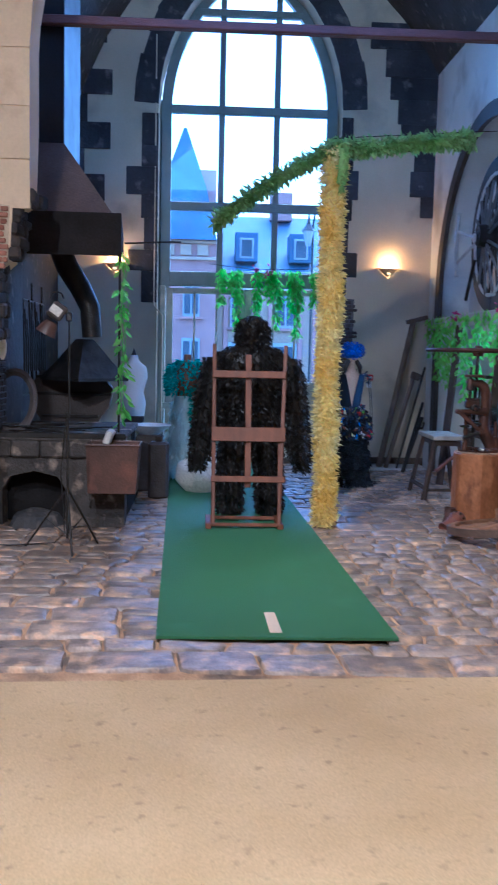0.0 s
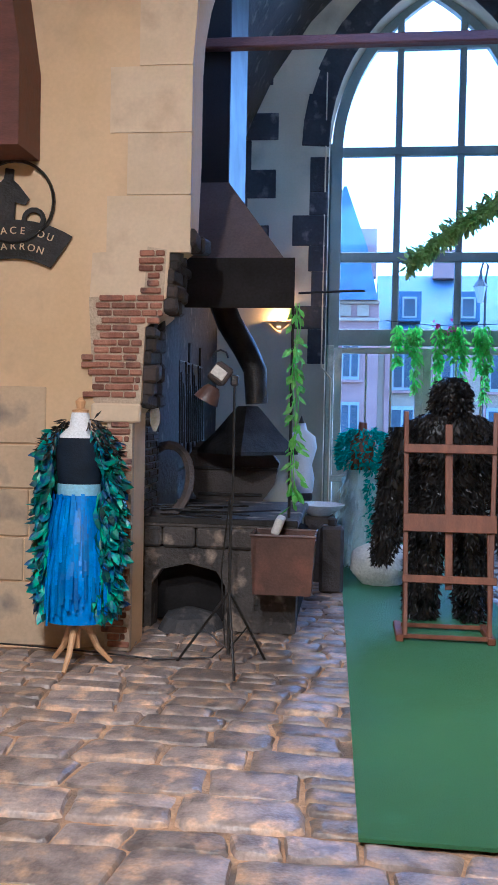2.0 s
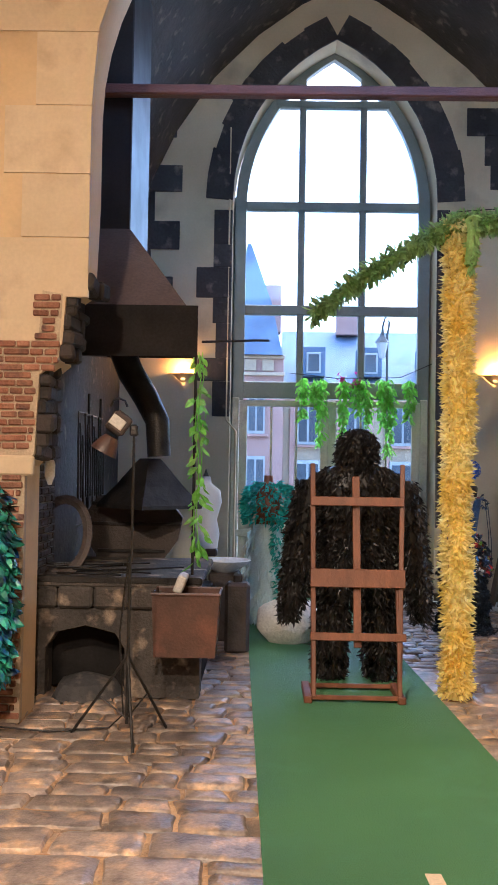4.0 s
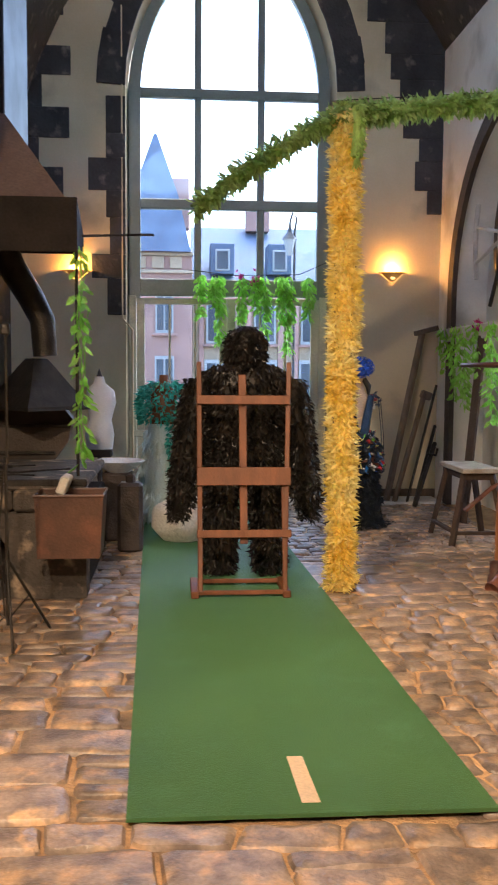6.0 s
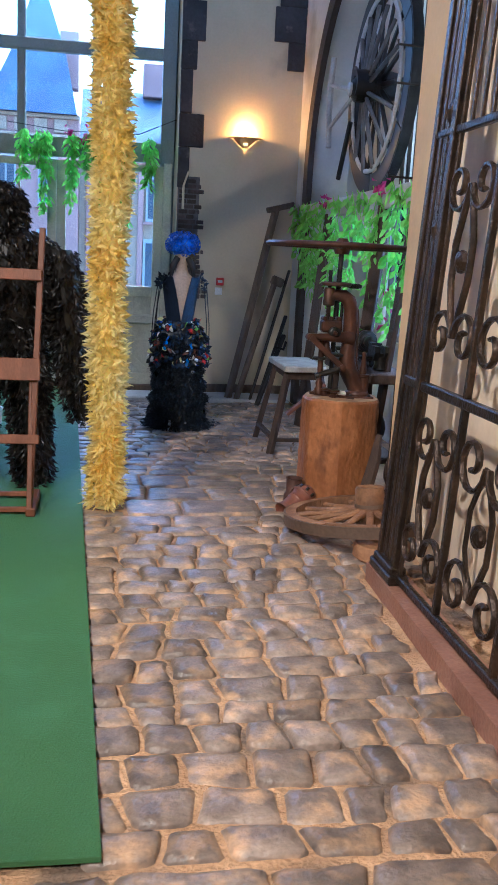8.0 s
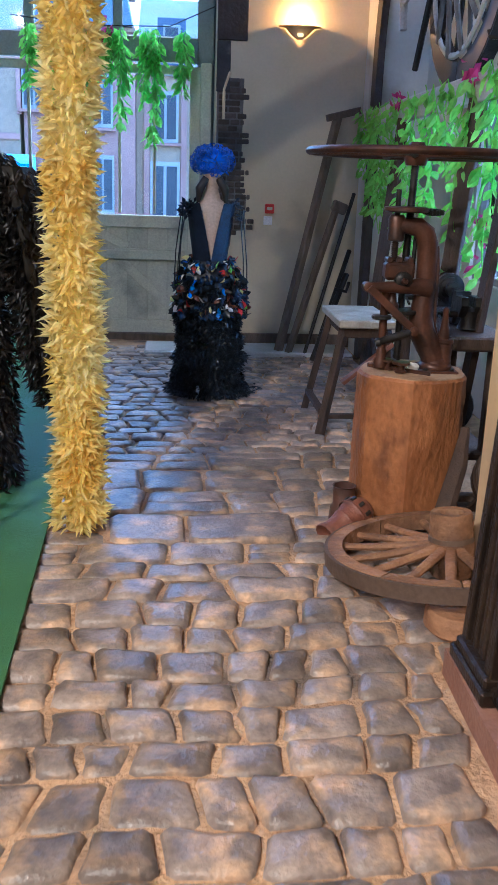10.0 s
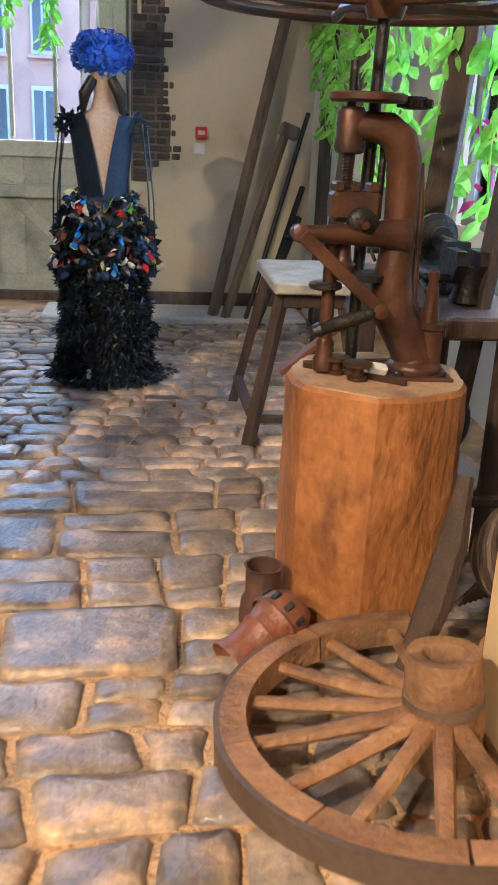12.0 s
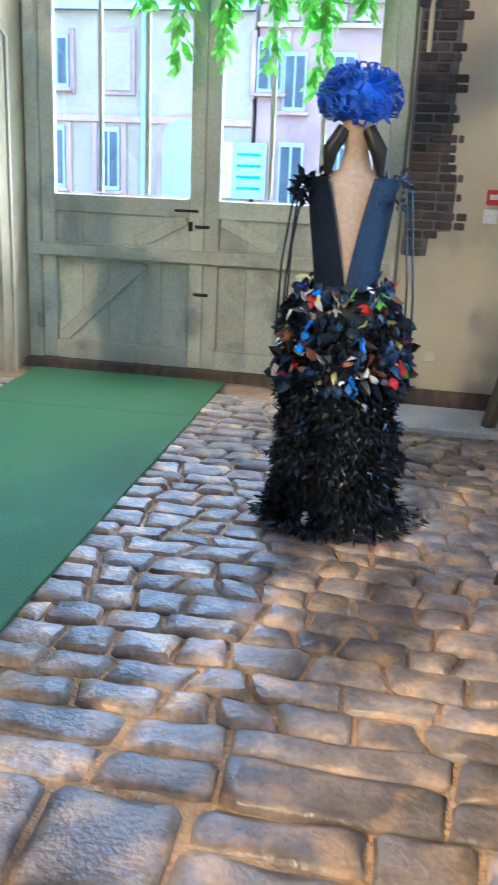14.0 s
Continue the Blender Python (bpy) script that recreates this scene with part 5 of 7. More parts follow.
for i, (x, y, z) in enumerate(ps):
    # ruffles: clumps stand out from the body and sink between
    a = math.atan2(y - Q[1], x - Q[0])
    k = 1.0 + 0.18 * noise.noise(Vector((math.cos(a) * 2.2, math.sin(a) * 2.2, z * 8.5))) + 0.05 * math.sin(z * 46)
    ps[i] = (Q[0] + (x - Q[0]) * k, Q[1] + (y - Q[1]) * k, z)
g.leaves(ps, ds, 0.048, 0.017, bend=0.6)
ps, ds = ring_points([(0.01, 0.30, 0.24, 0, 0), (0.07, 0.38, 0.30, 0.03, -0.02)], 300, 0.8, 0.2, 0.4, Q)
g.leaves(ps, ds, 0.05, 0.014)
part("skirt", g, "blackplastic", t, "shaggy black plastic skirt")
g = Geo()
ps, ds = ring_points([(0.64, 0.275, 0.205, 0, 0), (0.9, 0.245, 0.175, 0, 0), (1.06, 0.16, 0.12, 0, 0)], 620, 0.6, 0.5, 0.7, Q)
names = ["red", "feather", "bluestrip", "leaf", "whiteplastic", "terracotta", "blackplastic", "bluewig", "navysheen"]
pick = [random.choices(range(9), [0.9, 1.1, 1.4, 0.8, 1.6, 2.6, 8, 0.5, 9])[0] if z > 0.66 else random.choice((6, 6, 8)) for x, y, z in ps]
g.leaves(ps, ds, 0.062, 0.05, pick=pick, bend=0.6, blade=True)
part("patchwork", g, names, t, "band of many-coloured glossy scraps")
for sx, m_, nm in ((-1, "darkcloth", "bodice_panel"), (1, "navysheen", "bodice_panel")):
    g = Geo()
    vs, fs = [], []
    for i in range(7):
        z = 1.04 + 0.07 * i
        inner_a = -1.571 + sx * (0.02 + 0.085 * i)
        rx, ry = 0.13 + 0.010 * i, 0.10 + 0.004 * i
        for k in range(8):
            a = inner_a + sx * (1.5 + 0.02 * i - 0.085 * i) * k / 7
            vs.append((Q[0] + rx * math.cos(a), Q[1] + ry * math.sin(a), z))
    for i in range(6):
        for k in range(7):
            fs.append((i * 8 + k, i * 8 + k + 1, (i + 1) * 8 + k + 1, (i + 1) * 8 + k))
    o = part(nm, g.add(vs, fs), m_, t, "black bodice panel" if sx < 0 else "navy sequinned bodice panel")
    sol = o.modifiers.new("thick", "SOLIDIFY")
    sol.thickness = 0.012
    gs = Geo()
    ps, ds = ring_points([(1.36, 0.03, 0.05, sx * 0.19, -0.01), (1.43, 0.05, 0.06, sx * 0.18, -0.01), (1.48, 0.03, 0.04, sx * 0.15, 0)], 110 if sx < 0 else 60, 0.6, 0.2, 0.5, Q)
    part("shoulder_tuft", gs.leaves(ps, ds, 0.05, 0.03), m_, t)
for k, (dx, l) in enumerate(((-0.24, 0.45), (-0.28, 0.6), (-0.26, 0.75), (0.26, 0.7), (0.29, 0.8))):
    part("ribbon", Geo().tube([(Q[0] + dx * 0.85, Q[1] - 0.06, 1.42), (Q[0] + dx, Q[1] - 0.07, 1.42 - l * 0.5), (Q[0] + dx * 1.05, Q[1] - 0.06, 1.42 - l)], 0.005, 5), "blackplastic", t)
for sx in (-1, 1):
    part("pigtail", Geo().tube([(Q[0] + sx * 0.05, Q[1] - 0.05, 1.64), (Q[0] + sx * 0.10, Q[1] - 0.07, 1.56), (Q[0] + sx * 0.11, Q[1] - 0.05, 1.47)], [0.03, 0.035, 0.015], 12), "blackf", t, smooth=True)
t = thing("ribbon_wig", (*Q, 1.6), "bushy cobalt-blue ribbon wig on the mannequin", "wig")
part("wig_cap", Geo().lathe([(0.06, 1.66), (0.13, 1.70), (0.14, 1.76), (0.10, 1.83), (0.02, 1.86)], (Q[0], Q[1], 0), 14), "bluewig", t)
g = Geo()
for _ in range(190):
    d = Vector((rnd(-1, 1), rnd(-1, 1), rnd(-0.5, 1))).normalized()
    c0 = Vector((Q[0], Q[1], 1.76)) + Vector((d.x * 0.145, d.y * 0.145, d.z * 0.095))
    s1 = d.orthogonal().normalized() * rnd(0.02, 0.045)
    s1 = Matrix.Rotation(rnd(0, 6.28), 3, d) @ s1
    g.tube([c0 - s1, c0 - s1 * 0.6 + d * 0.03, c0 + s1 * 0.6 + d * 0.035, c0 + s1], 0.006, 4, flat=0.5)
tagged(part("ribbon_tangle", g, "bluewig", t), kind="stuff")
# gown, wearer and wig, scaled to 1.75 m to fit the camera's view
shrink = Matrix.Diagonal((0.88, 0.88, 0.935, 1))
for ob in (gown_doll, gown, t):
    ob.matrix_basis = Matrix.Translation((*Q, 0)) @ shrink @ Matrix.Translation((-Q[0], -Q[1], 0)) @ ob.matrix_basis

# ---- log block with the hand press ----
S = (2.90, 8.62)
t = thing("log_block", (*S, 0), "thick varnished log section standing on end under a press", "log")
r_ = random.Random(31)
sides = [(2 * math.pi * (k + r_.uniform(-0.22, 0.22)) / 12, r_.uniform(0.245, 0.266)) for k in range(12)]


def hewn(a, z):
    """The radius of the axe-dressed log: flat facets, a flared foot and small chips."""
    q = min(d / max(math.cos(a - b), 0.2) for b, d in sides)
    q = min(q, 0.272) * (1 + 0.05 * max(0.0, 0.16 - z) / 0.16 * (1 + math.cos(a + 0.5)))
    v = Vector((math.cos(a) * 2.2, math.sin(a) * 2.2, z * 4))
    return q * (0.985 + 0.035 * noise.noise(v) + 0.022 * noise.noise(v * 3.3))


rows, seg = [0.0, 0.015, 0.06, 0.12, 0.18, 0.24, 0.30, 0.36, 0.42, 0.48, 0.54, 0.60, 0.65, 0.685, 0.697], 60
vs = [(S[0] + (hewn(a, z) - (0.010 if z > 0.69 else 0)) * math.cos(a), S[1] + (hewn(a, z) - (0.010 if z > 0.69 else 0)) * math.sin(a), z) for z in rows for a in (2 * math.pi * k / seg for k in range(seg))]
fs = [(i * seg + k, i * seg + (k + 1) % seg, (i + 1) * seg + (k + 1) % seg, (i + 1) * seg + k) for i in range(len(rows) - 1) for k in range(seg)]
part("trunk", Geo().add(vs, fs), "log", t, smooth=15)
rim = [(S[0] + (hewn(a, 0.697) - 0.011) * math.cos(a), S[1] + (hewn(a, 0.697) - 0.011) * math.sin(a)) for a in (2 * math.pi * k / seg for k in range(seg))]
part("end_grain", Geo().prism(rim, 0.69, 0.701, "z"), "logtop", t, "pale end grain")

pr = thing("hand_press", (S[0], S[1], 0.70), "rusty cast-iron hand press bolted on the log, with a large flywheel", "press")
Z = 0.701


def at(dx, dz, dy=0.0):
    return (S[0] + dx, S[1] + dy, Z + dz)


part("base_plate", Geo().box(at(0.105, 0.005), (0.19, 0.19, 0.010), (0, 0, -4), bev=0.004), "rust", pr)
part("foot_bar", Geo().bar(at(-0.20, 0.006, 0.05), at(0.05, 0.006, -0.14), 0.012, 0.022), "rust", pr)
part("foot_bar", Geo().bar(at(-0.20, 0.006, 0.06), at(0.06, 0.006, 0.10), 0.012, 0.022), "rust", pr)
for dx, dy in ((-0.165, 0.025), (0.17, -0.07), (0.17, 0.07), (0.045, -0.07)):
    part("bolt", Geo().lathe([(0.012, 0), (0.012, 0.008), (0.006, 0.012)], at(dx, 0.010, dy), 6), "iron", pr)
part("base_flange", Geo().lathe([(0.078, 0.0), (0.080, 0.010), (0.076, 0.022), (0.064, 0.030), (0.060, 0.05)], at(0.105, 0.010), 28), "rust", pr, smooth=True)
col = [(0.105, 0.03), (0.092, 0.075), (0.062, 0.125), (0.034, 0.175), (0.022, 0.23), (0.024, 0.29), (0.030, 0.36), (0.030, 0.44), (0.028, 0.52), (0.024, 0.575), (0.008, 0.622), (-0.028, 0.650), (-0.075, 0.655), (-0.125, 0.650)]
rad = [0.062, 0.060, 0.060, 0.060, 0.058, 0.052, 0.047, 0.046, 0.046, 0.047, 0.047, 0.043, 0.037, 0.034]
part("column", Geo().tube([at(x, z) for x, z in col], rad, 20, flat=1.0), "rust", pr, smooth=True)
part("rib", Geo().tube([at(0.066, 0.57, -0.012), at(0.078, 0.46, -0.012), at(0.080, 0.33, -0.012), at(0.082, 0.22, -0.012), at(0.098, 0.165, -0.012), at(0.135, 0.150, -0.012)], 0.010, 8), "rust", pr, smooth=True)
part("side_socket", Geo().lathe([(0.034, 0.02), (0.034, 0.13), (0.040, 0.135), (0.040, 0.15), (0.030, 0.152)], at(0.140, 0.0, -0.02), 20), "rust", pr, smooth=True)
part("socket_pin", Geo().lathe([(0.026, 0.15), (0.024, 0.19), (0.012, 0.265), (0.016, 0.275), (0.015, 0.29), (0.006, 0.298)], at(0.132, 0.0, -0.02), 14), "rust", pr, smooth=True)
part("head", Geo().lathe([(0.030, 0.585), (0.038, 0.59), (0.040, 0.605), (0.036, 0.63), (0.038, 0.685), (0.030, 0.700)], at(-0.125, 0.0), 20), "rust", pr, smooth=True)
part("spindle", Geo().tube([at(-0.125, 0.44), at(-0.125, 0.81)], 0.012, 10), "iron", pr)
part("screw_thread", Geo().tube([at(-0.125 + 0.0145 * math.cos(k * 0.9), 0.50 + k * 0.0012, 0.0145 * math.sin(k * 0.9)) for k in range(72)], 0.003, 4), "rust", pr)
part("spindle_wheel", Geo().lathe([(0.092, 0.712), (0.100, 0.718), (0.100, 0.732), (0.090, 0.736), (0.02, 0.738)], at(-0.085, 0.0), 32), "rust", pr, smooth=True)
part("pinion", Geo().lathe([(0.030, 0.700), (0.036, 0.704), (0.036, 0.726), (0.028, 0.732)], at(0.045, 0.0, 0.02), 10), "iron", pr)
for k in range(9):
    a = 2 * math.pi * k / 9
    part("tooth", Geo().box(at(0.045 + 0.040 * math.cos(a), 0.715, 0.02 + 0.040 * math.sin(a)), (0.016, 0.012, 0.022), (0, 0, math.degrees(a)), bev=0.003), "iron", pr)
part("drive_shaft", Geo().tube([at(-0.066, 0.02, 0.05), at(-0.060, 0.45, 0.055), at(-0.040, 0.965, 0.08)], 0.017, 12), "iron", pr)
part("second_shaft", Geo().tube([at(-0.022, 0.48, 0.05), at(-0.020, 0.66, 0.05)], 0.010, 8), "iron", pr)
part("guide_block", Geo().box(at(-0.100, 0.455), (0.135, 0.085, 0.082), bev=0.014), "rust", pr)
for dx in (-0.148, -0.105, -0.055):
    part("lug", Geo().box(at(dx, 0.503), (0.028, 0.075, 0.026), bev=0.006), "rust", pr)
part("gear", Geo().lathe([(0.032, -0.024), (0.040, -0.016), (0.040, 0.016), (0.032, 0.024), (0.012, 0.026)], at(-0.088, 0.415, -0.052), 20, rot=(90, 0, 0)), "iron", pr, smooth=True)
part("gear_hub", Geo().lathe([(0.014, -0.02), (0.016, 0.0), (0.010, 0.02)], at(-0.088, 0.415, -0.085), 12, rot=(90, 0, 0)), "rust", pr, smooth=True)
part("arm", Geo().tube([at(0.034, 0.385, -0.02), at(-0.02, 0.388, -0.035), at(-0.09, 0.385, -0.05), at(-0.15, 0.386, -0.056), at(-0.245, 0.386, -0.06)], [0.052, 0.036, 0.029, 0.025, 0.020], 14), "rust", pr, smooth=True)
part("arm_joint", Geo().lathe([(0.012, -0.034), (0.022, -0.030), (0.024, 0.0), (0.022, 0.030), (0.012, 0.034)], at(-0.252, 0.386, -0.064), 16, rot=(90, 0, 0)), "rust", pr, smooth=True)
part("link", Geo().bar(at(-0.25, 0.386, -0.10), at(-0.035, 0.200, -0.105), 0.036, 0.014, bev=0.005, roll=90), "rust", pr)
part("link_joint", Geo().lathe([(0.010, -0.026), (0.020, -0.022), (0.021, 0.022), (0.010, 0.026)], at(-0.035, 0.198, -0.105), 14, rot=(90, 0, 0)), "rust", pr, smooth=True)
part("handle", Geo().tube([at(-0.035, 0.198, -0.115), at(-0.055, 0.192, -0.118), at(-0.06, 0.190, -0.119), at(-0.14, 0.166, -0.126), at(-0.19, 0.150, -0.130), at(-0.195, 0.148, -0.13), at(-0.215, 0.142, -0.132)], [0.010, 0.012, 0.018, 0.020, 0.017, 0.021, 0.016], 12), "iron", pr, "worn grey iron grip", True)
part("table", Geo().lathe([(0.030, 0.255), (0.078, 0.262), (0.080, 0.276), (0.070, 0.280), (0.02, 0.282)], at(-0.075, 0.0, 0.01), 24), "iron", pr, smooth=True)
part("die", Geo().lathe([(0.034, 0.282), (0.036, 0.30), (0.024, 0.315), (0.018, 0.36)], at(-0.12, 0.0), 14), "rust", pr, smooth=True)
part("table_screw", Geo().tube([at(-0.155, 0.01, -0.01), at(-0.155, 0.36, -0.01)], 0.019, 12), "rust", pr, smooth=True)
part("screw_disc", Geo().lathe([(0.040, 0.235), (0.046, 0.240), (0.046, 0.250), (0.038, 0.254)], at(-0.165, 0.0, -0.01), 18), "iron", pr, smooth=True)
part("screw_collar", Geo().lathe([(0.030, 0.01), (0.032, 0.04), (0.022, 0.06), (0.026, 0.085), (0.020, 0.10)], at(-0.155, 0.0, -0.01), 14), "rust", pr, smooth=True)
FW = (S[0] - 0.04, S[1] + 0.08, 1.665)
for R_, dz, r in ((0.475, 0.0, 0.022), (0.33, 0.012, 0.014)):
    part("flywheel_rim", Geo().tube([(FW[0] + R_ * math.cos(a * 0.1309), FW[1] + R_ * math.sin(a * 0.1309), FW[2] + dz) for a in range(48)], r, 10, closed=True, flat=0.8), "rust", pr, smooth=True)
part("flywheel_hub", Geo().lathe([(0.045, -0.05), (0.055, -0.02), (0.050, 0.02), (0.030, 0.05)], FW, 18), "rust", pr, smooth=True)
for k in range(5):
    a = k * 1.2566 + 0.4
    part("flywheel_spoke", Geo().tube([(FW[0], FW[1], FW[2]), (FW[0] + 0.23 * math.cos(a + 0.18), FW[1] + 0.23 * math.sin(a + 0.18), FW[2]), (FW[0] + 0.47 * math.cos(a), FW[1] + 0.47 * math.sin(a), FW[2])], [0.02, 0.015, 0.018], 8), "rust", pr, smooth=True)
for k, (dx, dy, r) in enumerate(((-0.120, -0.02, 0.036), (-0.075, -0.085, 0.040))):
    t = thing("iron_bobbin", (S[0] + dx, S[1] + dy, 0.705), "small rusty iron spool lying on the log", "spool", "spools on the log")
    part("spool", Geo().lathe([(r * 0.7, 0), (r * 0.7, 0.008), (r * 0.45, 0.014), (r * 0.45, 0.032), (r, 0.038), (r, 0.048), (r * 0.3, 0.05)], (S[0] + dx, S[1] + dy, 0.704), 18), "rust", t, smooth=True)
t = thing("paper_label", at(-0.015, 0.0, -0.05), "small crumpled white card on the log top", "card")
part("card", Geo().box(at(-0.012, 0.026, -0.06), (0.055, 0.03, 0.030), (20, 12, 15), bev=0.008), "whiteplastic", t)

# ---- trestle stool ----
st = thing("work_stool", (2.9, 10.3, 0), "old wooden trestle stool with a worn pale top", "stool")
part("seat", Geo().box((2.97, 10.33, 0.70), (0.36, 0.72, 0.05), bev=0.008), "paleseat", st)
part("apron", Geo().box((2.97, 10.33, 0.645), (0.28, 0.62, 0.07), bev=0.006), "darkwood", st)
for (x0, y0), (x1, y1) in (((2.84, 10.06), (2.70, 9.95)), ((2.84, 10.60), (2.69, 10.62)), ((3.10, 10.06), (3.22, 9.95)), ((3.10, 10.60), (3.22, 10.64))):
    part("leg", Geo().bar((x0, y0, 0.68), (x1, y1, 0.0), 0.052, 0.045), "darkwood", st)
part("stretcher", Geo().bar((2.715, 10.0, 0.14), (2.71, 10.60, 0.14), 0.045, 0.03), "darkwood", st)
part("stretcher", Geo().bar((2.72, 9.98, 0.12), (3.20, 9.98, 0.12), 0.045, 0.03), "darkwood", st)
part("brace", Geo().bar((2.83, 9.99, 0.33), (3.14, 10.02, 0.58), 0.06, 0.025), "wood", st)

# ---- cart wheel on the floor ----
def spoked_wheel(name, label, centre, R, depth, n, tilt, mats, hub_len=0.26, hub_r=0.13, rimw=0.07, gap=0):
    w = thing(name, centre, label, "wheel")
    mx = pose(*centre, *tilt)

    def put(nm, g, m, sm=False):
        gg = Geo().add(g.v, g.f, 0, mx)
        return part(nm, gg, m, w, smooth=sm)

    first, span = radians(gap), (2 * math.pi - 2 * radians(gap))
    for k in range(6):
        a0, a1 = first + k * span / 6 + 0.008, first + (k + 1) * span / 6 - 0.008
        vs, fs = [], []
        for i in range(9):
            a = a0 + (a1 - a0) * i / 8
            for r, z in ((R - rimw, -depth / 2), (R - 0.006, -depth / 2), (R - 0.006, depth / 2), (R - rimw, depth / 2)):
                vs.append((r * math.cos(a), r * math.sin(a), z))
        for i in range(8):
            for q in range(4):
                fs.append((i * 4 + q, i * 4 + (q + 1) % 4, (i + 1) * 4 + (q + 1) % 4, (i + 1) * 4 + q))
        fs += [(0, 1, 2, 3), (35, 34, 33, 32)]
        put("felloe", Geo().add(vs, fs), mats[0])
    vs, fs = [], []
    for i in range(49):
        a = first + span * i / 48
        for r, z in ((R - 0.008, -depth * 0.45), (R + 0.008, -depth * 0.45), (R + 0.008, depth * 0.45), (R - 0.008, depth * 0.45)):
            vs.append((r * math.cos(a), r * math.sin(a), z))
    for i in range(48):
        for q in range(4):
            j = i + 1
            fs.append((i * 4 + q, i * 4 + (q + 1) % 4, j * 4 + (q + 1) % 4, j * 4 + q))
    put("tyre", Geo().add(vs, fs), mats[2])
    put("hub", Geo().lathe([(hub_r * 0.45, -hub_len * 0.4), (hub_r * 0.9, -hub_len * 0.4), (hub_r, -0.03), (hub_r * 1.05, 0.03), (hub_r * 0.98, hub_len * 0.35), (hub_r * 0.95, hub_len * 0.66), (hub_r * 0.90, hub_len * 0.7), (hub_r * 0.55, hub_len * 0.69), (hub_r * 0.50, hub_len * 0.66), (hub_r * 0.46, hub_len * 0.2), (0.01, hub_len * 0.18)], seg=28, wob=0.02), mats[1], True)
    put("hub_band", Geo().lathe([(hub_r * 0.99, hub_len * 0.20), (hub_r * 1.03, hub_len * 0.21), (hub_r * 1.02, hub_len * 0.29), (hub_r * 0.98, hub_len * 0.30)], seg=28, wob=0.02, cap=False), mats[2], True)
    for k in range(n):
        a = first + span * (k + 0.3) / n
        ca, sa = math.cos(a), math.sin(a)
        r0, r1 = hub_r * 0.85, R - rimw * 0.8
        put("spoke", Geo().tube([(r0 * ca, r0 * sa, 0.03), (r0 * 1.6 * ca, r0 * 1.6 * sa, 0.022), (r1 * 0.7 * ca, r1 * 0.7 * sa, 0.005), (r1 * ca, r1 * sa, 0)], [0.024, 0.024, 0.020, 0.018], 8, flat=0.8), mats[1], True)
    return w


# Shaped to fit the camera's view: gap omits the right side by the wall.
spoked_wheel("cart_wheel", "dry wooden cart wheel lying on the cobbles beside the log, built on its visible side only", (2.91, 7.82, 0.12), 0.50, 0.07, 9, (-6, -3, 8), ("wheelwood", "wheelwood", "rusthood"), 0.24, 0.088, 0.065, gap=75)
t = thing("wood_block", (2.80, 7.38, 0.0), "round brown wooden block propping the wheel", "block")
part("block", Geo().lathe([(0.11, 0.0), (0.122, 0.012), (0.120, 0.075), (0.112, 0.085)], (2.82, 7.40, 0.0), 22, wob=0.02), "wheelwood", t, smooth=True)
t = thing("felloe_piece", (3.0, 8.15, 0.0), "old dark wheel felloe leaning on the log", "timber")
part("felloe", Geo().tube([(2.92, 8.13, 0.04), (2.99, 8.19, 0.19), (3.05, 8.26, 0.34), (3.09, 8.33, 0.50)], [0.035, 0.048, 0.044, 0.022], 8, flat=0.7), "darkwood", t, smooth=True)
t = thing("split_billet", (3.1, 7.95, 0.0), "split brown billet of wood lying by the wheel", "timber")
part("billet", Geo().tube([(3.02, 7.98, 0.06), (3.12, 8.06, 0.13), (3.24, 8.12, 0.20)], [0.05, 0.065, 0.045], 6, flat=0.8), "wheelwood", t)

# rusty tins by the log
t = thing("tin_can", (2.60, 8.46, 0), "tall dark rusty tin standing by the log", "tin")
part("can", Geo().lathe([(0.064, 0.0), (0.066, 0.02), (0.060, 0.075), (0.050, 0.09), (0.051, 0.175), (0.056, 0.18), (0.048, 0.18), (0.044, 0.06), (0.01, 0.05)], (2.585, 8.46, 0.0), 24, cap=False), "rusttub", t, smooth=True)
t = thing("tin_lantern", (2.58, 8.25, 0), "red rusty pierced lantern top lying on its side", "lantern")
mx = pose(2.60, 8.30, 0.085, 0, 66, 32)
g = Geo().lathe([(0.040, -0.13), (0.066, -0.165), (0.068, -0.16), (0.056, -0.12), (0.062, -0.06), (0.068, -0.05), (0.064, -0.04), (0.076, 0.0), (0.080, 0.02), (0.076, 0.05), (0.05, 0.085), (0.01, 0.10)], seg=28)
part("lantern_shell", Geo().add(g.v, g.f, 0, mx), "terracotta", t, smooth=True)
for k in range(10):
    a = k * 0.628
    g = Geo().box((0.078 * math.cos(a), 0.078 * math.sin(a), 0.035), (0.012, 0.018, 0.03), (0, 0, math.degrees(a)), bev=0.003)
    part("air_hole", Geo().add(g.v, g.f, 0, mx), "iron", t, "dark air hole")
part("band", Geo().add(*(lambda q: (q.v, q.f))(Geo().lathe([(0.083, -0.005), (0.087, 0.004), (0.083, 0.013)], seg=24, cap=False)), 0, mx), "terracotta", t)

# ---- wrought-iron gate leaf on its sill ----
structure("gate_sill", Geo().prism([(2.63, 4.4), (2.80, 4.4), (2.84, 7.13), (2.69, 7.13)], -0.02, 0.075, "z"), "sillstone", "red-brown timber sill under the iron gate", "sill")
gt = thing("iron_gate", (2.76, 6.4, 0.075), "ornate wrought-iron gate leaf with scrolls, standing along the wall", "gate")
GX = 2.765


def gy(y, z, dx=0.0):
    return (GX - 0.03 + 0.05 * z + dx, y, z)


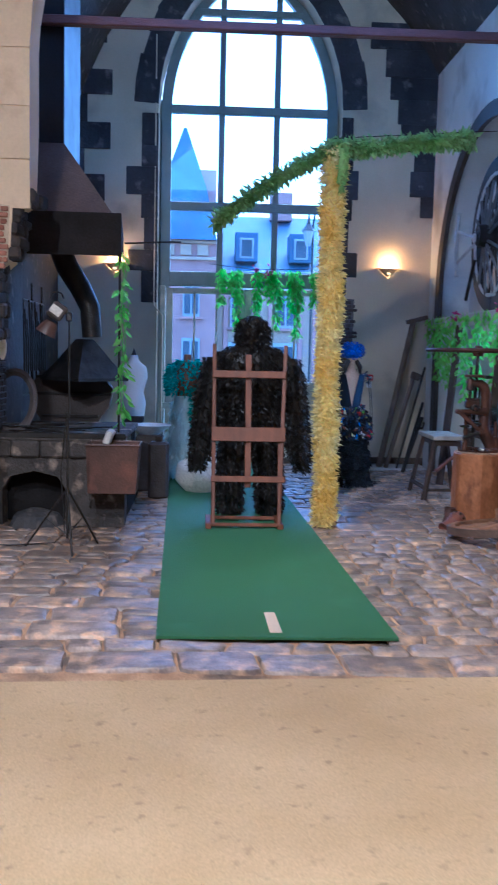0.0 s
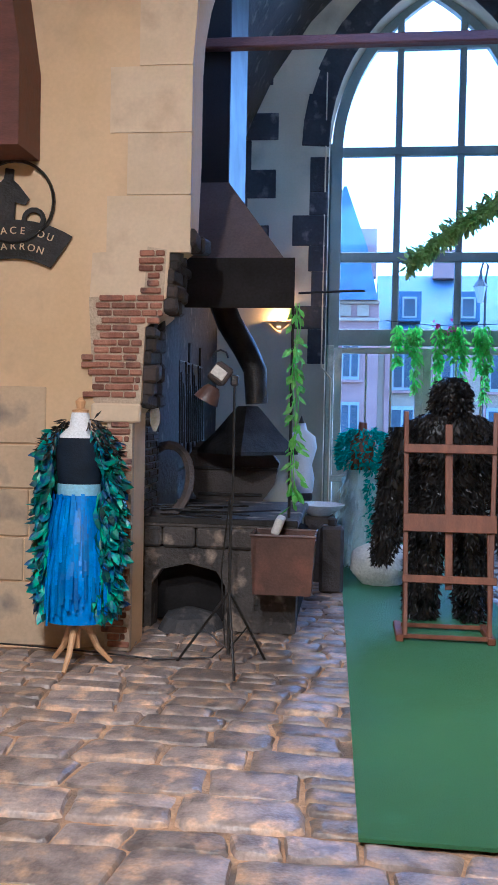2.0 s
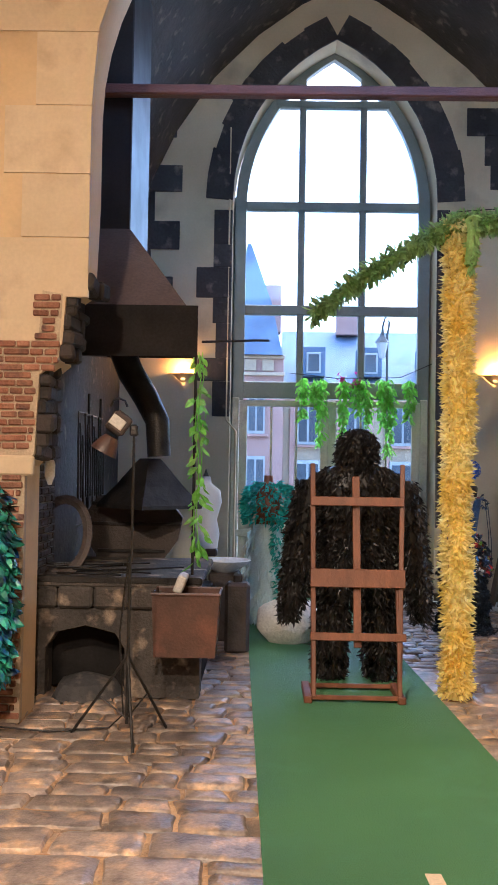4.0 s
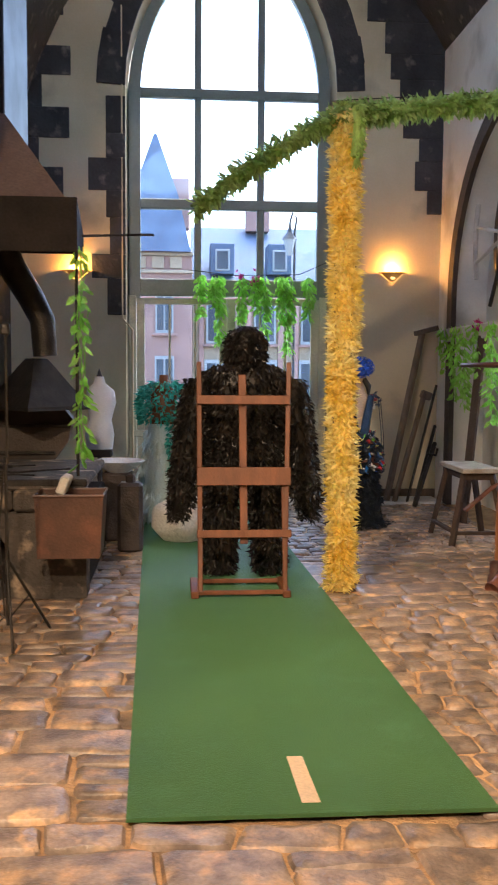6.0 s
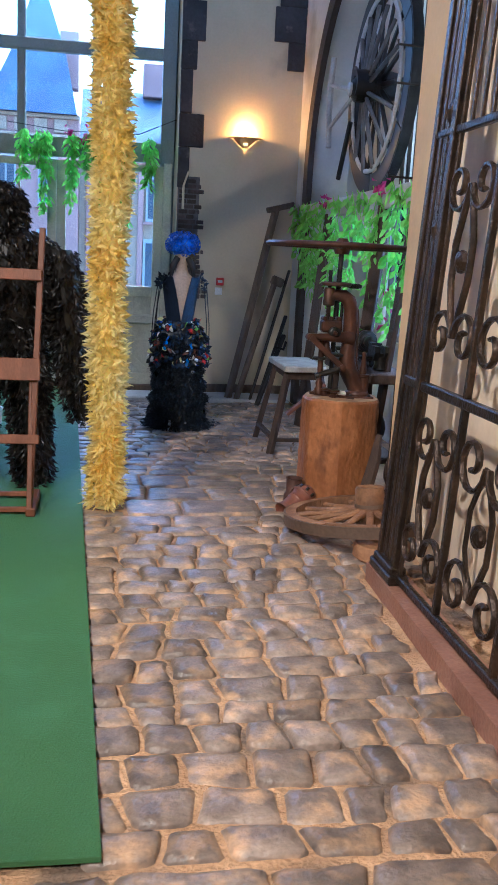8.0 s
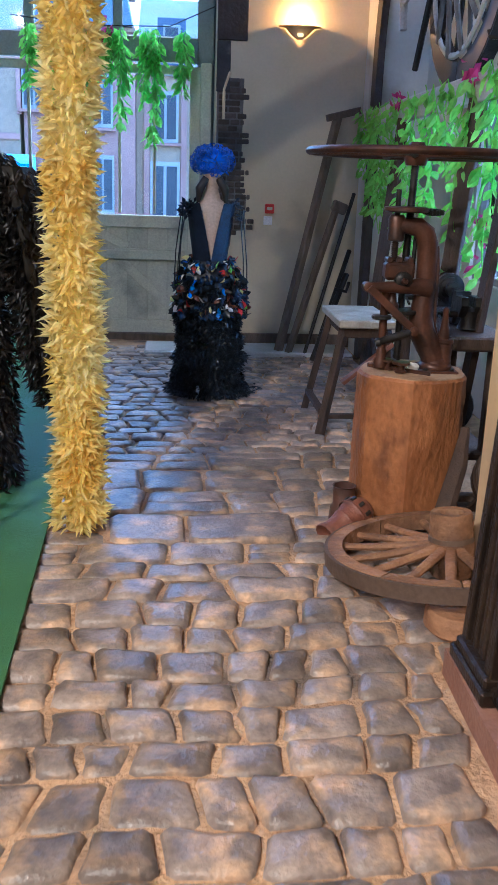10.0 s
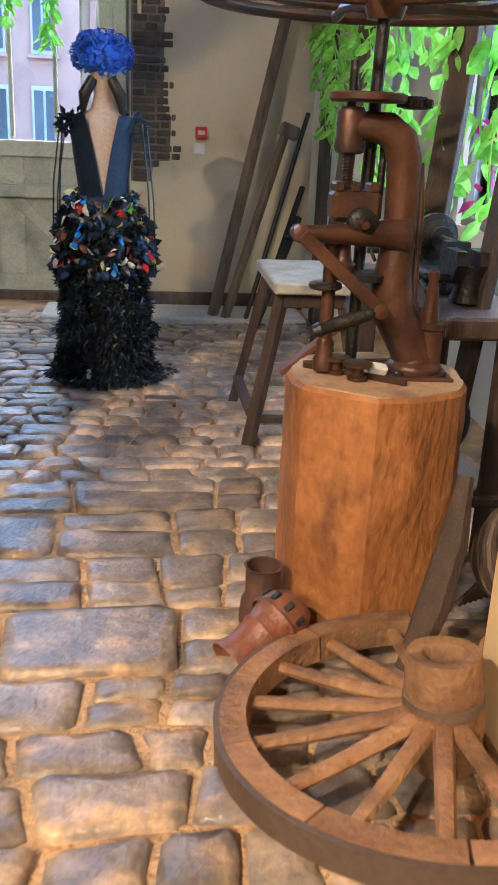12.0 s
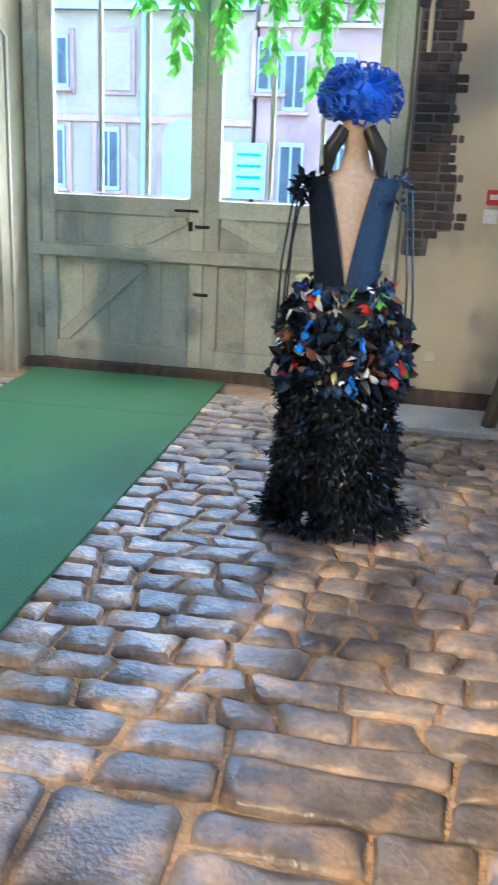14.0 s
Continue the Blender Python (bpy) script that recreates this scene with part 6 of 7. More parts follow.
part("foot_block", Geo().box(gy(6.93, 0.10), (0.10, 0.32, 0.05), bev=0.008).box(gy(6.93, 0.14), (0.08, 0.28, 0.04), bev=0.008), "gate", gt)
for y, r in ((7.05, 0.022), (7.015, 0.010), (6.985, 0.013), (6.945, 0.010), (6.91, 0.013), (6.82, 0.026), (6.765, 0.010)):
    part("upright", Geo().bar(gy(y, 0.10), gy(y, 4.1), r * 2), "gate", gt)
for y in (6.30, 5.72, 5.14, 4.60):
    part("upright", Geo().bar(gy(y, 0.09), gy(y, 4.1), 0.03), "gate", gt)
for z, hgt in ((0.115, 0.04), (1.03, 0.045), (2.15, 0.035), (3.2, 0.035), (4.1, 0.04)):
    part("cross_rail", Geo().box(gy(5.75, z), (0.035, 2.62, hgt), bev=0.006), "gate", gt)


def spiral(y, z, r, turns, start, side):
    pts = []
    for i in range(int(14 * turns) + 1):
        f = i / (14 * turns)
        a = start + side * f * turns * 6.283
        q = r * (1 - 0.8 * f)
        pts.append(gy(y + q * math.cos(a), z + q * math.sin(a)))
    return pts


for y0, y1 in ((6.82, 6.30), (6.30, 5.72), (5.72, 5.14), (5.14, 4.60)):
    ym, w = (y0 + y1) / 2, (y0 - y1) / 2
    for z0, z1 in ((0.13, 1.0), (1.06, 2.12)):
        zm = (z0 + z1) / 2
        for sy in (-1, 1):
            for sz in (-1, 1):
                cy, cz = ym + sy * w * 0.50, zm + sz * (z1 - z0) * 0.30
                sp = spiral(cy, cz, w * 0.46, 1.35, (math.pi if sy > 0 else 0), sy * sz)
                part("scroll", Geo().tube(sp, 0.011, 6, flat=1.5), "gate", gt, smooth=True)
            part("s_bar", Geo().tube([gy(ym + sy * w * 0.04, zm - (z1 - z0) * 0.30), gy(ym + sy * w * 0.35, zm - 0.08), gy(ym + sy * w * 0.35, zm + 0.08), gy(ym + sy * w * 0.04, zm + (z1 - z0) * 0.30)], 0.011, 6, flat=1.5), "gate", gt, smooth=True)
        part("rosette", Geo().lathe([(0.01, -0.03), (0.045, -0.015), (0.05, 0.0), (0.045, 0.015), (0.01, 0.03)], gy(ym, zm), 8, rot=(0, 90, 0)), "gate", gt)
    for sy in (-0.4, 0.0, 0.4):
        part("thin_bar", Geo().bar(gy(ym + sy * w, 2.15), gy(ym + sy * w, 4.1), 0.016), "gate", gt)
ym = 6.905
for z in (0.20, 0.88, 1.2):
    for sz in (-1, 1):
        part("scroll", Geo().tube(spiral(ym - 0.0, z + sz * 0.05, 0.038, 1.2, 0, sz), 0.007, 5), "gate", gt, smooth=True)
for z in (1.82, 1.95, 2.08):
    part("knot", Geo().box(gy(6.875, z), (0.05, 0.05, 0.05), (45, 0, 0), bev=0.012), "gate", gt)
part("bud", Geo().lathe([(0.01, -0.06), (0.035, -0.02), (0.04, 0.02), (0.012, 0.07)], gy(6.875, 1.72), 10), "gate", gt)
part("bud", Geo().lathe([(0.01, -0.06), (0.035, -0.02), (0.04, 0.02), (0.012, 0.07)], gy(6.875, 2.22), 10), "gate", gt)
for z in (2.05, 2.55, 2.75):
    t = thing("wall_hook", (3.05, 7.99, z), "small iron hook driven into the pier edge", "hook", "hooks in the pier")
    part("hook", Geo().tube([(3.10, 7.99, z), (3.04, 8.01, z), (2.92, 8.02, z + 0.005), (2.915, 8.02, z + 0.03)], 0.007, 6), "iron", t)

# ---- the recess: wheel, board and garlands ----
HB = (3.52, 10.62, 2.98)
w = spoked_wheel("hanging_cart_wheel", "large dark cart wheel hung in the arched recess", (3.60, 10.60, 3.02), 0.88, 0.09, 14, (0, -90, 0), ("flue", "flue", "iron"), 0.34, 0.12, 0.16)
# Pale ring and grey spokes paint the dark wheel's lit edges and highlights.
w = thing("white_wheel_rim", (3.47, 10.55, 3.02), "loose hub and felloe with a pale ring and grey spokes for the dark wheel's lit edges", "wheel")
pts = [(3.54, 10.40 + 0.67 * math.cos(radians(a)), 3.02 + 0.69 * math.sin(radians(a))) for a in range(0, 360, 10)]
part("rim", Geo().tube([(x, 21.0 - y, z) for x, y, z in pts], 0.022, 6, closed=True, flat=0.7), "greyboard", w)
for k, a in enumerate((20, 42, 66, 88, 110, 132, 154, -20, -48, -75, -100, -128)):
    l = 0.66
    part("spoke", Geo().tube([(3.46, HB[1] - 0.07 * math.cos(radians(a)), 2.98 + 0.07 * math.sin(radians(a))), (3.53, HB[1] - l * math.cos(radians(a)), 2.98 + l * math.sin(radians(a)))], 0.018, 6), "wheelgrey", w)
part("hub", Geo().lathe([(0.05, -0.10), (0.10, -0.06), (0.11, 0.05), (0.09, 0.10)], (3.44, HB[1], 2.98), 18, rot=(0, 90, 0)), "iron", w, "dark iron-bound hub", True)
part("hub_cap", Geo().lathe([(0.03, -0.015), (0.055, -0.01), (0.055, 0.01), (0.02, 0.012)], (3.335, HB[1], 2.98), 14, rot=(0, 90, 0)), "greyboard", w)
for z1 in (3.05, 2.86):
    part("long_spoke", Geo().tube([(3.42, HB[1] + 0.08, 2.98), (3.42, 11.62, z1 + 0.13 if z1 > 3 else z1 - 0.06)], 0.020, 6), "greyboard", w)
part("felloe_piece", Geo().tube([(3.42, 11.60, 2.62), (3.42, 11.66, 2.9), (3.42, 11.66, 3.2), (3.42, 11.60, 3.42)], 0.028, 6), "greyboard", w)
part("dark_lever", Geo().tube([(3.42, 11.15, 2.30), (3.42, 10.85, 2.75)], 0.022, 6), "iron", w)
a_ = thing("recess_band", (3.45, 10.68, 2.4), "dark timber arch band edging the recess", "arch", kind="structure")
inn, out = arc(10.68, 2.45, 1.88, 0, 180, 26), arc(10.68, 2.45, 2.06, 0, 180, 26)
part("band", Geo().prism(inn + [(8.80, 0.0), (8.62, 0.0)] + out[::-1] + [(12.74, 0.0), (12.56, 0.0)], 3.44, 3.50, "x"), "bellows", a_)
bd = thing("garland_board", (3.44, 10.7, 2.0), "long grey-white board across the recess carrying garlands", "board")
part("board", Geo().box((3.42, 10.75, 2.05), (0.04, 4.0, 0.16), bev=0.008), "greyboard", bd)
part("bracket", Geo().box((3.45, 12.6, 2.0), (0.05, 0.08, 0.3), bev=0.008).box((3.45, 8.85, 2.0), (0.05, 0.08, 0.3), bev=0.008), "oldwood", bd)
y = 12.55
k = 0
while y > 8.8:
    l = rnd(0.95, 1.2) if y < 9.9 else rnd(0.45, 0.75) if k % 3 == 0 else rnd(0.75, 1.05)
    garland("side_garland", 3.37, y, 2.14, [(0, 0, l, int(60 * l)), (-0.03, 0.05, l * 0.8, int(26 * l))], "bright green leaf garland hanging from the grey board", (0.105, 0.046), 10 if k in (3, 7) else 0)
    y -= rnd(0.26, 0.50)
    k += 1
t = thing("magenta_garland", (3.4, 9.2, 1.25), "tuft of magenta petals among the leaves", "garland")
g = Geo()
ps = [(3.38 + rnd(-0.04, 0.04), 9.25 + rnd(-0.05, 0.05), rnd(1.08, 1.42)) for _ in range(18)]
part("petals", g.leaves(ps, [(rnd(-1, 1), rnd(-1, 1), -0.6) for _ in ps], 0.06, 0.04), "pink", t)
# Panel glazed instead of planked, so that added light brightens the recess.
pl = thing("window_3", (3.78, 9.4, 2.2), "cream frosted panel with thin vertical bars above the board, glazed to brighten the recess", "window", kind="structure")
part("frosted_pane", Geo().box((3.80, 9.45, 2.98), (0.008, 1.95, 1.56), bev=0), "frost", pl)
y = 8.5
while y < 10.45:
    part("glazing_bar", Geo().box((3.775, y, 2.98), (0.03, 0.022, 1.58), bev=0.004), "oldwood", pl)
    y += 0.16
part("head_rail", Geo().box((3.72, 9.45, 3.80), (0.04, 2.0, 0.12), bev=0.008), "greyboard", pl)
win2 = thing("window_2", (3.95, 9.75, 0.9), "barred side window behind the garlands", "window", kind="structure")
for y in (8.52, 8.95, 9.38, 9.81, 10.24, 10.67, 11.0):
    part("bar", Geo().box((3.95, y, 1.57), (0.05, 0.04, 1.36), bev=0.006), "whitewood", win2)
for z in (0.92, 1.6, 2.22):
    part("rail", Geo().box((3.96, 9.76, z), (0.05, 2.5, 0.05), bev=0.006), "whitewood", win2)
o = part("pane", Geo().box((3.97, 9.75, 1.57), (0.006, 2.5, 1.3), bev=0), "glass", win2)
o.visible_shadow = False
for y, lx in ((9.55, 0.10), (9.0, -0.05), (11.3, 0.05)):
    t = thing("leaning_plank", (3.4, y, 0), "dark wooden plank leaning in the recess", "plank", "planks in the recess")
    part("plank", Geo().bar((3.22, y - 0.05, 0.0), (3.42, y + lx, 2.0), 0.11, 0.035), "darkwood", t)

# work bench behind the log; dark ironwork is added to darken the recess
wb = thing("work_bench", (3.2, 9.4, 0), "low dark work bench crowded with old ironwork", "bench")
part("top", Geo().box((3.26, 9.30, 0.80), (0.36, 1.1, 0.07), bev=0.01), "darkwood", wb)
for x, y in ((3.14, 8.85), (3.14, 9.75), (3.38, 8.85), (3.38, 9.75)):
    part("leg", Geo().box((x, y, 0.385), (0.07, 0.07, 0.77), bev=0.01), "darkwood", wb)
part("shelf", Geo().box((3.26, 9.3, 0.22), (0.32, 1.0, 0.04), bev=0.01), "darkwood", wb)
def vice(x, y, z):
    v = thing("bench_vice", (x, y, z), "black iron bench vice", "vice", "vices")
    part("body", Geo().lathe([(0.035, 0.0), (0.06, 0.01), (0.045, 0.05), (0.05, 0.10), (0.03, 0.12)], (x, y, z), 14), "iron", v, smooth=True)
    for dx, w in ((0.03, 0.05), (-0.05, 0.035)):
        part("jaw", Geo().prism([(y - 0.07, z + 0.13), (y - 0.06, z + 0.17), (y + 0.06, z + 0.17), (y + 0.07, z + 0.13), (y + 0.03, z + 0.07), (y - 0.03, z + 0.07)], x + dx - w / 2, x + dx + w / 2, "x"), "iron", v)
    part("screw", Geo().tube([(x - 0.17, y, z + 0.08), (x + 0.02, y, z + 0.08)], 0.016, 10), "iron", v, smooth=True)
    part("handle", Geo().tube([(x - 0.16, y - 0.08, z + 0.05), (x - 0.16, y + 0.08, z + 0.11)], 0.008, 6), "iron", v)


vice(3.27, 8.98, 0.835)
vice(3.27, 9.66, 0.835)
t = thing("bench_lathe", (3.28, 9.32, 0.835), "lathe-shaped black machinery with a stepped pulley, added to darken the recess", "lathe")
part("bed", Geo().box((3.28, 9.32, 0.87), (0.12, 0.46, 0.05), bev=0.012), "iron", t)
part("headstock", Geo().prism([(9.42, 0.89), (9.54, 0.89), (9.52, 1.02), (9.44, 1.02)], 3.22, 3.34, "x"), "iron", t)
part("tailstock", Geo().prism([(9.12, 0.89), (9.22, 0.89), (9.20, 1.01), (9.14, 1.01)], 3.24, 3.32, "x"), "iron", t)
part("pulley", Geo().lathe([(0.03, -0.07), (0.08, -0.06), (0.08, -0.03), (0.06, -0.025), (0.06, 0.0), (0.04, 0.005), (0.04, 0.04)], (3.28, 9.36, 1.0), 20, rot=(90, 0, 0)), "iron", t, smooth=True)
part("spindle", Geo().tube([(3.28, 9.14, 1.0), (3.28, 9.56, 1.0)], 0.014, 8), "iron", t)
bk = thing("wicker_basket", (3.24, 8.62, 0), "dark ribbed wicker basket tipped beside the log", "basket")
mb = pose(3.28, 8.44, 0.20, 62, 0, 18)
for k in range(9):
    r, z = 0.09 + 0.085 * math.sin(0.2 + k * 0.17), 0.026 * k
    part("weave_ring", Geo().tube([tuple(mb @ Vector((r * math.cos(a * 0.3491), r * math.sin(a * 0.3491), z))) for a in range(18)], 0.012, 6, closed=True), "oldwood" if k % 3 == 0 else "darkwood", bk, smooth=True)
for k in range(12):
    a = k * 0.5236
    part("stake", Geo().tube([tuple(mb @ Vector(((0.086 + 0.085 * math.sin(0.2 + j * 0.34)) * math.cos(a), (0.086 + 0.085 * math.sin(0.2 + j * 0.34)) * math.sin(a), 0.052 * j))) for j in range(5)], 0.007, 5), "darkwood", bk)
part("base", Geo().add(*(lambda q: (q.v, q.f))(Geo().lathe([(0.10, -0.012), (0.104, 0.0), (0.09, 0.008)], seg=18)), 0, mb), "darkwood", bk)
t = thing("iron_drum", (3.26, 9.3, 0.24), "dark iron drum on the bench shelf", "drum")
part("drum", Geo().lathe([(0.14, -0.2), (0.15, -0.18), (0.15, 0.18), (0.14, 0.2)], (3.24, 9.3, 0.395), 20, rot=(90, 0, 0)), "iron", t, smooth=True)
t = thing("wicker_hoop", (3.28, 8.3, 0.0), "curved bundle of brown rods behind the log", "bundle")
for k in range(7):
    part("rod", Geo().tube([(3.16 + 0.02 * k, 8.45 + 0.01 * k, 0.05), (3.3 + 0.02 * k, 8.42, 0.24), (3.36, 8.55 + 0.015 * k, 0.52), (3.39, 8.8, 0.72)], 0.010, 6), "darkwood", t)

# tools leaning in the back corner
def leaning(name, label, a, b, w, d, m):
    t = thing(name, a, label, "tool", "tools leaning in the corner")
    part("shaft", Geo().bar(a, b, w, d, bev=0.008), m, t)
    return t


t = leaning("leaning_post", "long grey timber post leaning in the corner", (2.72, 12.70, 0.0), (3.20, 12.95, 2.10), 0.075, 0.06, "oldwood")
part("crosspiece", Geo().bar((3.10, 12.92, 2.08), (3.40, 12.98, 2.16), 0.07, 0.06), "oldwood", t)
t = leaning("leaning_bar", "grey timber bar with a block end leaning in the corner", (2.80, 12.62, 0.0), (3.22, 12.9, 1.30), 0.06, 0.05, "oldwood")
part("block", Geo().box((3.25, 12.9, 1.32), (0.14, 0.08, 0.10), (0, 20, 0), bev=0.015), "oldwood", t)
leaning("leaning_rod", "dark iron rod leaning in the corner", (2.95, 12.6, 0.0), (3.38, 12.9, 1.45), 0.03, 0.03, "iron")
leaning("leaning_rod", "dark iron rod leaning in the corner", (3.02, 12.5, 0.0), (3.36, 12.85, 0.95), 0.04, 0.03, "iron")
t = leaning("leaning_auger", "black iron auger leaning in the corner", (3.0, 12.4, 0.0), (3.32, 12.7, 0.75), 0.05, 0.04, "iron")
part("crank", Geo().tube([(3.2, 12.6, 0.62), (3.30, 12.58, 0.60), (3.33, 12.62, 0.68)], 0.016, 6), "iron", t)
t = thing("stone_ledge", (2.75, 12.6, 0), "pale stone slab edging the cobbles", "slab", kind="structure")
part("slab", Geo().box((2.45, 12.83, 0.0), (1.9, 0.5, 0.07), bev=0.015), "greyboard", t)

# ---- bricks of the broken pier ----
br = thing("brick_pier", (-1.6, 7.55, 0), "broken old red brick edge of the arch pier", "brickwork", kind="structure")
part("mortar_bed", Geo().prism([(-1.72, 0), (-1.545, 0), (-1.545, 1.62), (-1.49, 1.70), (-1.47, 2.2), (-1.35, 2.3), (-1.33, 2.72), (-1.46, 2.74), (-1.48, 2.42), (-1.86, 2.40), (-1.82, 1.70), (-1.72, 1.6)], 7.54, 7.60), "lime", br)
proto = {}


def brick_mesh(L_, h_, d_, m):
    key = (round(L_, 2), round(h_, 3), m)
    if key not in proto:
        g = Geo().box((0, 0, 0), (L_, d_, h_), bev=0.006)
        me = bpy.data.meshes.new("brick")
        me.from_pydata(g.v, [], g.f)
        me.materials.append(M[m])
        proto[key] = me
    return proto[key]


def lay(parent, x0, x1, z, h_, y, m, facing="y"):
    x = x0
    while x < x1 - 0.03:
        L_ = min(random.choice((0.09, 0.11, 0.20, 0.17)), x1 - x)
        ob = new("brick", brick_mesh(max(round(L_ - 0.012, 2), 0.03), h_ - 0.012, 0.05, m))
        place = (x + L_ / 2, y + rnd(-0.004, 0.004), z + h_ / 2) if facing == "y" else (y + rnd(-0.004, 0.004), x + L_ / 2, z + h_ / 2)
        ob.matrix_basis = pose(*place, 0, rnd(-1, 1), (0 if facing == "y" else 90))
        ob.parent = parent
        ob.matrix_parent_inverse = parent.matrix_basis.inverted()
        x += L_


z = 0.02
while z < 2.70:
    xr = -1.55 if z < 1.6 else -1.49 if z < 2.2 else -1.345
    xl = -1.72 if z < 1.58 else -1.86 if z < 2.0 else -1.80 if z < 2.38 else -1.50
    if 1.60 < z < 1.70:
        z += 0.05
        continue
    lay(br, xl + rnd(-0.07, 0.05), xr + rnd(-0.03, 0.012), z, 0.050, 7.548, "brick")
    z += 0.050
part("patch_stone", Geo().box((-1.66, 7.544, 1.62), (0.34, 0.06, 0.13), bev=0.02), "limestone", br)
cheek = thing("forge_cheek", (-1.62, 8.3, 0.85), "smoke-blackened brick cheek wall with pale joints", "brickwork", kind="structure")
part("mortar_bed", Geo().box((-1.63, 8.32, 1.72), (0.03, 0.68, 1.78), bev=0), "greymortar", cheek)
z = 0.85
while z < 2.55:
    lay(cheek, 7.99 + rnd(0, 0.05), 8.64, z, 0.056, -1.622, "sootbrick", "x")
    z += 0.056
# near-black stones added behind the pier's edge, where the cheek wall should show
ragged = thing("broken_masonry", (-1.45, 7.8, 1.6), "ragged near-black stones added to darken the reveal of the pier", "stonework", kind="structure")
z = 1.66
while z < 2.80:
    xe = -1.50 if z < 1.75 else -1.47 if z < 2.2 else -1.33 if z < 2.66 else -1.18
    h_ = rnd(0.06, 0.12)
    for y in (7.68, 7.88):
        part("stone", Geo().box((xe + rnd(-0.01, 0.03), y + rnd(-0.02, 0.02), z + h_ / 2), (rnd(0.08, 0.13), rnd(0.19, 0.24), h_), (rnd(-6, 6), rnd(-6, 6), rnd(-14, 14)), bev=0.018), "sootbrick", ragged)
    z += h_ * 0.92
z = 0.92
while z < 2.36:
    xr = 2.30 if z < 1.05 else 2.45 if z < 1.42 else 2.40
    lay(patch, 2.14, xr + rnd(-0.07, 0.05), z, 0.054, BACK + 0.012, "dbrick")
    z += 0.054

# ---- cobbles ----
def carpet_span(y):
    f = (y - 5.0) / 7.3
    return 0.0 - 0.2 * f, 1.359 - 0.27 * f


R = random.Random(7)


def course(x, y):
    """How far a joint between two courses wanders at a place."""
    return 0.030 * math.sin(1.2 * x + 0.5 * y) + 0.030 * noise.noise(Vector((x * 1.7, y * 1.1, 0.3))) + 0.016 * noise.noise(Vector((x * 5.0, y * 4.0, 2.3)))


def worn_stone(corners, joint, dome, lift):
    """A worn block between four joint corners: a skirt in the mortar, a rounded shoulder and an uneven top."""
    c = sum((Vector(p) for p in corners), Vector((0, 0))) / 4
    loop = []
    for i in range(4):
        p, q = Vector(corners[i]), Vector(corners[(i + 1) % 4])
        for f in (0.10, 0.5, 0.90):
            m = p.lerp(q, f)
            d = c - m
            loop.append(m + d.normalized() * joint * R.uniform(0.45, 1.45))
    n = len(loop)
    tilt = Vector((R.uniform(-0.035, 0.035), R.uniform(-0.035, 0.035)))
    chip = [R.uniform(0.7, 1.5) for _ in range(n)]
    vs = []
    for inset, z, rough in ((0.0, -0.055, 0), (0.001, -0.014, 0.005), (0.011, -0.001, 0.003), (0.040, dome, 0.004)):
        for k, m in enumerate(loop):
            d = c - m
            e = min(inset * (chip[k] if inset else 1), d.length * 0.55)
            w = m + d.normalized() * e
            vs.append((w.x - c.x, w.y - c.y, z + (tilt.dot(w - c) if z > -0.05 else 0) + R.uniform(-rough, rough)))
    vs.append((R.uniform(-0.01, 0.01), R.uniform(-0.01, 0.01), dome + R.uniform(-0.003, 0.004)))
    fs = [(i * n + k, i * n + (k + 1) % n, (i + 1) * n + (k + 1) % n, (i + 1) * n + k) for i in range(3) for k in range(n)]
    fs += [(3 * n + k, 3 * n + (k + 1) % n, 4 * n) for k in range(n)]
    return (c.x, c.y, lift), vs, fs


stones = []


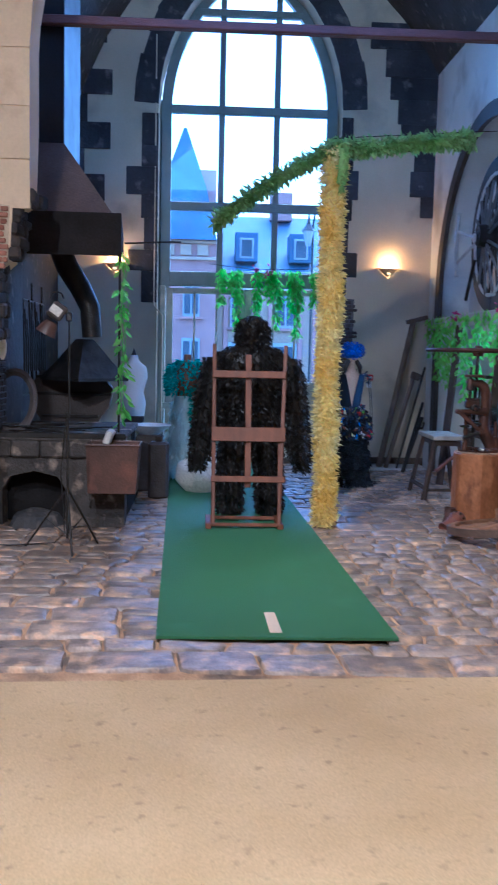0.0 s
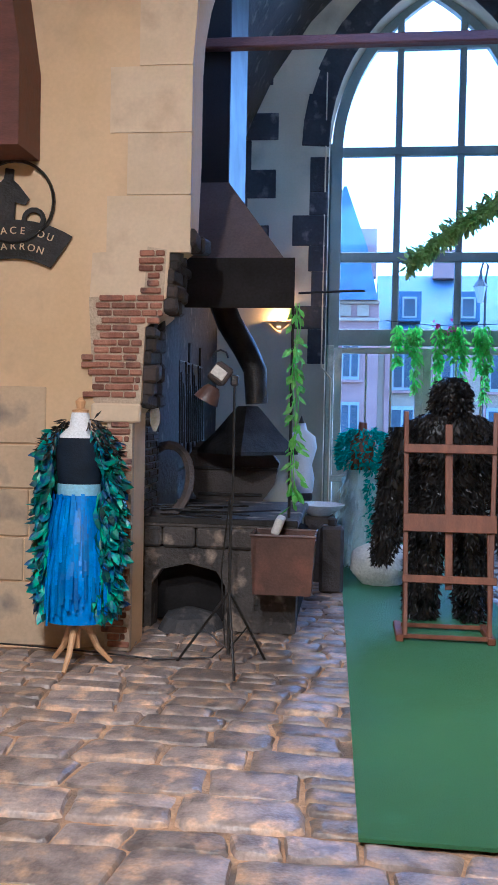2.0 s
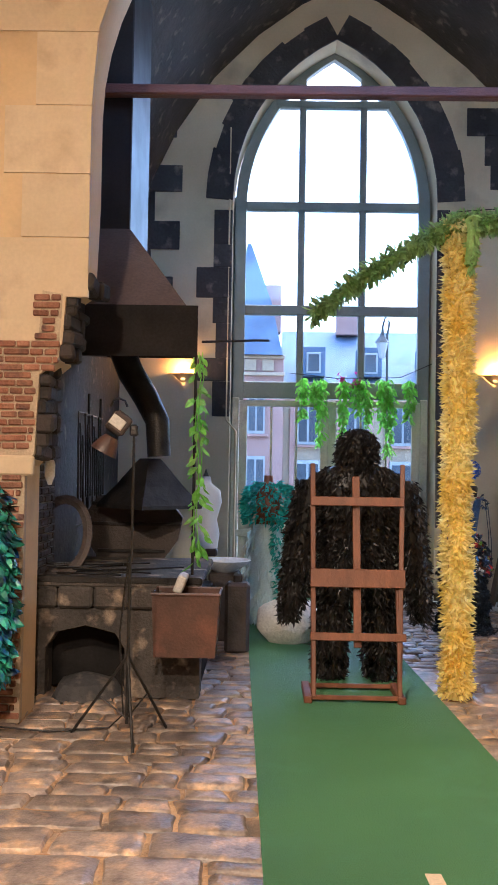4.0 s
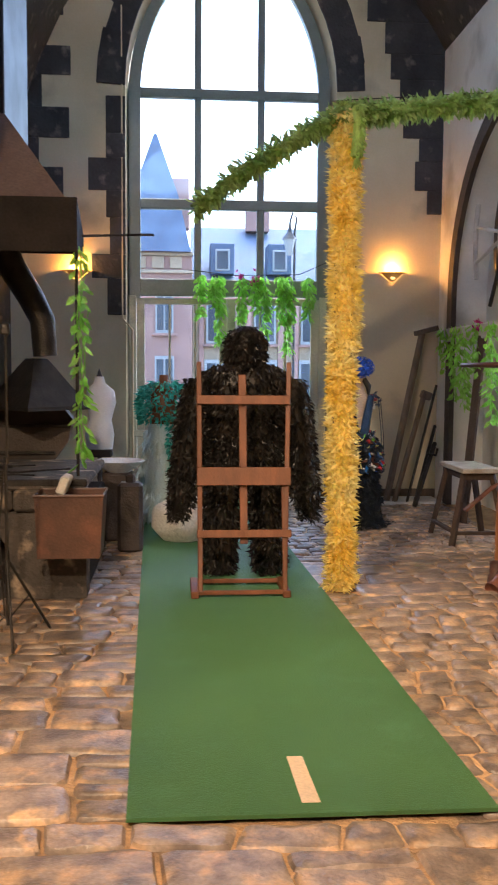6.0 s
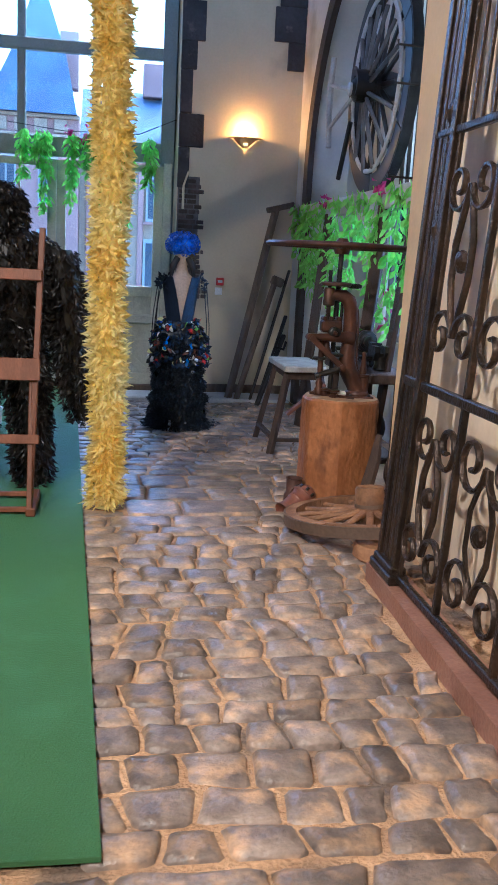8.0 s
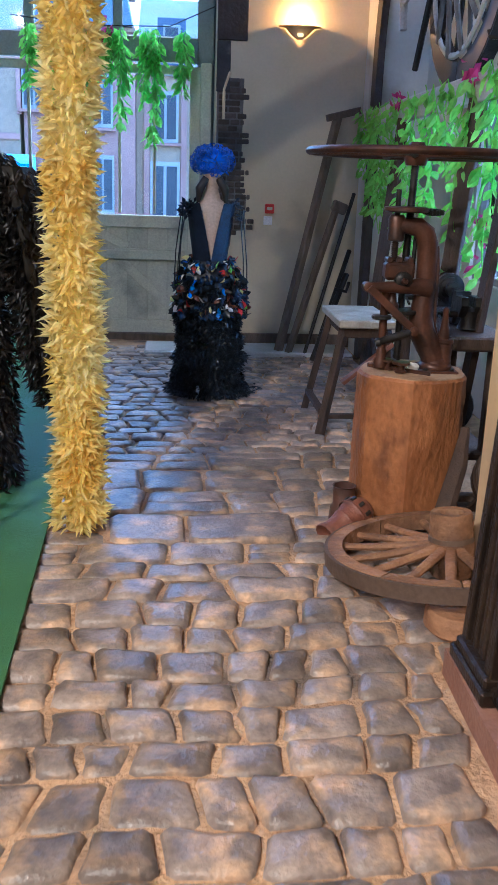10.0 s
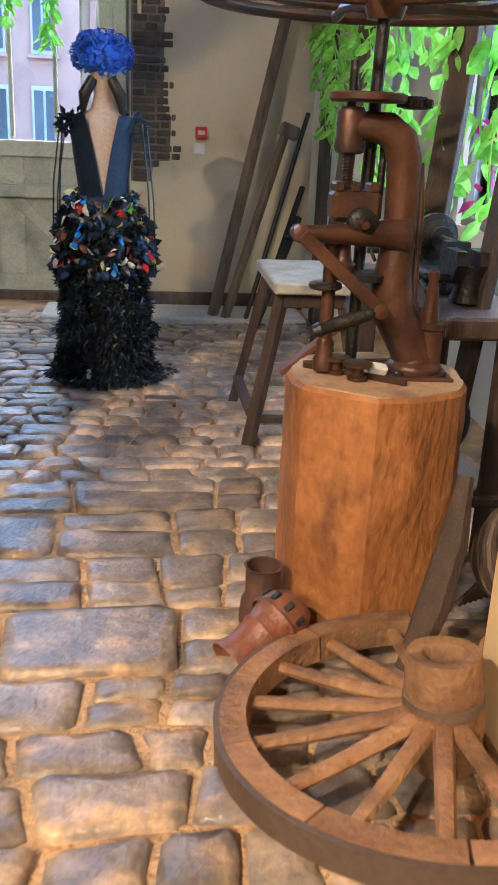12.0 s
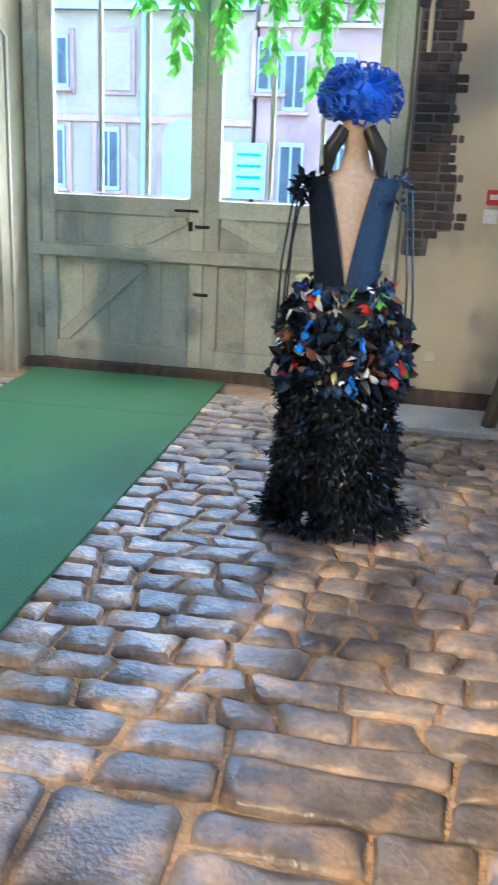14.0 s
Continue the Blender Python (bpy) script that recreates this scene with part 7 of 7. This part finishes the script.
def pave(x0, x1, y0, y1, bands):
    """Courses of blocks over a strip; bands give the depth and the width of the blocks by how far up the strip they lie."""
    y = y0
    while y < y1 - 0.05:
        for top, dd, ww, joint, dome in bands:
            if y < top:
                break
        d = min(R.uniform(*dd), y1 - y)
        xs, xe = (x0(y + d / 2), x1(y + d / 2))
        cuts = [xs]
        while cuts[-1] < xe - ww[0] * 0.6:
            cuts.append(min(cuts[-1] + (R.uniform(0.14, 0.28) if cuts[-1] > 2.02 and 7.5 < y < 9.3 else R.uniform(*ww)), xe))
        slant = [R.uniform(-0.022, 0.022) for _ in cuts]
        for i in range(len(cuts) - 1):
            a, b, sa, sb = cuts[i], cuts[i + 1], slant[i], slant[i + 1]
            if b - a < 0.06:
                continue
            halves = ((0.0, 1.0),)
            if (b - a < 0.30 and d > 0.21) or (d > 0.26 and R.random() < 0.3):
                f = R.uniform(0.38, 0.62)
                halves = ((0.0, f), (f, 1.0))
            for f0, f1 in halves:
                ya, yb = y + d * f0, y + d * f1
                quad = [(a - sa + 2 * sa * f0, ya + course(a, ya)), (b - sb + 2 * sb * f0, ya + course(b, ya)), (b - sb + 2 * sb * f1, yb + course(b, yb)), (a - sa + 2 * sa * f1, yb + course(a, yb))]
                xc, yc = (a + b) / 2, (ya + yb) / 2
                sandy = xc < -1.0 and yc < 4.45 + (-1.0 - xc) * 1.15
                hearth = -1.70 < a and b < -0.5 and 8.3 < yc < 9.6
                if not sandy and not hearth:
                    stones.append(worn_stone(quad, joint, dome, R.uniform(-0.008, 0.009)))
        y += d


SMALL, SLAB = (0.12, 0.25), (0.28, 0.56)
pave(lambda y: -4.6, lambda y: 2.66, 4.50, 5.02, [(4.8, (0.30, 0.34), (0.40, 0.80), 0.008, 0.003), (9, (0.17, 0.21), (0.20, 0.42), 0.008, 0.003)])
pave(lambda y: carpet_span(y)[1] - 0.06, lambda y: 2.66 if y < 7.15 else 3.40, 5.02, 13.0,
     [(7.55, (0.14, 0.21), SMALL, 0.0095, 0.004), (8.0, (0.16, 0.24), (0.18, 0.40), 0.0095, 0.003), (9.25, (0.26, 0.38), SLAB, 0.0085, 0.002), (14, (0.11, 0.16), (0.13, 0.27), 0.0075, 0.004)])
pave(lambda y: -4.6 if y < 7.5 else -1.83, lambda y: carpet_span(y)[0] + 0.06, 5.02, 13.0,
     [(6.1, (0.22, 0.36), (0.24, 0.62), 0.013, 0.003), (7.4, (0.14, 0.24), (0.18, 0.46), 0.010, 0.003), (14, (0.13, 0.20), (0.15, 0.34), 0.007, 0.004)])


def near(s):
    return (s[0][0] - 1.9) ** 2 * 0.7 + (s[0][1] - 7.2) ** 2


stones.sort(key=near)
for place, vs, fs in stones[:300]:
    me = bpy.data.meshes.new("cobble")
    me.from_pydata(vs, [], fs)
    me.materials.append(M["stone"])
    me.shade_smooth()
    ob = new("cobble", me)
    ob.matrix_basis = Matrix.Translation(place)
    ob.parent = cobbled
    ob.matrix_parent_inverse = cobbled.matrix_basis.inverted()
g = Geo()
for place, vs, fs in stones[300:]:
    g.add(vs, fs, 0, Matrix.Translation(place))
rest = part("far_cobbles", g, "stone", cobbled, "more worn grey cobbles", True)
tagged(rest, kind="stuff")
